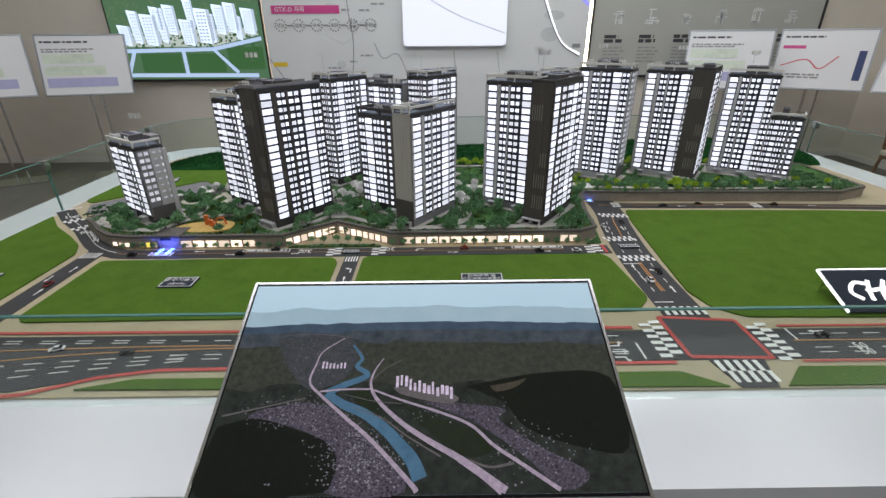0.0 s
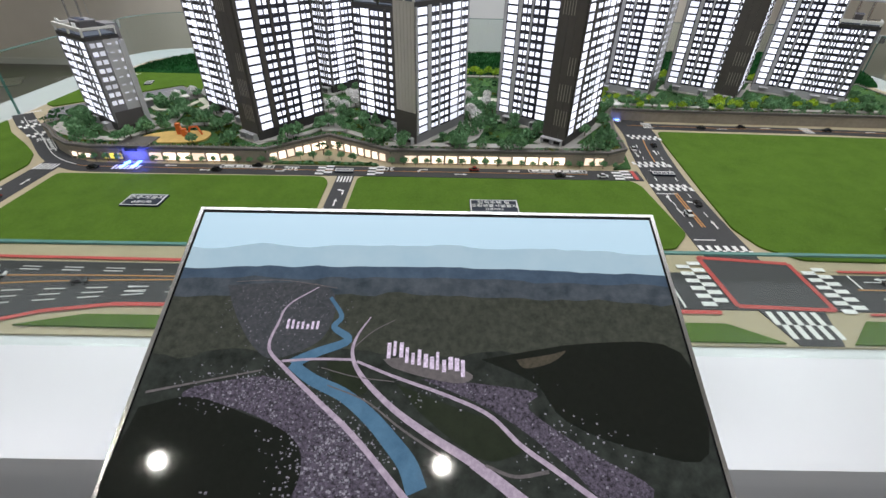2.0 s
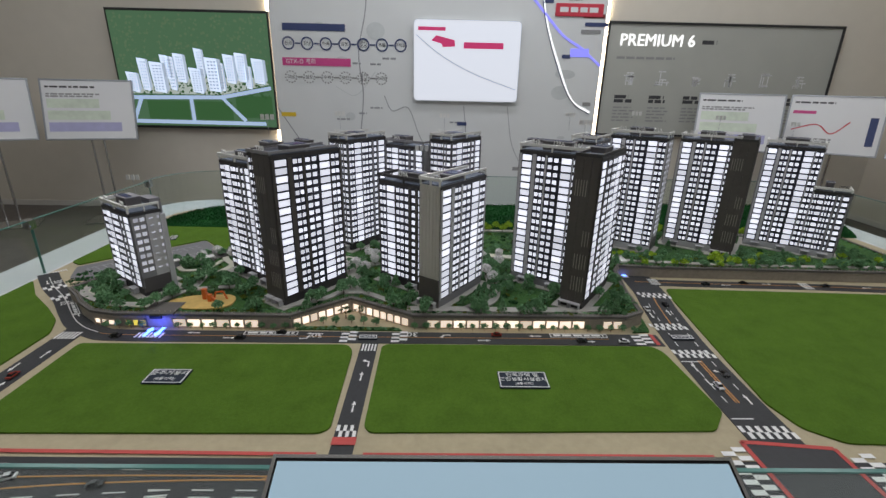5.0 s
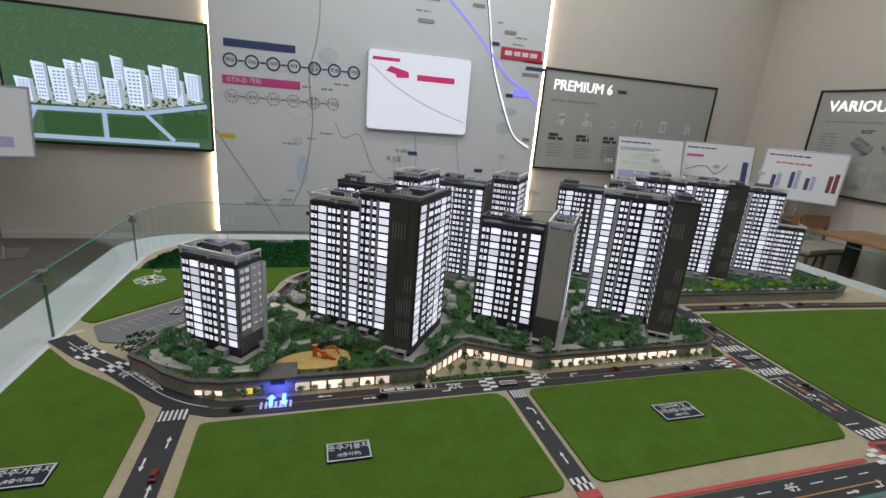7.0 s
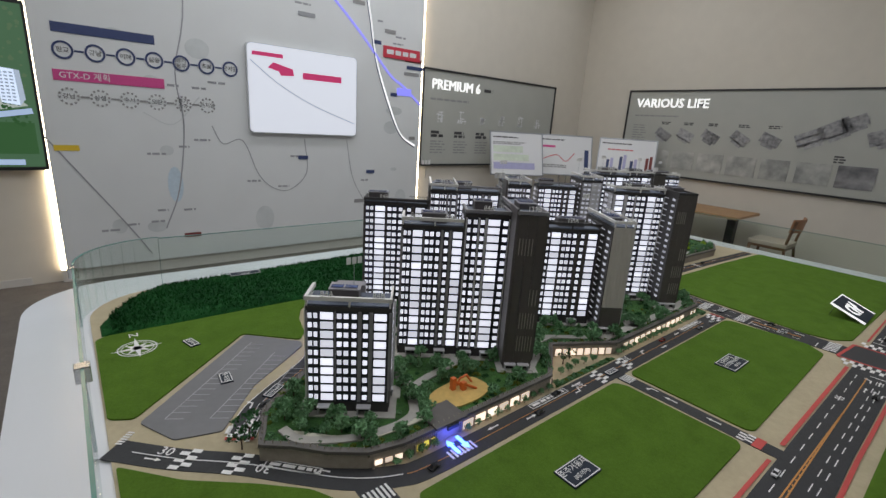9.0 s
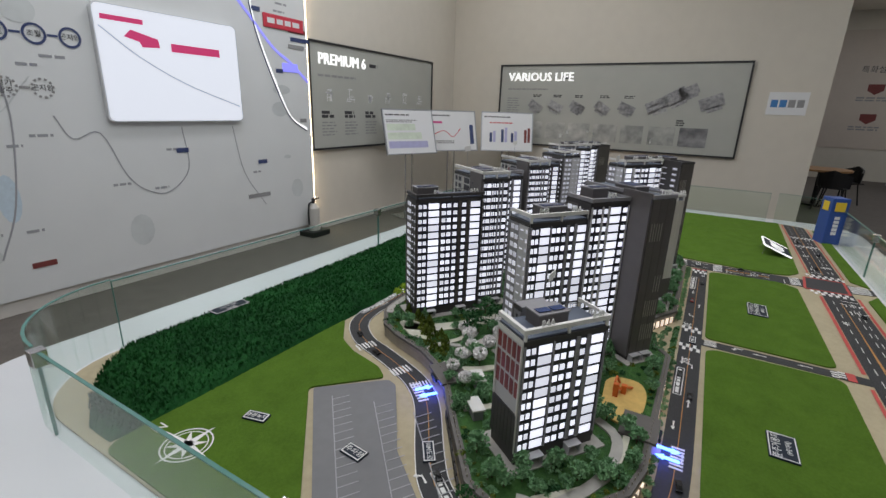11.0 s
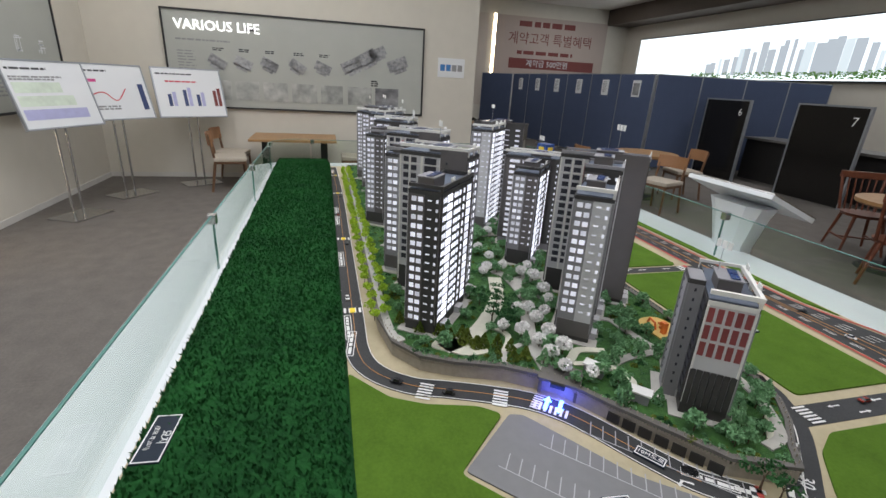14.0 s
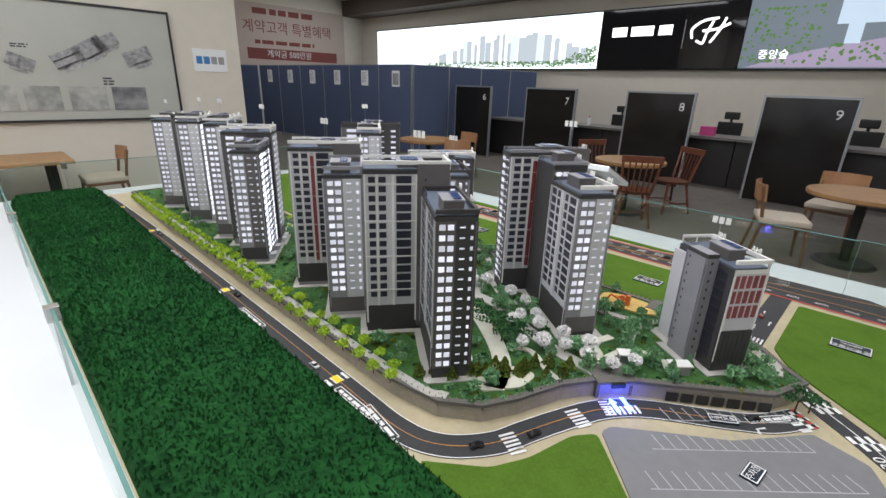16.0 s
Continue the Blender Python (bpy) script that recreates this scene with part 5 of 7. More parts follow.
scr("picture_sky", [(-w2, -0.11), (w2, -0.11), (w2, -0.004), (-w2, -0.004)], 0.0, (0.34, 0.48, 0.58), 1.1)
sky_low = pict("screen_sky_low", (0.3, 0.44, 0.54), (0.38, 0.5, 0.58), 12, 0.85)
hill_band("picture_low_sky", -0.055, 0.0003, sky_low, 0.006, 9)
hill_band("picture_far_hill", -0.088, 0.0005, pict("screen_far_hill", (0.02, 0.035, 0.06), (0.05, 0.075, 0.11), 40, 1.15), 0.004, 1)
hill_band("picture_hill", -0.105, 0.0007, pict("screen_hill", (0.014, 0.022, 0.03), (0.06, 0.07, 0.085), 40, 1.1, 0.2), 0.006, 3)
hill_band("picture_near_hill", -0.13, 0.0009, pict("screen_near_hill", (0.014, 0.018, 0.014), (0.05, 0.053, 0.043), 110, 1.0, 0.2), 0.006, 5)
hill_band("picture_valley", -0.205, 0.0011, pict("screen_valley", (0.004, 0.006, 0.005), (0.03, 0.036, 0.032), 70, 1.0, 0.2), 0.01, 7)
WOOD = pict("screen_wood", (0.002, 0.003, 0.002), (0.006, 0.008, 0.006), 150, 1.0)
FIELD = pict("screen_field", (0.006, 0.01, 0.005), (0.018, 0.024, 0.014), 60, 1.0)
TOWN = pict("screen_town", (0.004, 0.004, 0.006), (0.1, 0.085, 0.12), 300, 1.1, 0.14)
HAZE = pict("screen_far_town", (0.02, 0.026, 0.03), (0.06, 0.06, 0.07), 200, 1.0, 0.2)
patch("picture_town", [(-0.18, -0.235), (-0.13, -0.25), (-0.06, -0.31), (-0.02, -0.366), (-0.13, -0.366), (-0.125, -0.31), (-0.19, -0.275), (-0.26, -0.262), (-0.25, -0.248)], 0.0013, TOWN)
patch("picture_town", [(-0.25, -0.12), (-0.14, -0.115), (-0.11, -0.14), (-0.12, -0.19), (-0.17, -0.215), (-0.2, -0.2), (-0.23, -0.16)], 0.0013, HAZE)
patch("picture_town", [(0.0, -0.236), (0.06, -0.24), (0.13, -0.25), (0.12, -0.268), (0.18, -0.31), (0.24, -0.345), (0.2, -0.366), (0.15, -0.32), (0.08, -0.27)], 0.0013, TOWN)
patch("picture_wood", [(-0.307, -0.272), (-0.251, -0.26), (-0.185, -0.279), (-0.143, -0.295), (-0.122, -0.317), (-0.123, -0.351), (-0.15, -0.367), (-0.307, -0.367)], 0.0015, WOOD)
patch("picture_wood", [(0.07, -0.212), (0.2, -0.19), (0.306, -0.2), (0.306, -0.31), (0.24, -0.31), (0.16, -0.28), (0.13, -0.24)], 0.0015, WOOD)
patch("picture_field", [(-0.028, -0.242), (0.036, -0.266), (0.08, -0.282), (0.108, -0.307), (0.098, -0.316), (0.065, -0.319), (0.007, -0.279)], 0.0015, FIELD)
patch("picture_field", [(-0.11, -0.218), (-0.085, -0.218), (-0.06, -0.245), (-0.07, -0.255), (-0.1, -0.238)], 0.0015, FIELD)
patch("picture_clearing", [(0.11, -0.212), (0.15, -0.205), (0.17, -0.2), (0.15, -0.215), (0.12, -0.222)], 0.0017, pict("screen_clearing", (0.02, 0.018, 0.012), (0.07, 0.06, 0.045), 200, 1.0))


def on_screen(nm, pts, wd0, wd1, z, m):
    ln = smooth_line(pts, 6)
    n = len(ln) - 1
    L, R = offset(ln, 0.5), offset(ln, -0.5)
    bm = bmesh.new()
    row = []
    for i, (a, b, c) in enumerate(zip(ln, L, R)):
        w = wd0 + (wd1 - wd0) * i / n
        row.append([bm.verts.new((a[0] + (q[0] - a[0]) * w, a[1] + (q[1] - a[1]) * w, z)) for q in (b, c)])
    for r0, r1 in zip(row, row[1:]):
        bm.faces.new((r0[0], r0[1], r1[1], r1[0]))
    bmesh.ops.recalc_face_normals(bm, faces=bm.faces)
    bm.transform(SM)
    part(nm, bm, m, ks)


RIVER = pict("screen_river", (0.035, 0.085, 0.15), (0.075, 0.16, 0.25), 50, 1.0)
ROAD = pict("screen_road", (0.18, 0.14, 0.2), (0.42, 0.35, 0.43), 160, 1.0)
LANE = pict("screen_lane", (0.06, 0.055, 0.06), (0.13, 0.115, 0.12), 160, 1.0)
on_screen("picture_river", [(-0.117, -0.135), (-0.1, -0.16), (-0.107, -0.175), (-0.088, -0.191), (-0.123, -0.207), (-0.15, -0.221)], 0.004, 0.013, 0.0019, RIVER)
on_screen("picture_river", [(-0.15, -0.221), (-0.123, -0.239), (-0.085, -0.256), (-0.053, -0.28), (-0.031, -0.302), (-0.011, -0.325), (0.0, -0.35)], 0.012, 0.022, 0.00195, RIVER)
for pts, a, b, m in (([(-0.134, -0.121), (-0.167, -0.146), (-0.175, -0.17), (-0.18, -0.202), (-0.157, -0.226), (-0.115, -0.261), (-0.07, -0.298), (-0.014, -0.354), (-0.004, -0.366)], 0.0015, 0.0075, ROAD),
                     ([(-0.064, -0.161), (-0.078, -0.186), (-0.081, -0.209), (-0.067, -0.235), (-0.029, -0.27), (0.012, -0.297), (0.064, -0.327), (0.12, -0.366)], 0.0015, 0.011, ROAD),
                     ([(-0.075, -0.217), (-0.031, -0.234), (0.031, -0.255), (0.076, -0.275), (0.108, -0.305), (0.144, -0.33), (0.195, -0.366)], 0.003, 0.006, ROAD),
                     ([(0.055, -0.325), (0.09, -0.347), (0.115, -0.366)], 0.005, 0.014, ROAD), ([(0.07, -0.325), (0.1, -0.335), (0.135, -0.33)], 0.003, 0.004, LANE),
                     ([(-0.161, -0.218), (-0.122, -0.215), (-0.081, -0.215)], 0.003, 0.003, ROAD), ([(-0.305, -0.256), (-0.26, -0.246), (-0.182, -0.229)], 0.003, 0.002, LANE),
                     ([(-0.08, -0.2), (-0.06, -0.18), (-0.035, -0.165)], 0.0015, 0.001, LANE), ([(-0.115, -0.225), (-0.075, -0.235), (-0.03, -0.24)], 0.0012, 0.0012, LANE),
                     ([(-0.105, -0.245), (-0.06, -0.262), (-0.02, -0.29), (0.03, -0.32)], 0.0012, 0.003, LANE), ([(-0.24, -0.115), (-0.18, -0.112), (-0.11, -0.122)], 0.001, 0.001, LANE)):
    on_screen("picture_road", pts, a, b, 0.0021, m)
HOUSE = pict("screen_house", (0.04, 0.045, 0.06), (0.3, 0.28, 0.33), 300, 1.0, 0.14)
for k, (cl, n, sd) in enumerate((((-0.19, -0.25), 380, (0.04, 0.014)), ((-0.09, -0.315), 650, (0.032, 0.03)), ((-0.175, -0.15), 420, (0.035, 0.022)), ((0.05, -0.25), 90, (0.04, 0.01)), ((0.16, -0.31), 130, (0.035, 0.022)))):
    bm = bmesh.new()
    rng = random.Random(30 + k)
    for i in range(n):
        x, y = rng.gauss(cl[0], sd[0]), rng.gauss(cl[1], sd[1])
        if not (-0.3 < x < 0.3 and -0.365 < y < -0.115):
            continue
        s = rng.uniform(0.3, 1.0) * (0.0005 + 0.007 * (-y - 0.1))
        h = s * rng.uniform(0.5, 1.6)
        box(bm, x - s, x + s * 0.3, y - h * 0.5, y + h * 0.5, 0.0016, 0.0018, SM)
    tagged(part("picture_house", bm, HOUSE, ks), kind="stuff")
rng = random.Random(12)
EST = pict("screen_estate", (0.3, 0.24, 0.34), (0.7, 0.6, 0.76), 260, 1.0, 0.15)
patch("picture_plot", [(-0.045, -0.214), (-0.01, -0.212), (0.055, -0.228), (0.05, -0.24), (0.02, -0.238), (-0.03, -0.225)], 0.0022, LANE)
for k in range(13):
    x = -0.041 + k * 0.0072
    h = rng.uniform(0.014, 0.025)
    y = -0.212 - 0.0017 * k + rng.choice((0, 0.004, -0.001))
    part("picture_tower", B(x, x + rng.uniform(0.0035, 0.0055), y, y + h, 0.0022, 0.0025, SM), EST, ks)
for k in range(7):
    x = -0.165 + k * 0.006
    part("picture_tower", B(x, x + 0.003, -0.178, -0.178 + rng.uniform(0.006, 0.013), 0.0015, 0.0017, SM), EST, ks)
# ---- the estate: deck, shops, towers ----
DECK = [(-1.48, 0.6), (-1.5, 0.555), (-1.43, 0.5), (-1.36, 0.425), (-1.27, 0.36), (-1.17, 0.338), (-0.5, 0.338), (-0.29, 0.5), (-0.02, 0.352), (0.82, 0.36), (0.9, 0.4), (0.915, 0.6), (0.96, 0.85), (1.0, 0.92),
        (1.2, 0.9), (2.4, 0.87), (2.6, 0.95), (2.6, 1.45), (1.5, 1.485), (-0.6, 1.485), (-0.77, 1.455), (-0.87, 1.38), (-0.92, 1.28), (-0.97, 1.13), (-1.06, 0.985), (-1.2, 0.885), (-1.44, 0.7)]
deck = thing("estate_deck", "raised model garden deck with stone walls and lit shops", "model estate")
part("deck_body", prism(bmesh.new(), DECK, T + 0.0005, D), M["garden"], deck, "green planted garden deck")
dl = DECK + [DECK[0]]
part("wall_band", ribbon(bmesh.new(), dl, 0.012, T + 0.0006, T + 0.038), M["stone"], deck, "beige stone wall")
part("wall_cap", ribbon(bmesh.new(), dl, 0.02, D - 0.006, D + 0.004), M["stonedark"], deck, "dark roof edge")
bm = bmesh.new()
for a, b in zip(dl, dl[1:]):
    L = math.hypot(b[0] - a[0], b[1] - a[1])
    n = max(1, int(L / 0.0085))
    yaw = math.degrees(math.atan2(b[1] - a[1], b[0] - a[0]))
    for i in range(n):
        box(bm, L * (i + 0.12) / n, L * (i + 0.88) / n, -0.0085, -0.0055, T + 0.0385, D - 0.0065, pose(a[0], a[1], 0, 0, 0, yaw))
tagged(part("fluted_cladding", bm, M["stone"], deck, "fluted beige stone cladding"), kind="stuff")
bm = bmesh.new()
for a, b in zip(dl, dl[1:]):
    L = math.hypot(b[0] - a[0], b[1] - a[1])
    n = max(1, int(L / 0.02))
    for i in range(n):
        x, y = a[0] + (b[0] - a[0]) * (i + 0.5) / n, a[1] + (b[1] - a[1]) * (i + 0.5) / n
        box(bm, x - 0.0012, x + 0.0012, y - 0.0012, y + 0.0012, D + 0.004, D + 0.013)
part("railing", bm, M["stone"], deck)


def shops(a, b, n, z0=T + 0.006, z1=T + 0.034, m="shop"):
    a, b = Vector(a), Vector(b)
    d = b - a
    yaw = math.degrees(math.atan2(d.y, d.x))
    w = d.length / n
    for i in range(n):
        p = a + d * (i / n)
        o = part("shop_window", B(0.004, w - 0.004, -0.003, 0.0, z0, z1), M[m], deck)
        o.matrix_basis = pose(p.x, p.y, 0, 0, 0, yaw)
        o = part("pier", B(-0.003, 0.003, -0.006, 0.0, T + 0.001, z1 + 0.004), M["stone"], deck)
        o.matrix_basis = pose(p.x, p.y, 0, 0, 0, yaw)


shops((-0.95, 0.331), (-0.62, 0.331), 6)
shops((-0.49, 0.336), (-0.3, 0.483), 7)
shops((-0.28, 0.483), (-0.04, 0.353), 8)
shops((0.03, 0.345), (0.66, 0.352), 12)
shops((0.73, 0.352), (0.81, 0.353), 2)
shops((-1.13, 0.331), (-1.05, 0.331), 3, T + 0.008, T + 0.028, "shopyellow")
shops((-1.26, 0.35), (-1.17, 0.331), 3, T + 0.01, T + 0.024)
# garage fronts on the street to the north west
GAR = mat("garage_dark", (0.02, 0.018, 0.016), 0.5, var=0.1)
for i in range(7):
    a = Vector((-1.45, 0.715)).lerp(Vector((-1.2, 0.896)), i / 7)
    o = part("garage_bay", B(0.005, 0.04, 0.0, 0.004, T + 0.004, T + 0.034), GAR, deck)
    o.matrix_basis = pose(a.x, a.y, 0, 0, 0, 37)


def portal(x, y, yaw, w, nm, white=False):
    p = thing("garage_portal", nm, "garage portal", (x, y, T), yaw)
    for s in (-1, 1):
        part("side_wall", B(s * w / 2 - 0.005, s * w / 2 + 0.005, 0.0, 0.09, 0.001, 0.056), M["whiteframe"] if white else M["stonedark"], p)
    part("roof_slab", B(-w / 2 - 0.008, w / 2 + 0.008, -0.012, 0.09, 0.056, 0.064), M["whiteframe"] if white else M["stonedark"], p)
    # wall glows by itself in place of the arrows' blue light falling on it
    part("lit_back", B(-w / 2 + 0.006, w / 2 - 0.006, 0.03, 0.034, 0.004, 0.054), M["bluedim"], p, "blue lit inner wall")
    part("sign_box", B(-0.022, 0.022, -0.02, -0.013, 0.046, 0.058), M["plate"], p)
    for s in (-1, 1):
        bm = prism(bmesh.new(), [(s * 0.02 - 0.006, -0.075), (s * 0.02 + 0.006, -0.075), (s * 0.02 + 0.006, -0.035), (s * 0.02 + 0.013, -0.035), (s * 0.02, -0.012), (s * 0.02 - 0.013, -0.035), (s * 0.02 - 0.006, -0.035)], 0.004, 0.006)
        if s > 0:
            bm.transform(Matrix.Translation((0, -0.087, 0)) @ Matrix.Diagonal((1, -1, 1, 1)))
        part("blue_arrow", bm, M["blue"], p, "glowing blue arrow")
    # added point light, no fixture: spreads the arrows' blue over walls and road
    d = bpy.data.lights.new("blue_lamp", "POINT")
    d.energy, d.color, d.shadow_soft_size = 0.35, (0.08, 0.1, 1.0), 0.02
    lo = new("blue_lamp", d)
    lo.location = (x + 0.0, y, T + 0.03)
    lo.matrix_world = pose(x, y, T, 0, 0, yaw) @ Matrix.Translation((0, -0.03, 0.03))
    bm = bmesh.new()
    for i in range(7):
        box(bm, -w / 2 + i * w / 7, -w / 2 + (i + 0.5) * w / 7, -0.085, -0.05, 0.0035, 0.0045)
    part("ramp_stripes", bm, M["mark"], p)
    return p


portal(-1.0, 0.33, 0, 0.105, "dark garage portal with glowing blue arrows")
portal(-1.085, 0.995, -128, 0.11, "dark garage portal with glowing blue arrows")
portal(1.015, 0.965, 0, 0.08, "white framed garage portal with glowing blue arrows", True)

# ---- towers ----
WIN = {}


def win_mesh(w, h, m):
    key = (round(w, 4), round(h, 4), m)
    if key not in WIN:
        WIN[key] = mesh("window", B(-w / 2, w / 2, -0.0012, 0.0012, -h / 2, h / 2), M[m])
    return WIN[key]


def facade(tw, body, org, yaw, L, z0, z1, cols, m="window", frame="tlight", back="tnavy", fl=0.0305, low=0.0, lines=(), edge=0.005, half="", span=1.0, red=False, slabs=0, base=""):
    """One side of a tower: a wall, upright piers over the ranges in lines, slab edges every few floors and a window on each floor.
    cols: (start, end[, height]) as parts of L for window columns, seen from outside, left to right."""
    W = pose(*org, 0, 0, 0, yaw)
    n = max(3, round((z1 - z0 - 0.014) / fl))
    fl = (z1 - z0 - 0.014) / n
    zt = z0 + n * fl
    if half:
        part("side_panel", B(L * 0.5, L, -0.0024, 0.0005, z0 - 0.002, z1, W), M[half], tw)
    if span < 1:
        part("core_wall", B(L * span, L, -0.008, 0.0005, z0 - 0.02, z1 + 0.02, W), M["tcoffee"], tw)
        for f in range(n):
            o = new("window", win_mesh(0.007, 0.009, "tnavy"))
            o.parent = tw
            o.matrix_basis = W @ Matrix.Translation((L * (span + 0.25 * (1 - span)), -0.0085, z0 + (f + 0.5) * fl))
        L = L * span
    if red:
        part("red_panel", B(L * 0.47, L * 0.55, -0.0042, 0.0, z0 + 0.08, z1 - 0.03, W), M["tred"], tw)
    part("facade_wall", B(0, L, -0.0012, 0.0005, z0 - 0.002, z1, W), M[back], tw)
    # dark of the recess under the roof frame, put into a flat band's colour
    part("roof_band", B(0, L, -0.003, 0.0004, zt + 0.001, z1, W), M["whiteframe" if m == "tred" else "tdark"], tw)
    if m == "tred":
        for i in range(7):
            part("base_rib", B(L * (i + 0.06) / 7, L * (i + 0.94) / 7, -0.0056, 0.0, z0 - 0.002, z0 + low, W), M["tdark"], tw)
    if base:
        part("base_panel", B(-0.0005, L + 0.0005, -0.0036, 0.0, z0 - 0.02, z0 + low, W), M[base], tw)
    for x in (0.0, L - edge):
        part("corner_pier", B(x, x + edge, -0.005, 0.0004, z0, zt, W), M[frame], tw)
    for a, b in lines:
        part("pier", B(a * L, b * L, -0.0046, -0.0002, z0 + low, zt, W), M[frame], tw)
    if slabs:
        for f in range(slabs, n, slabs):
            z = z0 + f * fl
            part("floor_band", B(edge, L - edge, -0.0042, -0.0001, z - 0.0016, z + 0.0012, W), M[frame], tw)
    for f in range(n):
        if f * fl < low:
            continue
        for a, b, *hf in cols:
            w, h = (b - a) * L - 0.0026, fl * (hf[0] if hf else 0.74 if (b - a) * L > 0.026 else 0.52)
            o = new("window", win_mesh(w, h, m))
            o.parent = tw
            o.matrix_basis = W @ Matrix.Translation(((a + b) / 2 * L, -0.0029 if half and a > 0.45 else -0.0016, z0 + (f + 0.5) * fl - 0.001))
    return n


def ribbed(tw, org, yaw, L, z0, z1, m, n=4, base="", slits=()):
    """A windowless end wall of smooth upright panels with groups of narrow slits; slits: (height, first, last) as parts of the wall."""
    W = pose(*org, 0, 0, 0, yaw)
    for i in range(n):
        a = L * i / n
        part("cladding_panel", B(a + 0.0006, a + L / n - 0.0006, -0.003, 0.001, z0, z1, W), M[m], tw)
    if base:
        part("base_panel", B(-0.0005, L + 0.0005, -0.0042, 0.001, z0 - 0.02, z0 + (z1 - z0) * 0.22, W), M[base], tw)
    for zc, a, b in slits:
        z = z0 + zc * (z1 - z0)
        k = max(2, round((b - a) * L / 0.011))
        for i in range(k):
            x = L * (a + (b - a) * (i + 0.5) / k)
            part("wall_slit", B(x - 0.0014, x + 0.0014, -0.0036, 0.0, z, z + 0.062, W), M["tslit"], tw)


TH = -36.0
LIT = [(0.045, 0.2), (0.285, 0.345), (0.36, 0.41), (0.46, 0.53), (0.555, 0.625), (0.67, 0.825), (0.85, 0.91), (0.925, 0.975)]
LL = [(0.0, 0.035), (0.215, 0.272), (0.422, 0.447), (0.835, 0.847)]
LIT2 = [(0.02, 0.075), (0.088, 0.14), (0.165, 0.325), (0.36, 0.425), (0.44, 0.505), (0.535, 0.6), (0.67, 0.735), (0.8, 0.955)]
LL2 = [(0.337, 0.352), (0.613, 0.655), (0.745, 0.788)]
END = [(0.08, 0.25, 0.52), (0.285, 0.455, 0.52), (0.58, 0.73, 0.13), (0.84, 0.93, 0.36)]
CORE = [(0.06, 0.22, 0.72), (0.28, 0.38, 0.72), (0.56, 0.66, 0.72), (0.72, 0.92, 0.72)]
REDS = [(0.04, 0.19, 0.82), (0.23, 0.38, 0.82), (0.42, 0.57, 0.82), (0.61, 0.76, 0.82), (0.8, 0.95, 0.82)]


def wing(tw, c, th, L, dep, z0, z1, body, sides):
    """A block with its west corner at c, running L along th and dep to its left; sides: name -> (style, options)."""
    u = Vector((math.cos(radians(th)), math.sin(radians(th))))
    v = Vector((-u.y, u.x))
    c = Vector(c)
    o = part("block", B(0, L, 0, dep, z0 - 0.02, z1), M[body], tw)
    o.matrix_basis = pose(c.x, c.y, 0, 0, 0, th)
    geo = {"sw": (c, th, L), "se": (c + u * L, th + 90, dep), "ne": (c + u * L + v * dep, th + 180, L), "nw": (c + v * dep, th + 270, dep)}
    for s, (st, kw) in sides.items():
        p, yaw, ln = geo[s]
        if st == "rib":
            ribbed(tw, p, yaw, ln, z0, z1, **kw)
        elif st == "win":
            facade(tw, o, p, yaw, ln, z0 + 0.02, z1, **kw)
    return o


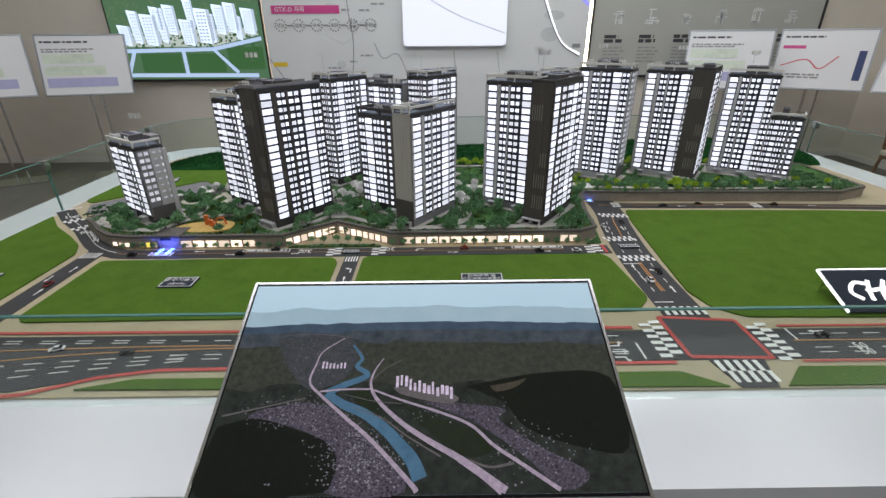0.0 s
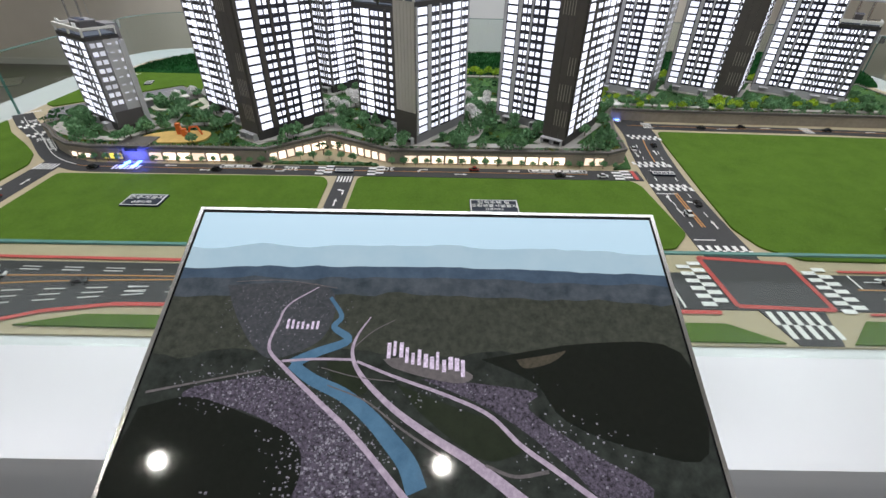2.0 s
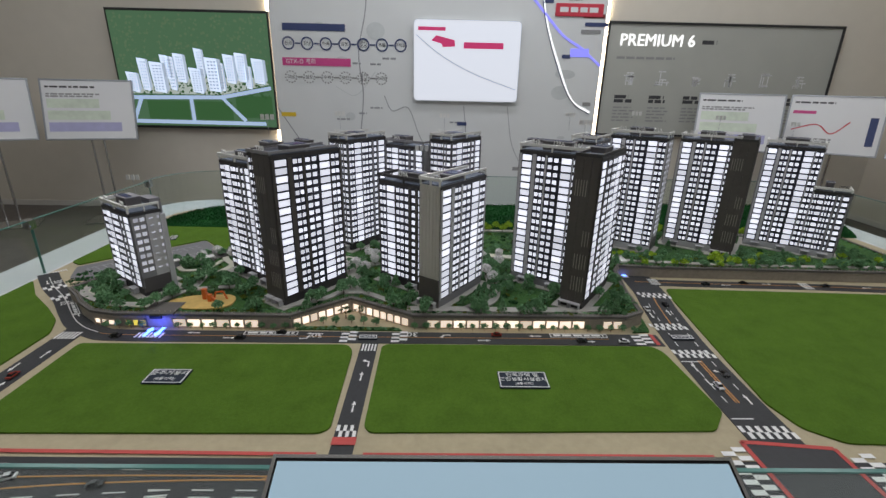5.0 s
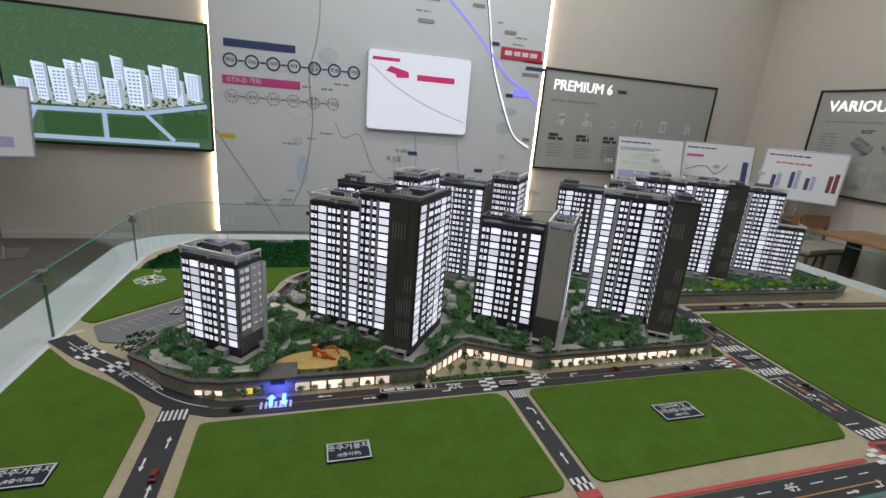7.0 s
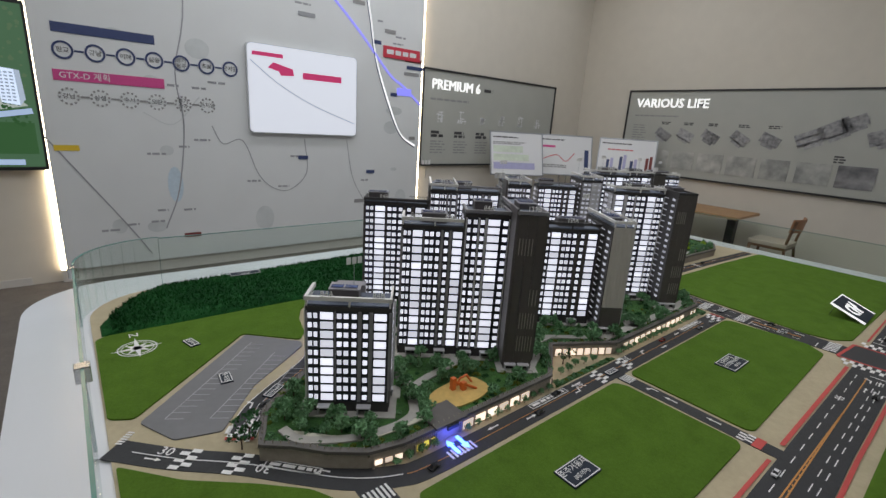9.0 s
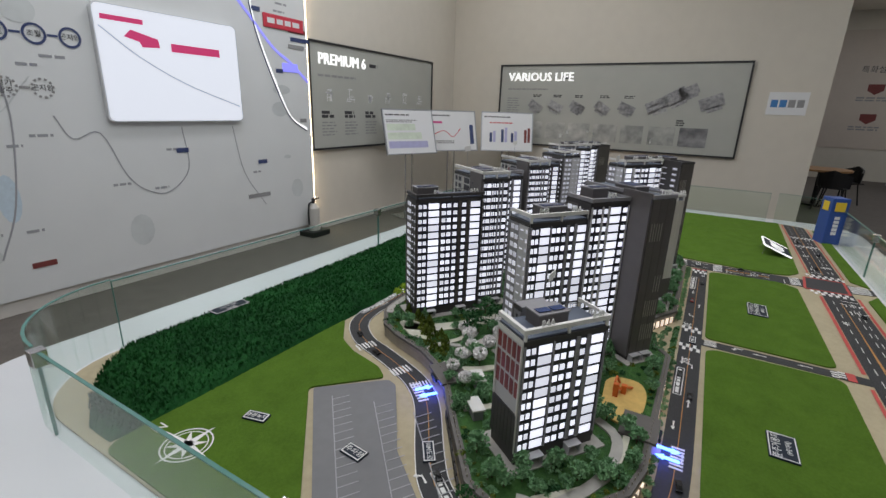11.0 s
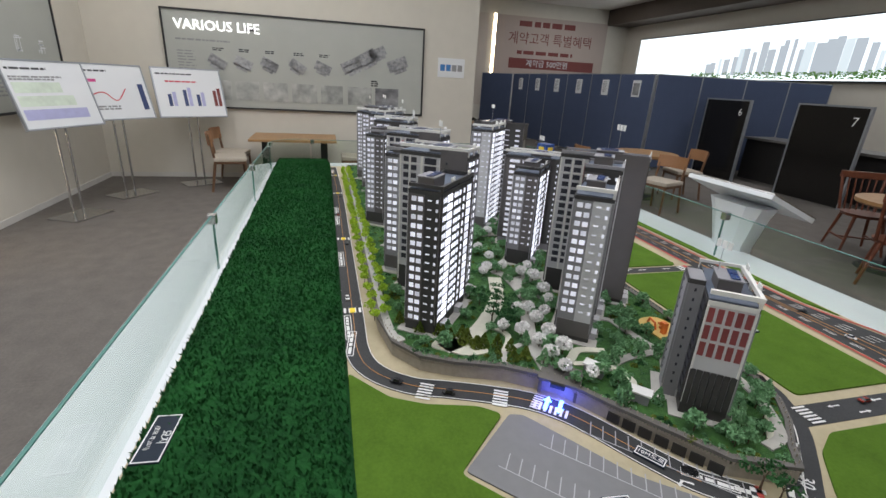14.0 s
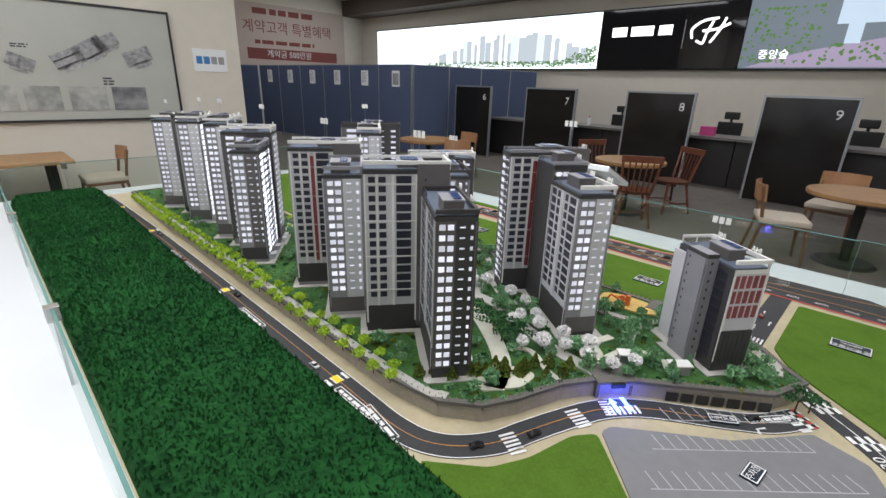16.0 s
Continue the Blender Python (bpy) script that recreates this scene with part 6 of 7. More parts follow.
def crown(tw, c, th, L, dep, z, m="whiteframe", pent=(0.3, 0.7), h=0.03, letters=()):
    """Roof dressing: raised white frame on two sides, plant room, rails, flat slate roof and small letters."""
    f = pose(*c, 0, 0, 0, th)
    part("roof_sheet", B(0.002, L - 0.002, 0.002, dep - 0.002, z + 0.0005, z + 0.004, f), M["roofslate"], tw)
    bm = bmesh.new()
    box(bm, -0.004, L + 0.002, -0.005, 0.005, z + h - 0.012, z + h, f)
    for x in (0, L * 0.5, L - 0.006):
        box(bm, x, x + 0.005, -0.004, 0.004, z, z + h - 0.012, f)
    box(bm, -0.004, 0.006, 0.005, dep, z + h - 0.012, z + h, f)
    part("roof_frame", bm, M[m], tw)
    bm = bmesh.new()
    ph = 0.038 if L > 0.14 else 0.022
    box(bm, L * pent[0], L * pent[1], dep * 0.3, dep * (0.8 if L > 0.14 else 0.6), z + 0.004, z + ph, f)
    pr = part("plant_room", bm, M["tcoffee"], tw)
    part("plant_roof", B(L * pent[0] - 0.003, L * pent[1] + 0.003, dep * 0.3 - 0.003, dep * (0.8 if L > 0.14 else 0.6) + 0.003, z + ph + 0.0005, z + ph + 0.004, f), M["tgrey"], tw)
    for k in (0.04, 0.52):
        part("solar_panel", B(L * (pent[0] + (pent[1] - pent[0]) * k), L * (pent[0] + (pent[1] - pent[0]) * (k + 0.42)), dep * 0.36, dep * 0.56, z + ph + 0.0062, z + ph + 0.0078, f), M["solar"], tw)
        part("panel_foot", B(L * (pent[0] + (pent[1] - pent[0]) * (k + 0.2)) - 0.001, L * (pent[0] + (pent[1] - pent[0]) * (k + 0.2)) + 0.001, dep * 0.38, dep * 0.54, z + ph + 0.0041, z + ph + 0.0061, f), M["tlight"], tw)
    part("roof_beam", B(L - 0.005, L + 0.001, 0.006, dep, z + h - 0.009, z + h, f), M[m], tw)
    for y in (dep * 0.5, dep - 0.004):
        part("beam_post", B(L - 0.004, L, y, y + 0.0035, z, z + h - 0.0092, f), M[m], tw)
    bm = bmesh.new()
    for k in range(9):
        rod(bm, f @ Vector((L * 0.7 + L * 0.28 * k / 8, dep - 0.004, z)), f @ Vector((L * 0.7 + L * 0.28 * k / 8, dep - 0.004, z + 0.016)), 0.0006, 4)
    box(bm, L * 0.7, L * 0.98, dep - 0.005, dep - 0.003, z + 0.016, z + 0.0175, f)
    part("roof_rail", bm, M["ink"], tw)
    for x, txt in letters:
        words("type_letters", txt, 0.024, f @ pose(L * x, -0.002, z + h + 0.008, 90, 0, 0), M["mark"], 0.0012, tw, align="CENTER")


def number_sign(tw, x, y, z):
    bm = rod(bmesh.new(), (x, y, z), (x, y, z + 0.07), 0.0008, 5)
    s = part("sign_rod", bm, M["partframe"], tw)
    bm = bmesh.new()
    for k in range(3):
        box(bm, x - 0.026 + k * 0.019, x - 0.012 + k * 0.019, y - 0.001, y + 0.001, z + 0.066, z + 0.087)
    part("number_bars", bm, M["mark"], s)


def base_rows(tw, c, th, L, dep, m="tdark"):
    f = pose(*c, 0, 0, 0, th)
    part("entrance_base", B(0.006, L - 0.006, 0.006, dep - 0.006, D - 0.002, D + 0.02, f), M[m], tw)
    for k in (0.22, 0.7):
        bm = bmesh.new()
        for x in (L * k - 0.02, L * k + 0.017):
            box(bm, x, x + 0.003, -0.022, 0.002, D + 0.003, D + 0.026, f)
        box(bm, L * k - 0.022, L * k + 0.022, -0.024, 0.002, D + 0.0262, D + 0.0295, f)
        part("entrance_porch", bm, M["tlight"], tw)
    part("entrance_window", B(L * 0.36, L * 0.5, 0.003, 0.0055, D + 0.0045, D + 0.0175, f), M["shop"], tw)


towers = []


def tower(label, spec, sign):
    tw = thing("model_tower", label, "model tower", (0, 0, 0), 0, "apartment towers of the model")
    for c, L, dep, z1, body, sides, top in spec:
        th = top.get("th", TH)
        wing(tw, c, th, L, dep, D + 0.02, z1, body, sides)
        base_rows(tw, c, th, L, dep)
        if "pent" in top:
            crown(tw, c, th, L, dep, z1, top.get("m", "whiteframe"), top["pent"], top.get("h", 0.03), top.get("letters", ()))
    number_sign(tw, *sign)
    towers.append(tw)
    return tw


W1 = ("win", dict(cols=LIT, lines=LL))
W2 = ("win", dict(cols=LIT2, lines=LL2, frame="tgrey"))
WD = ("win", dict(cols=LIT2, lines=LL2, frame="tbrown"))
E1 = ("win", dict(cols=END, frame="tgrey", m="windim", back="tgrey", half="tcoffee", edge=0.004, low=0.04, base="tdark"))
E2 = ("win", dict(cols=END, frame="tcoffee", m="windim", back="tcoffee", half="tdark", edge=0.004))
EL = ("win", dict(cols=END, frame="tgrey", m="windim", back="tgrey", half="tlight", edge=0.004, low=0.04, base="tcoffee"))
RB = ("win", dict(cols=REDS, frame="whiteframe", m="tred", fl=0.05, low=0.11, back="tlight"))
NEF = ("win", dict(cols=CORE, frame="tlight", back="tlight", m="tnavy", low=0.07, base="tdark", lines=[(0.42, 0.52)], slabs=5))
NWB = ("win", dict(cols=[(0.08, 0.22, 0.62), (0.27, 0.42, 0.62), (0.6, 0.9, 0.78)], frame="whiteframe", back="tlight", m="tnavy", low=0.065, span=0.62, lines=[(0.23, 0.26), (0.52, 0.57)], slabs=4, base="tdark"))
NWR = ("win", dict(cols=[(0.08, 0.22, 0.62), (0.27, 0.42, 0.62), (0.6, 0.9, 0.78)], frame="whiteframe", back="tlight", m="tnavy", low=0.065, span=0.62, lines=[(0.23, 0.26), (0.43, 0.46), (0.56, 0.59)], slabs=4, red=True, base="tdark"))
SLITS = ((0.1, 0.35, 0.95), (0.26, 0.35, 0.95), (0.42, 0.6, 0.95), (0.75, 0.05, 0.6))
RIB = ("rib", dict(m="tbrown", n=3, slits=SLITS))
RIBL = ("rib", dict(m="tpale", n=6, base="tbrown"))
M["tpale"] = mat("tower_pale_beige", (0.5, 0.47, 0.42), 0.6, var=0.05, scale=20)

tower("low model apartment tower with lit windows and red panels", [
    ((-1.335, 0.625), 0.25, 0.115, 1.14, "tdark", {"sw": W2, "nw": RB, "se": EL, "ne": ("win", dict(cols=CORE, frame="tdark", back="tdark", m="tnavy"))}, dict(pent=(0.25, 0.6), letters=((0.25, "84A"), (0.85, "84B")))),
    ((-1.21, 0.68), 0.09, 0.04, 1.165, "tgrey", {"nw": ("win", dict(cols=[(0.4, 0.6, 0.3)], frame="tgrey", back="tgrey", m="tnavy", edge=0.003)), "ne": ("win", dict(cols=[(0.15, 0.22, 0.3)], frame="tgrey", back="tgrey", m="tnavy", edge=0.003))}, {}),
    ((-1.118, 0.6), 0.07, 0.02, 1.12, "tlight", {}, {})], (-1.18, 0.62, 1.18))
tower("tall dark model apartment tower with lit windows", [
    ((-0.895, 0.785), 0.235, 0.12, 1.31, "tdark", {"sw": W2, "nw": EL, "ne": NEF}, dict(pent=(0.3, 0.7), letters=((0.2, "84B"), (0.75, "84A")))),
    ((-0.712, 0.642), 0.165, 0.13, 1.365, "tdark", {"sw": ("win", dict(cols=[(0.04, 0.12), (0.17, 0.27), (0.33, 0.43), (0.5, 0.78), (0.84, 0.96)], lines=[(0.28, 0.32), (0.44, 0.49)], frame="tlight")), "nw": E2}, dict(pent=(0.2, 0.6), m="tgrey", h=0.015, letters=((0.5, "84A"),))),
    ((-0.622, 0.468), 0.105, 0.33, 1.385, "tdark", {"sw": RIB, "se": ("win", dict(cols=LIT, lines=LL, frame="tbrown")), "nw": NWR, "ne": E2}, dict(pent=(0.2, 0.8), m="tgrey", h=0.015, letters=((0.5, "139B"),)))], (-0.6, 0.6, 1.43))
tower("model apartment tower with a pale ribbed end wall", [
    ((-0.185, 0.7), 0.27, 0.12, 1.25, "tdark", {"sw": ("win", dict(cols=LIT2, lines=LL2, frame="tbrown")), "nw": E1, "ne": NEF}, dict(pent=(0.3, 0.75), m="tdark", letters=((0.5, "139A"),))),
    ((0.0, 0.458), 0.095, 0.33, 1.285, "tgrey", {"sw": RIBL, "se": W1, "nw": E2, "ne": EL}, dict(pent=(0.2, 0.8), letters=((0.8, "84A"),)))], (0.0, 0.62, 1.32))
tower("tall model apartment tower with a dark ribbed end wall", [
    ((0.42, 0.73), 0.28, 0.12, 1.385, "tgrey", {"sw": W1, "nw": EL, "ne": NEF}, dict(pent=(0.3, 0.75), letters=((0.25, "84B"), (0.6, "139A"), (0.9, "84A")))),
    ((0.583, 0.462), 0.093, 0.33, 1.4, "tdark", {"sw": RIB, "se": ("win", dict(cols=LIT, lines=LL, frame="tbrown")), "nw": E2, "ne": E1}, dict(pent=(0.2, 0.8), m="tdark", h=0.012))], (0.66, 0.65, 1.43))
tower("dark model apartment tower above the blossom garden", [
    ((-0.755, 1.31), 0.3, 0.115, 1.3, "tdark", {"sw": WD, "nw": E2, "ne": NEF}, dict(pent=(0.05, 0.35), m="tdark", h=0.02, letters=((0.3, "84B"), (0.85, "84A")))),
    ((-0.49, 1.15), 0.13, 0.28, 1.37, "tdark", {"sw": W2, "se": W2, "nw": NWB, "ne": E1}, dict(pent=(0.2, 0.8), letters=((0.5, "84A"),)))], (-0.45, 1.25, 1.41))
tower("pale grey model apartment tower beside the tree-lined street", [
    ((-0.215, 1.305), 0.26, 0.13, 1.33, "tlight", {"sw": W2, "nw": EL, "ne": NEF}, dict(pent=(0.05, 0.4), m="tgrey", letters=((0.3, "84A"),))),
    ((0.03, 1.135), 0.13, 0.28, 1.38, "tgrey", {"sw": W2, "se": W2, "nw": NWR, "ne": E1}, dict(pent=(0.2, 0.8), letters=((0.5, "84A"),)))], (0.1, 1.25, 1.41))
tower("grey model apartment tower with lit windows", [
    ((0.54, 1.335), 0.26, 0.12, 1.325, "tgrey", {"sw": WD, "nw": E1, "ne": NEF}, dict(pent=(0.05, 0.4), m="tgrey")),
    ((0.76, 1.16), 0.13, 0.24, 1.38, "tgrey", {"sw": EL, "se": W2, "nw": E2, "ne": E1}, dict(pent=(0.2, 0.8), letters=((0.5, "84A"),)))], (0.75, 1.2, 1.43))
tower("pale model apartment tower with lit windows", [
    ((1.005, 1.275), 0.29, 0.12, 1.405, "tlight", {"sw": W1, "nw": EL, "se": EL, "ne": NEF}, dict(pent=(0.3, 0.7), letters=((0.2, "84B"), (0.5, "139A"), (0.8, "84A"))))], (1.12, 1.26, 1.44))
tower("grey model apartment tower with a dark ribbed side wing", [
    ((1.4, 1.29), 0.28, 0.12, 1.39, "tlight", {"sw": W1, "nw": EL, "ne": NEF}, dict(pent=(0.3, 0.7), letters=((0.2, "84B"), (0.5, "139A"), (0.8, "84A")))),
    ((1.585, 1.115), 0.1, 0.27, 1.4, "tdark", {"sw": RIB, "se": WD, "nw": E2, "ne": EL}, dict(pent=(0.2, 0.8), m="tdark", h=0.012))], (1.55, 1.22, 1.43))
tower("pale model apartment tower with a lower stepped wing", [
    ((1.885, 1.295), 0.26, 0.12, 1.365, "tlight", {"sw": W1, "nw": EL, "ne": NEF}, dict(pent=(0.3, 0.7), letters=((0.2, "84A"), (0.8, "84A")))),
    ((2.09, 1.14), 0.16, 0.12, 1.15, "tlight", {"sw": W2, "se": EL}, dict(pent=(0.3, 0.5), h=0.02))], (2.0, 1.28, 1.4))
# ---- furniture ----


def chair(x, y, yaw, style="modern"):
    if style == "modern":
        c = thing("chair", "walnut framed chair with a beige upholstered seat", "chair", (x, y, 0), yaw, "chairs round the tables")
        part("seat", B(-0.23, 0.23, -0.22, 0.22, 0.42, 0.475, bevel=0.02), M["cushion"], c)
        part("seat_frame", B(-0.22, 0.22, -0.21, 0.21, 0.385, 0.42, bevel=0.005), M["walnut"], c)
        bm = bmesh.new()
        n = 8
        vs = []
        for i in range(n + 1):
            a = radians(-32 + 64 * i / n)
            for dy, z in ((0, 0.63), (0.02, 0.8), (0.035, 0.8), (0.015, 0.63)):
                vs.append(bm.verts.new((0.42 * math.sin(a), 0.21 + (1 - math.cos(a)) * -0.42 + 0.05 + dy, z)))
        for i in range(n):
            for k in range(4):
                bm.faces.new((vs[i * 4 + k], vs[i * 4 + (k + 1) % 4], vs[i * 4 + 4 + (k + 1) % 4], vs[i * 4 + 4 + k]))
        bm.faces.new(vs[:4])
        bm.faces.new(vs[-4:])
        part("backrest", bm, M["tan"], c, "tan curved backrest")
        for sx in (-1, 1):
            part("leg", rod(bmesh.new(), (sx * 0.2, -0.19, 0.42), (sx * 0.22, -0.22, 0), 0.019, 8, 0.013), M["walnut"], c)
            part("leg", tube(bmesh.new(), [(sx * 0.22, 0.26, 0), (sx * 0.205, 0.19, 0.42), (sx * 0.2, 0.22, 0.62), (sx * 0.2, 0.25, 0.78)], 0.017), M["walnut"], c)
    else:
        c = thing("chair", "dark red-brown wooden spindle back chair", "chair", (x, y, 0), yaw, "chairs round the tables")
        part("seat", cyl(bmesh.new(), 0, 0, 0.42, 0.455, 0.2, 0.22, 20), M["redwood"], c)
        for sx in (-1, 1):
            for sy in (-1, 1):
                part("leg", rod(bmesh.new(), (sx * 0.14, sy * 0.14, 0.43), (sx * 0.21, sy * 0.21, 0), 0.02, 8, 0.014), M["redwood"], c)
            part("back_post", rod(bmesh.new(), (sx * 0.18, 0.15, 0.45), (sx * 0.22, 0.24, 0.86), 0.016), M["redwood"], c)
            part("stretcher", rod(bmesh.new(), (sx * 0.185, -0.185, 0.15), (sx * 0.185, 0.185, 0.15), 0.011), M["redwood"], c)
        for k in range(5):
            s = -0.12 + 0.06 * k
            part("spindle", rod(bmesh.new(), (s, 0.17, 0.45), (s * 1.15, 0.245, 0.83), 0.009), M["redwood"], c)
        part("top_rail", B(-0.24, 0.24, 0.225, 0.258, 0.82, 0.9, bevel=0.008), M["redwood"], c)
        part("stretcher", rod(bmesh.new(), (-0.185, 0, 0.15), (0.185, 0, 0.15), 0.011), M["redwood"], c)
    return c


def round_table(x, y, r):
    t = thing("round_table", "round oak cafe table on a black column", "table", (x, y, 0), 0, "round tables")
    part("tabletop", cyl(bmesh.new(), 0, 0, 0.7, 0.735, r, seg=40), M["oak"], t)
    part("edge_band", cyl(bmesh.new(), 0, 0, 0.685, 0.699, r * 0.97, seg=40), M["walnut"], t)
    part("column", cyl(bmesh.new(), 0, 0, 0.03, 0.69, 0.045, seg=16), M["black"], t)
    part("foot", cyl(bmesh.new(), 0, 0, 0.0, 0.03, 0.28, 0.24, 28), M["black"], t)


round_table(1.1, -4.1, 0.46)
round_table(-1.38, -3.92, 0.48)
round_table(4.4, -3.4, 0.5)
chair(0.7, -4.66, 145, "spindle")
chair(0.78, -3.58, 33, "spindle")
chair(1.72, -4.45, 240, "spindle")
chair(-0.82, -3.45, -72)
chair(-1.12, -4.62, 175)
chair(-2.1, -3.7, 70)
chair(3.5, -3.05, 200)
chair(4.35, -4.15, 172)
chair(4.62, -2.6, 0)
# oak table and chairs against the east wall
rt = thing("dining_table", "pale oak rectangular meeting table with dark legs", "table", (5.2, 2.1, 0), 0)
part("tabletop", B(-0.42, 0.42, -0.6, 0.6, 0.71, 0.745, bevel=0.006), M["oak"], rt)
for sy in (-1, 1):
    part("leg", B(-0.06, 0.06, sy * 0.42 - 0.05, sy * 0.42 + 0.05, 0.03, 0.709), M["black"], rt)
    part("foot", B(-0.3, 0.3, sy * 0.42 - 0.05, sy * 0.42 + 0.05, 0.0, 0.03), M["black"], rt)
chair(5.05, 3.0, 10)
chair(5.55, 3.05, -5)
chair(5.3, 1.2, 180)
# tables seen past the east wall
ft = thing("round_table", "oak table beyond the wall corner", "table", (9.6, -1.6, 0), 0, "round tables")
part("tabletop", cyl(bmesh.new(), 0, 0, 0.7, 0.735, 0.5, seg=36), M["oak"], ft)
part("column", cyl(bmesh.new(), 0, 0, 0.03, 0.7, 0.045, seg=14), M["black"], ft)
part("foot", cyl(bmesh.new(), 0, 0, 0, 0.03, 0.28, 0.24, 24), M["black"], ft)


def shell_chair(x, y, yaw):
    c = thing("chair", "black plastic shell chair with thin legs", "chair", (x, y, 0), yaw, "black chairs")
    part("seat", B(-0.23, 0.23, -0.22, 0.22, 0.43, 0.46, bevel=0.012), M["blackplastic"], c)
    bm = bmesh.new()
    vs = []
    for i in range(9):
        a = radians(-70 + 140 * i / 8)
        for r, z in ((0.24, 0.45), (0.27, 0.45), (0.29, 0.78 - abs(i - 4) * 0.03), (0.26, 0.78 - abs(i - 4) * 0.03)):
            vs.append(bm.verts.new((r * math.sin(a), r * math.cos(a) - 0.02, z)))
    for i in range(8):
        for k in range(4):
            bm.faces.new((vs[i * 4 + k], vs[i * 4 + (k + 1) % 4], vs[i * 4 + 4 + (k + 1) % 4], vs[i * 4 + 4 + k]))
    bm.faces.new(vs[:4])
    bm.faces.new(vs[-4:])
    part("backrest", bm, M["blackplastic"], c)
    for sx in (-1, 1):
        for sy in (-1, 1):
            part("leg", rod(bmesh.new(), (sx * 0.16, sy * 0.15, 0.44), (sx * 0.22, sy * 0.21, 0), 0.013), M["black"], c)


shell_chair(9.0, -1.75, 70)
shell_chair(10.1, -2.1, 220)
shell_chair(9.6, -0.95, 0)
# service counters with dark dividers
for x0, x1 in ((-1.9, 0.6), (0.62, 3.1), (3.12, 6.2)):
    c = thing("service_counter", "dark laminate service counter with a grey top", "counter", (0, 0, 0), 0, "service counters")
    part("front_panel", B(x0, x1, -7.35, -7.3, 0.0, 0.84), M["counter"], c)
    part("worktop", B(x0 - 0.005, x1 + 0.005, -8.0, -7.2, 0.84, 0.885), M["countertop"], c)
    part("back_panel", B(x0, x1, -7.98, -7.94, 0.0, 0.84), M["counter"], c)


def divider(x0, x1, y, no):
    d = thing("counter_divider", "tall dark divider panel with a white number", "divider", (0, y, 0), 0, "counter dividers")
    part("panel", B(x0, x1, -0.02, 0.02, 0.02, 1.6), M["darkglass"], d)
    for x in (x0 - 0.03, x1):
        part("post", B(x, x + 0.03, -0.03, 0.03, 0, 1.63), M["partframe"], d)
    part("top_rail", B(x0, x1, -0.025, 0.025, 1.601, 1.63), M["partframe"], d)
    words("number", no, 0.2, pose(x0 + 0.17, 0.0215, 1.38, 90, 0, 180), M["mark"], 0.001, d, align="CENTER")


divider(-0.93, 0.17, -6.55, "9")
divider(1.2, 2.34, -6.55, "8")
divider(3.44, 4.6, -6.55, "7")
divider(5.64, 6.72, -6.55, "6")


def office_chair(x, y):
    c = thing("office_chair", "black mesh office chair behind the counter", "office chair", (x, y, 0), 0, "office chairs")
    part("seat", B(-0.24, 0.24, -0.24, 0.24, 0.45, 0.53, bevel=0.03), M["blackplastic"], c)
    part("backrest", B(-0.23, 0.23, -0.27, -0.22, 0.58, 1.08, bevel=0.02), M["blackplastic"], c)
    part("headrest", B(-0.14, 0.14, -0.29, -0.22, 1.13, 1.28, bevel=0.03), M["blackplastic"], c)
    part("back_stem", rod(bmesh.new(), (0, -0.26, 0.45), (0, -0.26, 1.15), 0.025), M["black"], c)
    part("column", cyl(bmesh.new(), 0, 0, 0.08, 0.46, 0.03), M["steel"], c)
    for k in range(5):
        a = radians(72 * k)
        part("base_spoke", rod(bmesh.new(), (0, 0, 0.1), (0.28 * math.cos(a), 0.28 * math.sin(a), 0.03), 0.025), M["black"], c)


office_chair(3.45, -8.6)
office_chair(1.13, -8.6)
office_chair(-1.0, -8.6)
bk = thing("pink_box", "pink box on the service counter", "box", (1.15, -7.5, 0.886))
part("carton", B(-0.12, 0.12, -0.08, 0.08, 0, 0.16, bevel=0.008), M["magenta"], bk)
for x, y in ((4.9, -7.5), (3.6, -7.55), (-0.1, -7.45)):
    b = thing("bottle", "white plastic bottle on the counter", "bottle", (x, y, 0.886), 0, "counter bottles")
    part("bottle_body", cyl(bmesh.new(), 0, 0, 0, 0.15, 0.035), M["paper"], b)
    part("cap", cyl(bmesh.new(), 0, 0, 0.15, 0.19, 0.015), M["magenta"], b)

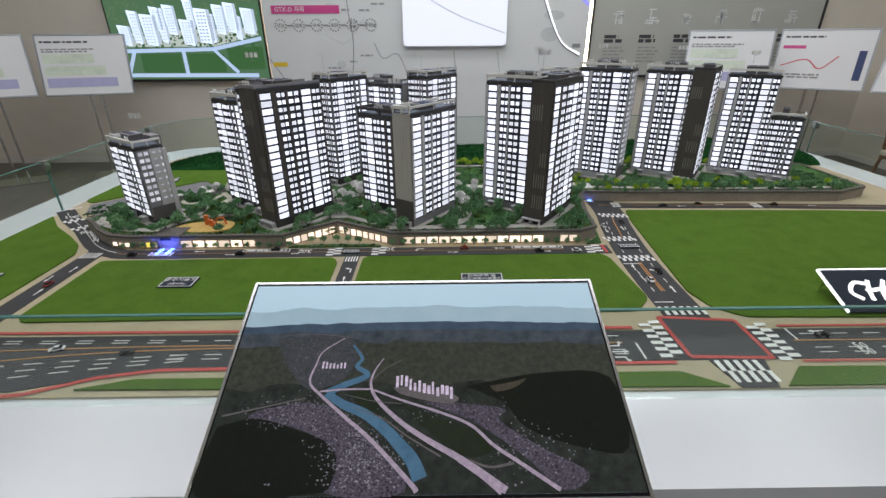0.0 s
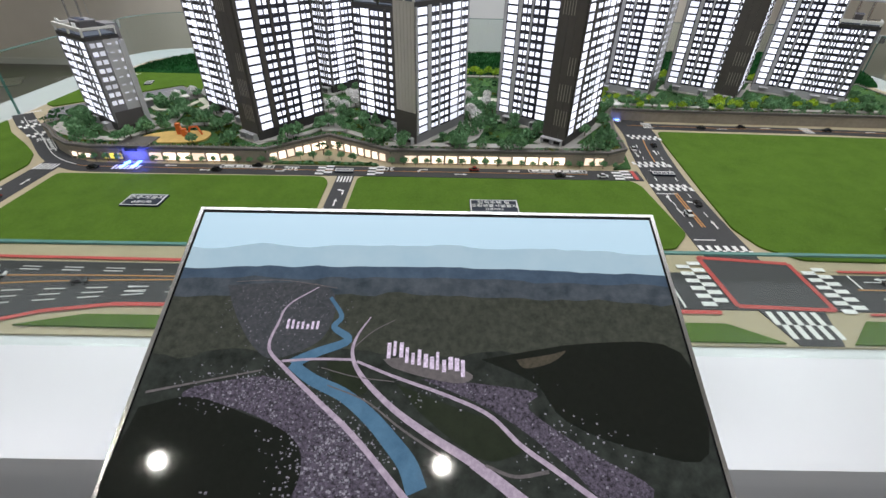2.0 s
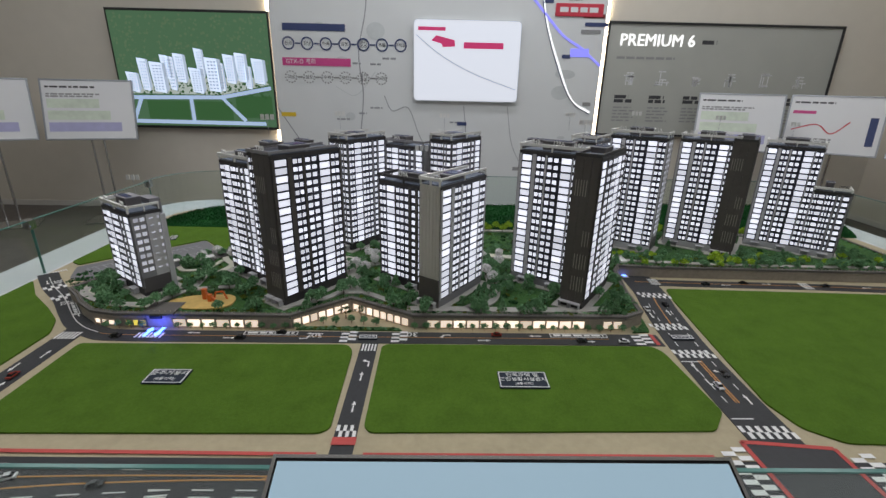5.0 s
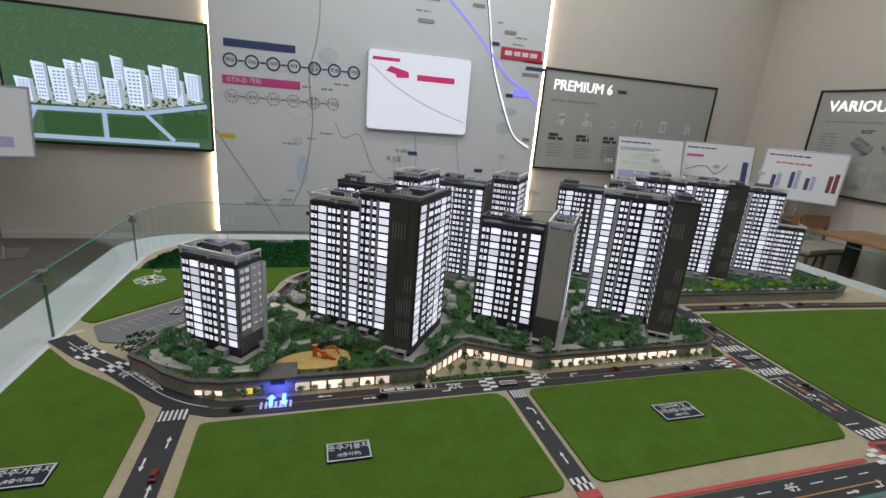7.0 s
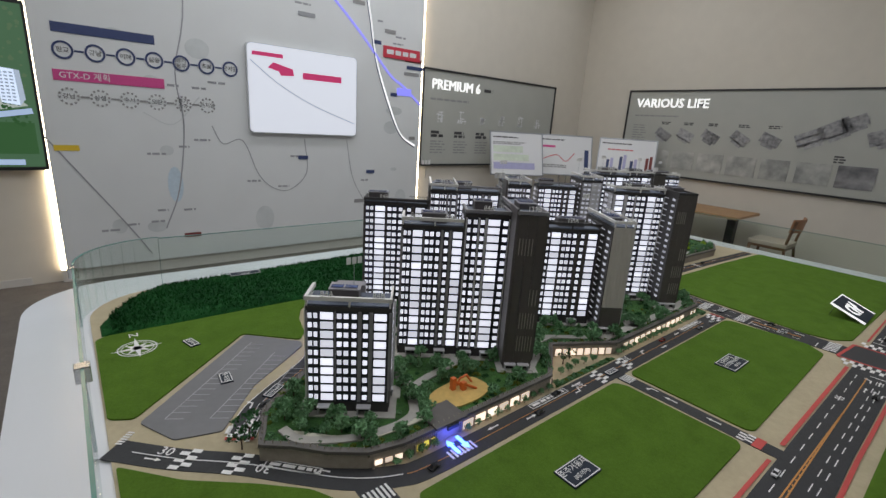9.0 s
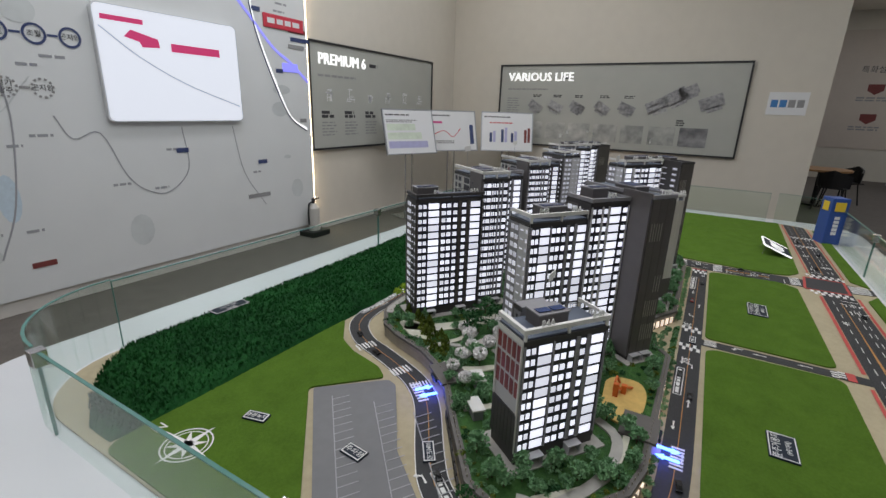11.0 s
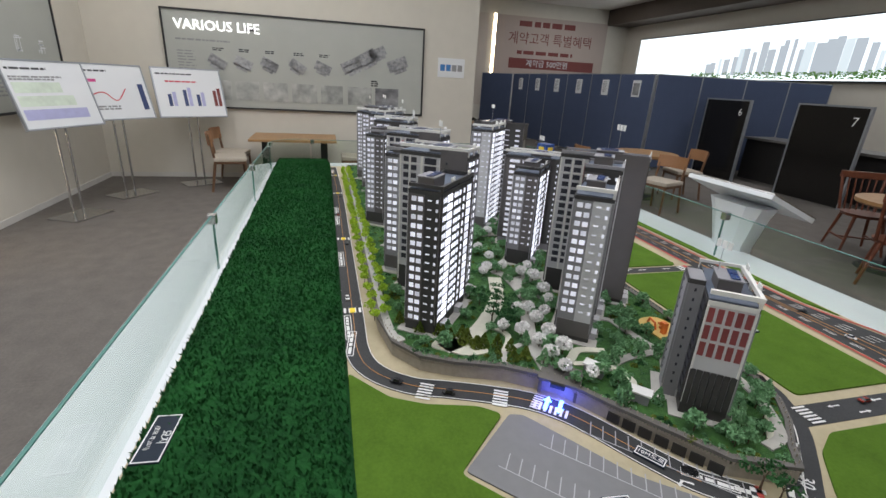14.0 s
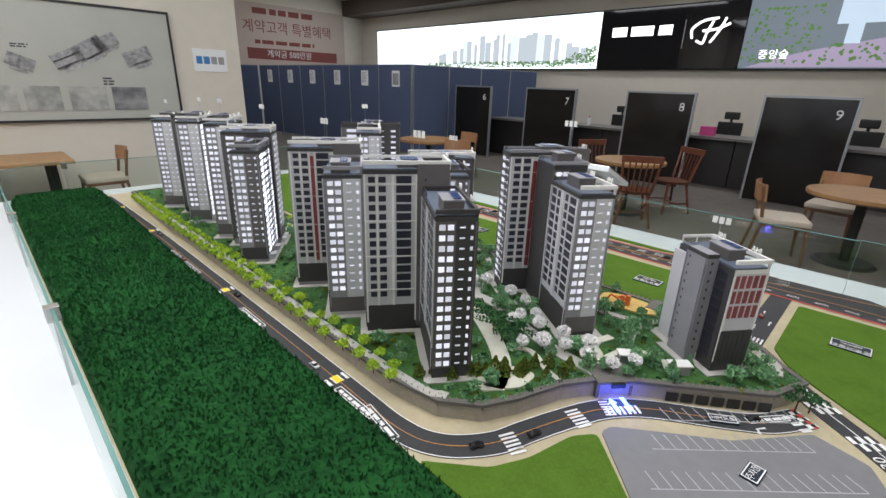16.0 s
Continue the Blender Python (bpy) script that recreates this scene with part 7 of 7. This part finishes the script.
# ---- trees and cars of the model ----


def crown_mesh(name, m, kind, seed):
    rng = random.Random(seed)
    bm = bmesh.new()
    for k in range(130 if kind == "pine" else 330 if m is M["blossom"] else 230):
        while True:
            p = Vector((rng.uniform(-1, 1), rng.uniform(-1, 1), rng.uniform(-1, 1)))
            if 0.3 < p.length < 1:
                break
        if kind == "puff":
            p = p.normalized() * rng.uniform(0.75, 1.0)
            p = Vector((p.x * 0.4, p.y * 0.4, 0.68 + p.z * 0.3))
        elif kind == "round":
            lobe = rng.choice(((0, 0, 0.78), (0.24, 0.05, 0.62), (-0.2, 0.17, 0.6), (-0.05, -0.23, 0.64), (0.08, 0.22, 0.7)))
            p = Vector((lobe[0] + p.x * 0.27, lobe[1] + p.y * 0.27, lobe[2] + p.z * 0.24))
        elif kind == "cone":
            z = rng.random() ** 1.4
            a = rng.uniform(0, 6.28)
            r = (1 - z) * 0.42 * rng.uniform(0.6, 1) + 0.03
            p = Vector((r * math.cos(a), r * math.sin(a), 0.15 + 0.85 * z))
        else:
            lobe = rng.choice(((0, 0, 0.9), (0.35, 0.1, 0.75), (-0.3, 0.25, 0.7), (-0.1, -0.35, 0.78), (0.05, 0.1, 0.58)))
            p = Vector((lobe[0] + p.x * 0.24, lobe[1] + p.y * 0.24, lobe[2] + p.z * 0.08))
        s = rng.uniform(0.045, 0.08) if m is M["blossom"] else rng.uniform(0.035, 0.06) if kind == "pine" else rng.uniform(0.045, 0.09)
        q = Euler((rng.uniform(0, 6.28), rng.uniform(0, 6.28), rng.uniform(0, 6.28))).to_matrix()
        vs = [bm.verts.new(p + q @ Vector(c) * s) for c in ((-1, -0.7, 0), (1, -0.6, 0.2), (0.8, 0.8, 0), (-0.8, 0.7, -0.2))]
        bm.faces.new(vs)
    me = bpy.data.meshes.new(name)
    bm.to_mesh(me)
    bm.free()
    me.materials.append(m)
    return me


TRUNK = mesh("trunk", rod(rod(rod(bmesh.new(), (0, 0, -0.05), (0.01, 0, 0.5), 0.035, 6, 0.022), (0.0, 0, 0.35), (0.16, 0.05, 0.62), 0.018, 5), (0.0, 0, 0.4), (-0.13, -0.08, 0.65), 0.018, 5), M["bark"])
CR = {"green": [crown_mesh("crown", M["leaf"], "round", i) for i in range(4)], "lime": [crown_mesh("crown", M["leafyel"], "round", 10 + i) for i in range(3)], "white": [crown_mesh("crown", M["blossom"], "puff", 20 + i) for i in range(3)],
      "olive": [crown_mesh("crown", M["leafolive"], "cone", 30 + i) for i in range(3)], "pine": [crown_mesh("crown", M["leafdark"], "pine", 40 + i) for i in range(3)], "cone": [crown_mesh("crown", M["leaf"], "cone", 50 + i) for i in range(2)]}
LAB = {"green": "small green model tree with a leafy round crown", "lime": "small lime green model street tree", "white": "small white blossoming model tree", "olive": "small olive conical model shrub tree", "pine": "small dark model pine with flat tiers", "cone": "small green conical model tree"}
rt_ = random.Random(77)


STUFF = {}


def tree(x, y, kind, h, z=D, lone=True):
    """A model tree; the small far ones are joined into one planting."""
    sx, sy, a = h * rt_.uniform(0.85, 1.15), h * rt_.uniform(0.85, 1.15), rt_.uniform(0, 360)
    me = rt_.choice(CR[kind])
    if lone:
        t = thing("model_tree", LAB[kind], "model tree", (x, y, z), a, "model trees")
        t.scale = (sx, sy, h)
        for nm, d in (("trunk", TRUNK), ("crown", me)):
            o = new(nm, d)
            o.parent = t
    else:
        m = pose(x, y, z, 0, 0, a) @ Matrix.Diagonal((sx, sy, h, 1))
        for d in (TRUNK, me):
            k = d.materials[0].name
            vs, fs = STUFF.setdefault(k, ([], []))
            off = len(vs)
            vs += [tuple(m @ v.co) for v in d.vertices]
            fs += [tuple(i + off for i in f.vertices) for f in d.polygons]


# avenue along the north street
for i in range(34):
    x = -0.62 + i * 0.088
    tree(x + rt_.uniform(-0.01, 0.01), 1.508 + rt_.uniform(-0.006, 0.006), "lime", rt_.uniform(0.045, 0.058), D - 0.004 if x > -0.5 else D)
    tree(x + 0.04, 1.455 + rt_.uniform(-0.008, 0.008), "lime", rt_.uniform(0.042, 0.055), lone=x < 0.8)
# blossoms between the towers
for x, y in ((-0.52, 0.78), (-0.6, 0.8), (-0.65, 0.91), (-0.7, 0.86), (-0.75, 0.92), (-0.77, 1.06), (-0.82, 1.01), (-0.85, 0.92), (-0.89, 0.97), (-0.94, 0.91), (-0.98, 0.97), (-1.06, 0.96), (-1.1, 0.89), (-0.67, 0.96),
             (0.39, 0.98), (0.38, 0.87), (0.07, 0.95), (0.02, 0.9), (-0.06, 1.0), (-0.13, 1.03), (-0.11, 0.88), (-0.25, 0.94), (-0.24, 0.86), (-0.29, 0.97), (-0.32, 0.8), (-0.27, 0.75), (-0.36, 0.76), (0.3, 0.75), (0.33, 0.65), (0.3, 0.93)):
    tree(x + rt_.uniform(-0.01, 0.01), y, "white", rt_.uniform(0.056, 0.07))
# pines in the court
for i in range(9):
    tree(-0.76 + 0.031 * i + rt_.uniform(-0.01, 0.01), rt_.uniform(0.96, 1.08), "pine", rt_.uniform(0.065, 0.09))
# olive shrubs along the north west wall
for i in range(20):
    p = Vector((-1.0, 1.1)).lerp(Vector((-0.72, 1.43)), i / 19)
    tree(p.x + 0.03 + rt_.uniform(0, 0.05), p.y - 0.02 + rt_.uniform(-0.04, 0.01), "olive", rt_.uniform(0.04, 0.055))


def inside(p, poly):
    r = False
    for a, b in zip(poly, poly[1:] + poly[:1]):
        if (a[1] > p[1]) != (b[1] > p[1]) and p[0] < (b[0] - a[0]) * (p[1] - a[1]) / (b[1] - a[1]) + a[0]:
            r = not r
    return r


FOOT = []
for tw in towers:
    for o in tw.children:
        if o.name.split(".")[0] == "block":
            xs = [v.co for v in o.data.vertices]
            FOOT.append((o.matrix_basis.inverted(), max(v.x for v in xs), max(v.y for v in xs)))


def free(x, y, mg=0.02):
    for inv, L, dp in FOOT:
        q = inv @ Vector((x, y, 0))
        if -mg < q.x < L + mg and -mg < q.y < dp + mg:
            return False
    return True


PLAY = (-0.88, 0.44)
n = 0
while n < 260:
    x, y = rt_.uniform(-1.46, 0.95), rt_.uniform(0.36, 1.42)
    if inside((x, y), [(a * 0.985 - 0.005, b * 0.985 + 0.012) for a, b in DECK]) and free(x, y) and math.hypot((x - PLAY[0]) / 1.6, y - PLAY[1]) > 0.07 and (x < -0.95 or y < 0.9 or rt_.random() < 0.35):
        tree(x, y, rt_.choice(("green", "green", "green", "cone")), rt_.uniform(0.038, 0.062), lone=x < -0.95 and n % 4 < 3)
        n += 1
n = 0
while n < 120:
    x, y = rt_.uniform(0.95, 2.5), rt_.uniform(0.89, 1.42)
    if free(x, y) and inside((x, y), DECK) and (y < 1.06 or n % 3 == 0):
        tree(x, y, rt_.choice(("green", "green", "cone", "lime")), rt_.uniform(0.03, 0.055), lone=False)
        n += 1
for i in range(46):
    x = -1.2 + 2.05 * i / 45
    if -0.47 < x < -0.06 or abs(x + 1.0) < 0.06:
        continue
    tree(x, 0.322 if x < -0.1 else 0.333, "green", rt_.uniform(0.024, 0.034), T + 0.001, lone=x < 0.1)
for x, y in ((-0.38, 0.37), (-0.33, 0.37), (-0.27, 0.38), (-0.22, 0.37), (-0.17, 0.36), (-0.3, 0.42), (-0.24, 0.43)):
    tree(x, y, "pine" if y > 0.4 else "green", 0.05 if y > 0.4 else 0.035, T + 0.001)
tree(-1.5, 0.66, "pine", 0.09, T + 0.001)
tree(-1.53, 0.63, "pine", 0.07, T + 0.001)

# paved aprons round the towers and light lawn beds
rb = random.Random(8)
for inv, L, dp in FOOT:
    o = part("apron", B(-0.025, L + 0.025, -0.03, dp + 0.025, D + 0.0003, D + 0.0035 + rb.random() * 0.0006), M["path"], deck)
    q = inv.inverted()
    o.matrix_basis = Matrix.Translation((q.translation.x, q.translation.y, 0)) @ q.to_3x3().to_4x4()
# garden paths and playground
WAYS = []
gp = thing("garden_paths", "pale winding model garden paths on the deck", "garden path", kind="structure")
for a, w, m in (([(-1.02, 1.0), (-0.85, 0.98), (-0.7, 0.93), (-0.5, 0.86), (-0.3, 0.86), (-0.22, 0.9)], 0.05, "path"), ([(-0.85, 1.3), (-0.8, 1.2), (-0.72, 1.12), (-0.62, 1.05), (-0.5, 0.98), (-0.3, 0.92)], 0.06, "pathpale"), ([(-1.43, 0.58), (-1.4, 0.5), (-1.25, 0.42), (-1.08, 0.42), (-0.98, 0.55), (-0.75, 0.6)], 0.03, "path"),
                ([(-1.05, 0.82), (-1.0, 0.7), (-0.98, 0.55)], 0.03, "path"), ([(-0.36, 0.85), (-0.3, 0.7), (-0.29, 0.53)], 0.07, "path"), ([(0.3, 0.9), (0.33, 0.7), (0.3, 0.5), (0.2, 0.4)], 0.06, "path"), ([(-0.78, 1.43), (-0.6, 1.465), (0.5, 1.465), (2.4, 1.46)], 0.03, "path"), ([(-1.2, 0.84), (-1.12, 0.76), (-1.03, 0.8), (-1.0, 0.9)], 0.022, "pathpale"), ([(-1.03, 0.98), (-0.98, 0.9), (-0.93, 0.84), (-0.95, 0.75)], 0.03, "pathpale"), ([(-0.9, 1.1), (-0.8, 1.05), (-0.72, 1.1)], 0.022, "pathpale"),
                ([(-0.75, 0.6), (-0.66, 0.74), (-0.5, 0.8)], 0.025, "path"), ([(-0.1, 1.02), (0.2, 1.05), (0.5, 1.0), (0.9, 0.98)], 0.05, "pathpale"), ([(0.95, 1.0), (1.3, 0.96), (1.8, 0.93), (2.4, 0.93)], 0.03, "path"), ([(-0.05, 0.4), (0.2, 0.4), (0.5, 0.4), (0.8, 0.42)], 0.04, "path"), ([(-0.55, 0.4), (-0.4, 0.48), (-0.3, 0.57), (-0.1, 0.45)], 0.03, "path")):
    WAYS.append((smooth_line(a, 5), w))
    part("path", ribbon(bmesh.new(), smooth_line(a, 5), w, D + 0.0005, D + 0.005 + len(a) * 0.0001), M[m], gp)
part("path", ribbon(bmesh.new(), smooth_line([(-0.96, 1.12), (-0.9, 1.1), (-0.86, 1.02), (-0.8, 0.94)], 5), 0.02, D + 0.0005, D + 0.0049), M["path"], gp)
part("path", ribbon(bmesh.new(), [(p[0] - 0.012, p[1] + 0.026) for p in smooth_line([(-1.4, 0.52), (-1.27, 0.4), (-1.15, 0.37), (-0.98, 0.37)], 5)], 0.018, D + 0.0005, D + 0.0047), M["pathpale"], gp)
part("lawn_square", prism(bmesh.new(), rpoly([(-0.905, 1.235), (-0.9, 1.15), (-0.82, 1.16), (-0.775, 1.3), (-0.83, 1.345)], 0.025), D + 0.0006, D + 0.0056), M["pathpale"], gp)
pg = thing("playground", "sand coloured model playground with orange play frames", "playground", (PLAY[0], PLAY[1], D))
part("sand_bed", prism(bmesh.new(), rpoly([(-0.15, -0.01), (-0.06, -0.07), (0.06, -0.07), (0.13, -0.04), (0.12, 0.04), (0.08, 0.065), (-0.07, 0.05)], 0.04), 0.0005, 0.006), M["playsand"], pg)
for x, y, h in ((0.0, 0.02, 0.05), (0.03, 0.0, 0.035)):
    part("play_tower", B(x - 0.008, x + 0.008, y - 0.008, y + 0.008, 0.004, h), M["orange"], pg)
    part("slide", rod(bmesh.new(), (x, y, h * 0.8), (x + 0.045, y - 0.02, 0.006), 0.005), M["orange"], pg)
part("play_arch", tube(bmesh.new(), [(0.03, 0.03, 0.004), (0.04, 0.03, 0.03), (0.07, 0.03, 0.035), (0.09, 0.02, 0.004)], 0.004), M["orange"], pg)
# pavilions
for x, y, a in ((-1.2, 0.8, 45), (-1.06, 0.86, 40)):
    pv_ = thing("garden_pavilion", "small white flat-roofed model pavilion", "pavilion", (x, y, D), a)
    part("roof_slab", B(-0.035, 0.035, -0.02, 0.02, 0.032, 0.037), M["whiteframe"], pv_)
    part("room", B(-0.03, 0.03, -0.015, 0.015, 0.0, 0.0315), M["tgrey"], pv_)


def car(x, y, yaw, m, z=T + 0.003):
    c = thing("model_car", {"carwhite": "tiny white model car on the street", "carblack": "tiny black model car on the street", "carred": "tiny dark red model car on the street"}[m], "model car", (x, y, z), yaw, "model cars")
    bm = B(-0.02, 0.02, -0.0085, 0.0085, 0.003, 0.009, bevel=0.0025)
    part("body", bm, M[m], c)
    bm = bmesh.new()
    a = [bm.verts.new(p) for p in ((-0.014, -0.0075, 0.0088), (0.011, -0.0075, 0.0088), (0.011, 0.0075, 0.0088), (-0.014, 0.0075, 0.0088), (-0.009, -0.006, 0.0145), (0.005, -0.006, 0.0145), (0.005, 0.006, 0.0145), (-0.009, 0.006, 0.0145))]
    for f in ((0, 1, 5, 4), (1, 2, 6, 5), (2, 3, 7, 6), (3, 0, 4, 7), (4, 5, 6, 7)):
        bm.faces.new([a[i] for i in f])
    part("cabin", bm, M["carblack"], c)
    part("roof", B(-0.0085, 0.0045, -0.0057, 0.0057, 0.0146, 0.0152), M[m], c)
    for sx in (-0.012, 0.012):
        for sy in (-0.008, 0.008):
            part("wheel", rod(bmesh.new(), (sx, sy - 0.0015, 0.0035), (sx, sy + 0.0015, 0.0035), 0.0035, 10), M["black"], c)


for x, y, a, m in ((0.3, 0.288, 180, "carred"), (0.62, 0.25, 0, "carblack"), (0.78, 0.25, 0, "carwhite"), (-0.52, 0.287, 180, "carblack"), (-0.66, 0.248, 0, "carblack"), (-1.12, 0.25, 8, "carblack"), (-1.28, 0.0, 90, "carred"), (0.985, -0.02, -90, "carwhite"), (1.045, 0.05, 90, "carblack"),
                   (0.985, 0.52, -90, "carwhite"), (1.09, 0.57, 90, "carblack"), (1.36, -0.375, 180, "carblack"), (0.55, -0.45, 0, "carblack"), (-0.95, -0.4, 200, "carwhite"), (-0.73, -0.42, 15, "carblack"), (-0.3, -0.35, 180, "carwhite"), (2.1, -0.36, 180, "carblack"), (1.75, -0.44, 0, "carblack"),
                   (-0.93, 1.47, 60, "carblack"), (-1.01, 1.32, 70, "carblack"), (-1.42, 0.795, 50, "carblack"), (-0.32, 1.592, 180, "carwhite"), (0.38, 1.562, 0, "carblack"), (0.98, 1.592, 180, "carred"), (1.5, 1.562, 0, "carblack"), (1.6, 0.82, 0, "carblack"), (1.4, 0.8, 180, "carblack"), (2.0, 0.8, 180, "carblack")):
    car(x, y, a, m)

def shrub_mesh(m, seed):
    """A low rounded shrub of small leaves."""
    rng = random.Random(seed)
    bm = bmesh.new()
    for k in range(46):
        a, b = rng.uniform(0, 6.283), rng.uniform(0.0, 1.4)
        p = Vector((math.cos(a) * math.cos(b), math.sin(a) * math.cos(b), math.sin(b) * 0.75)) * rng.uniform(0.75, 1.05)
        q = Euler((rng.uniform(0, 6.28), rng.uniform(0, 6.28), rng.uniform(0, 6.28))).to_matrix()
        bm.faces.new([bm.verts.new(p + q @ Vector(c) * rng.uniform(0.2, 0.36)) for c in ((-1, -0.7, 0), (1, -0.6, 0.2), (0.8, 0.8, 0), (-0.8, 0.7, -0.2))])
    me = bpy.data.meshes.new("shrub")
    bm.to_mesh(me)
    bm.free()
    me.materials.append(m)
    return me


SHRUB = [shrub_mesh(M[k], 60 + i) for i, k in enumerate(("leaf", "leaf", "leafdark", "leafolive", "leaf"))]


def on_path(x, y):
    return any(math.hypot(x - p[0], y - p[1]) < w / 2 + 0.012 for ln, w in WAYS for p in ln)


def shrub(x, y, r, z=D):
    d = rt_.choice(SHRUB)
    m = pose(x, y, z, 0, 0, rt_.uniform(0, 360)) @ Matrix.Diagonal((r, r * rt_.uniform(0.7, 1.2), r * rt_.uniform(0.7, 1.0), 1))
    vs, fs = STUFF.setdefault(d.materials[0].name, ([], []))
    off = len(vs)
    vs += [tuple(m @ v.co) for v in d.vertices]
    fs += [tuple(i + off for i in f.vertices) for f in d.polygons]


n = 0
while n < 760:
    x, y = (rt_.uniform(-1.46, 0.95), rt_.uniform(0.36, 1.42)) if n < 620 else (rt_.uniform(0.95, 2.5), rt_.uniform(0.9, 1.42))
    if inside((x, y), DECK) and free(x, y, 0.03) and not on_path(x, y) and math.hypot((x - PLAY[0]) / 1.7, y - PLAY[1]) > 0.08:
        shrub(x, y, rt_.uniform(0.006, 0.014))
        n += 1
# low hedge along the deck's edge
for a, b in zip(dl, dl[1:]):
    L = math.hypot(b[0] - a[0], b[1] - a[1])
    u = Vector((b[0] - a[0], b[1] - a[1])) / L
    for i in range(int(L / 0.022)):
        p = Vector(a) + u * (i + rt_.random()) * 0.022 + Vector((-u.y, u.x)) * rt_.uniform(0.018, 0.03)
        if rt_.random() < 0.8:
            shrub(p.x, p.y, rt_.uniform(0.006, 0.011))
# grass verge before the sunken plaza and at the deck's east corner
sheet("verge", rpoly([(-0.48, 0.318), (-0.06, 0.318), (-0.09, 0.342), (-0.45, 0.342)], 0.01), 0.0005, 0.005, "garden", "narrow green planted verge beside the model street")
sheet("verge", rpoly([(0.84, 0.322), (0.915, 0.33), (0.94, 0.5), (0.93, 0.58), (0.915, 0.4)], 0.01), 0.0005, 0.005, "garden", "narrow green planted verge beside the model street")
for i in range(40):
    shrub(-0.46 + 0.38 * i / 39, 0.33 + rt_.uniform(-0.007, 0.007), rt_.uniform(0.005, 0.01), T + 0.004)

for k, (vs, fs) in STUFF.items():
    me = bpy.data.meshes.new("garden_planting")
    me.from_pydata(vs, [], fs)
    me.materials.append(bpy.data.materials[k])
    tagged(new("garden_planting", me), "dense small model trees and shrubs on the deck", "planting", "", "stuff")
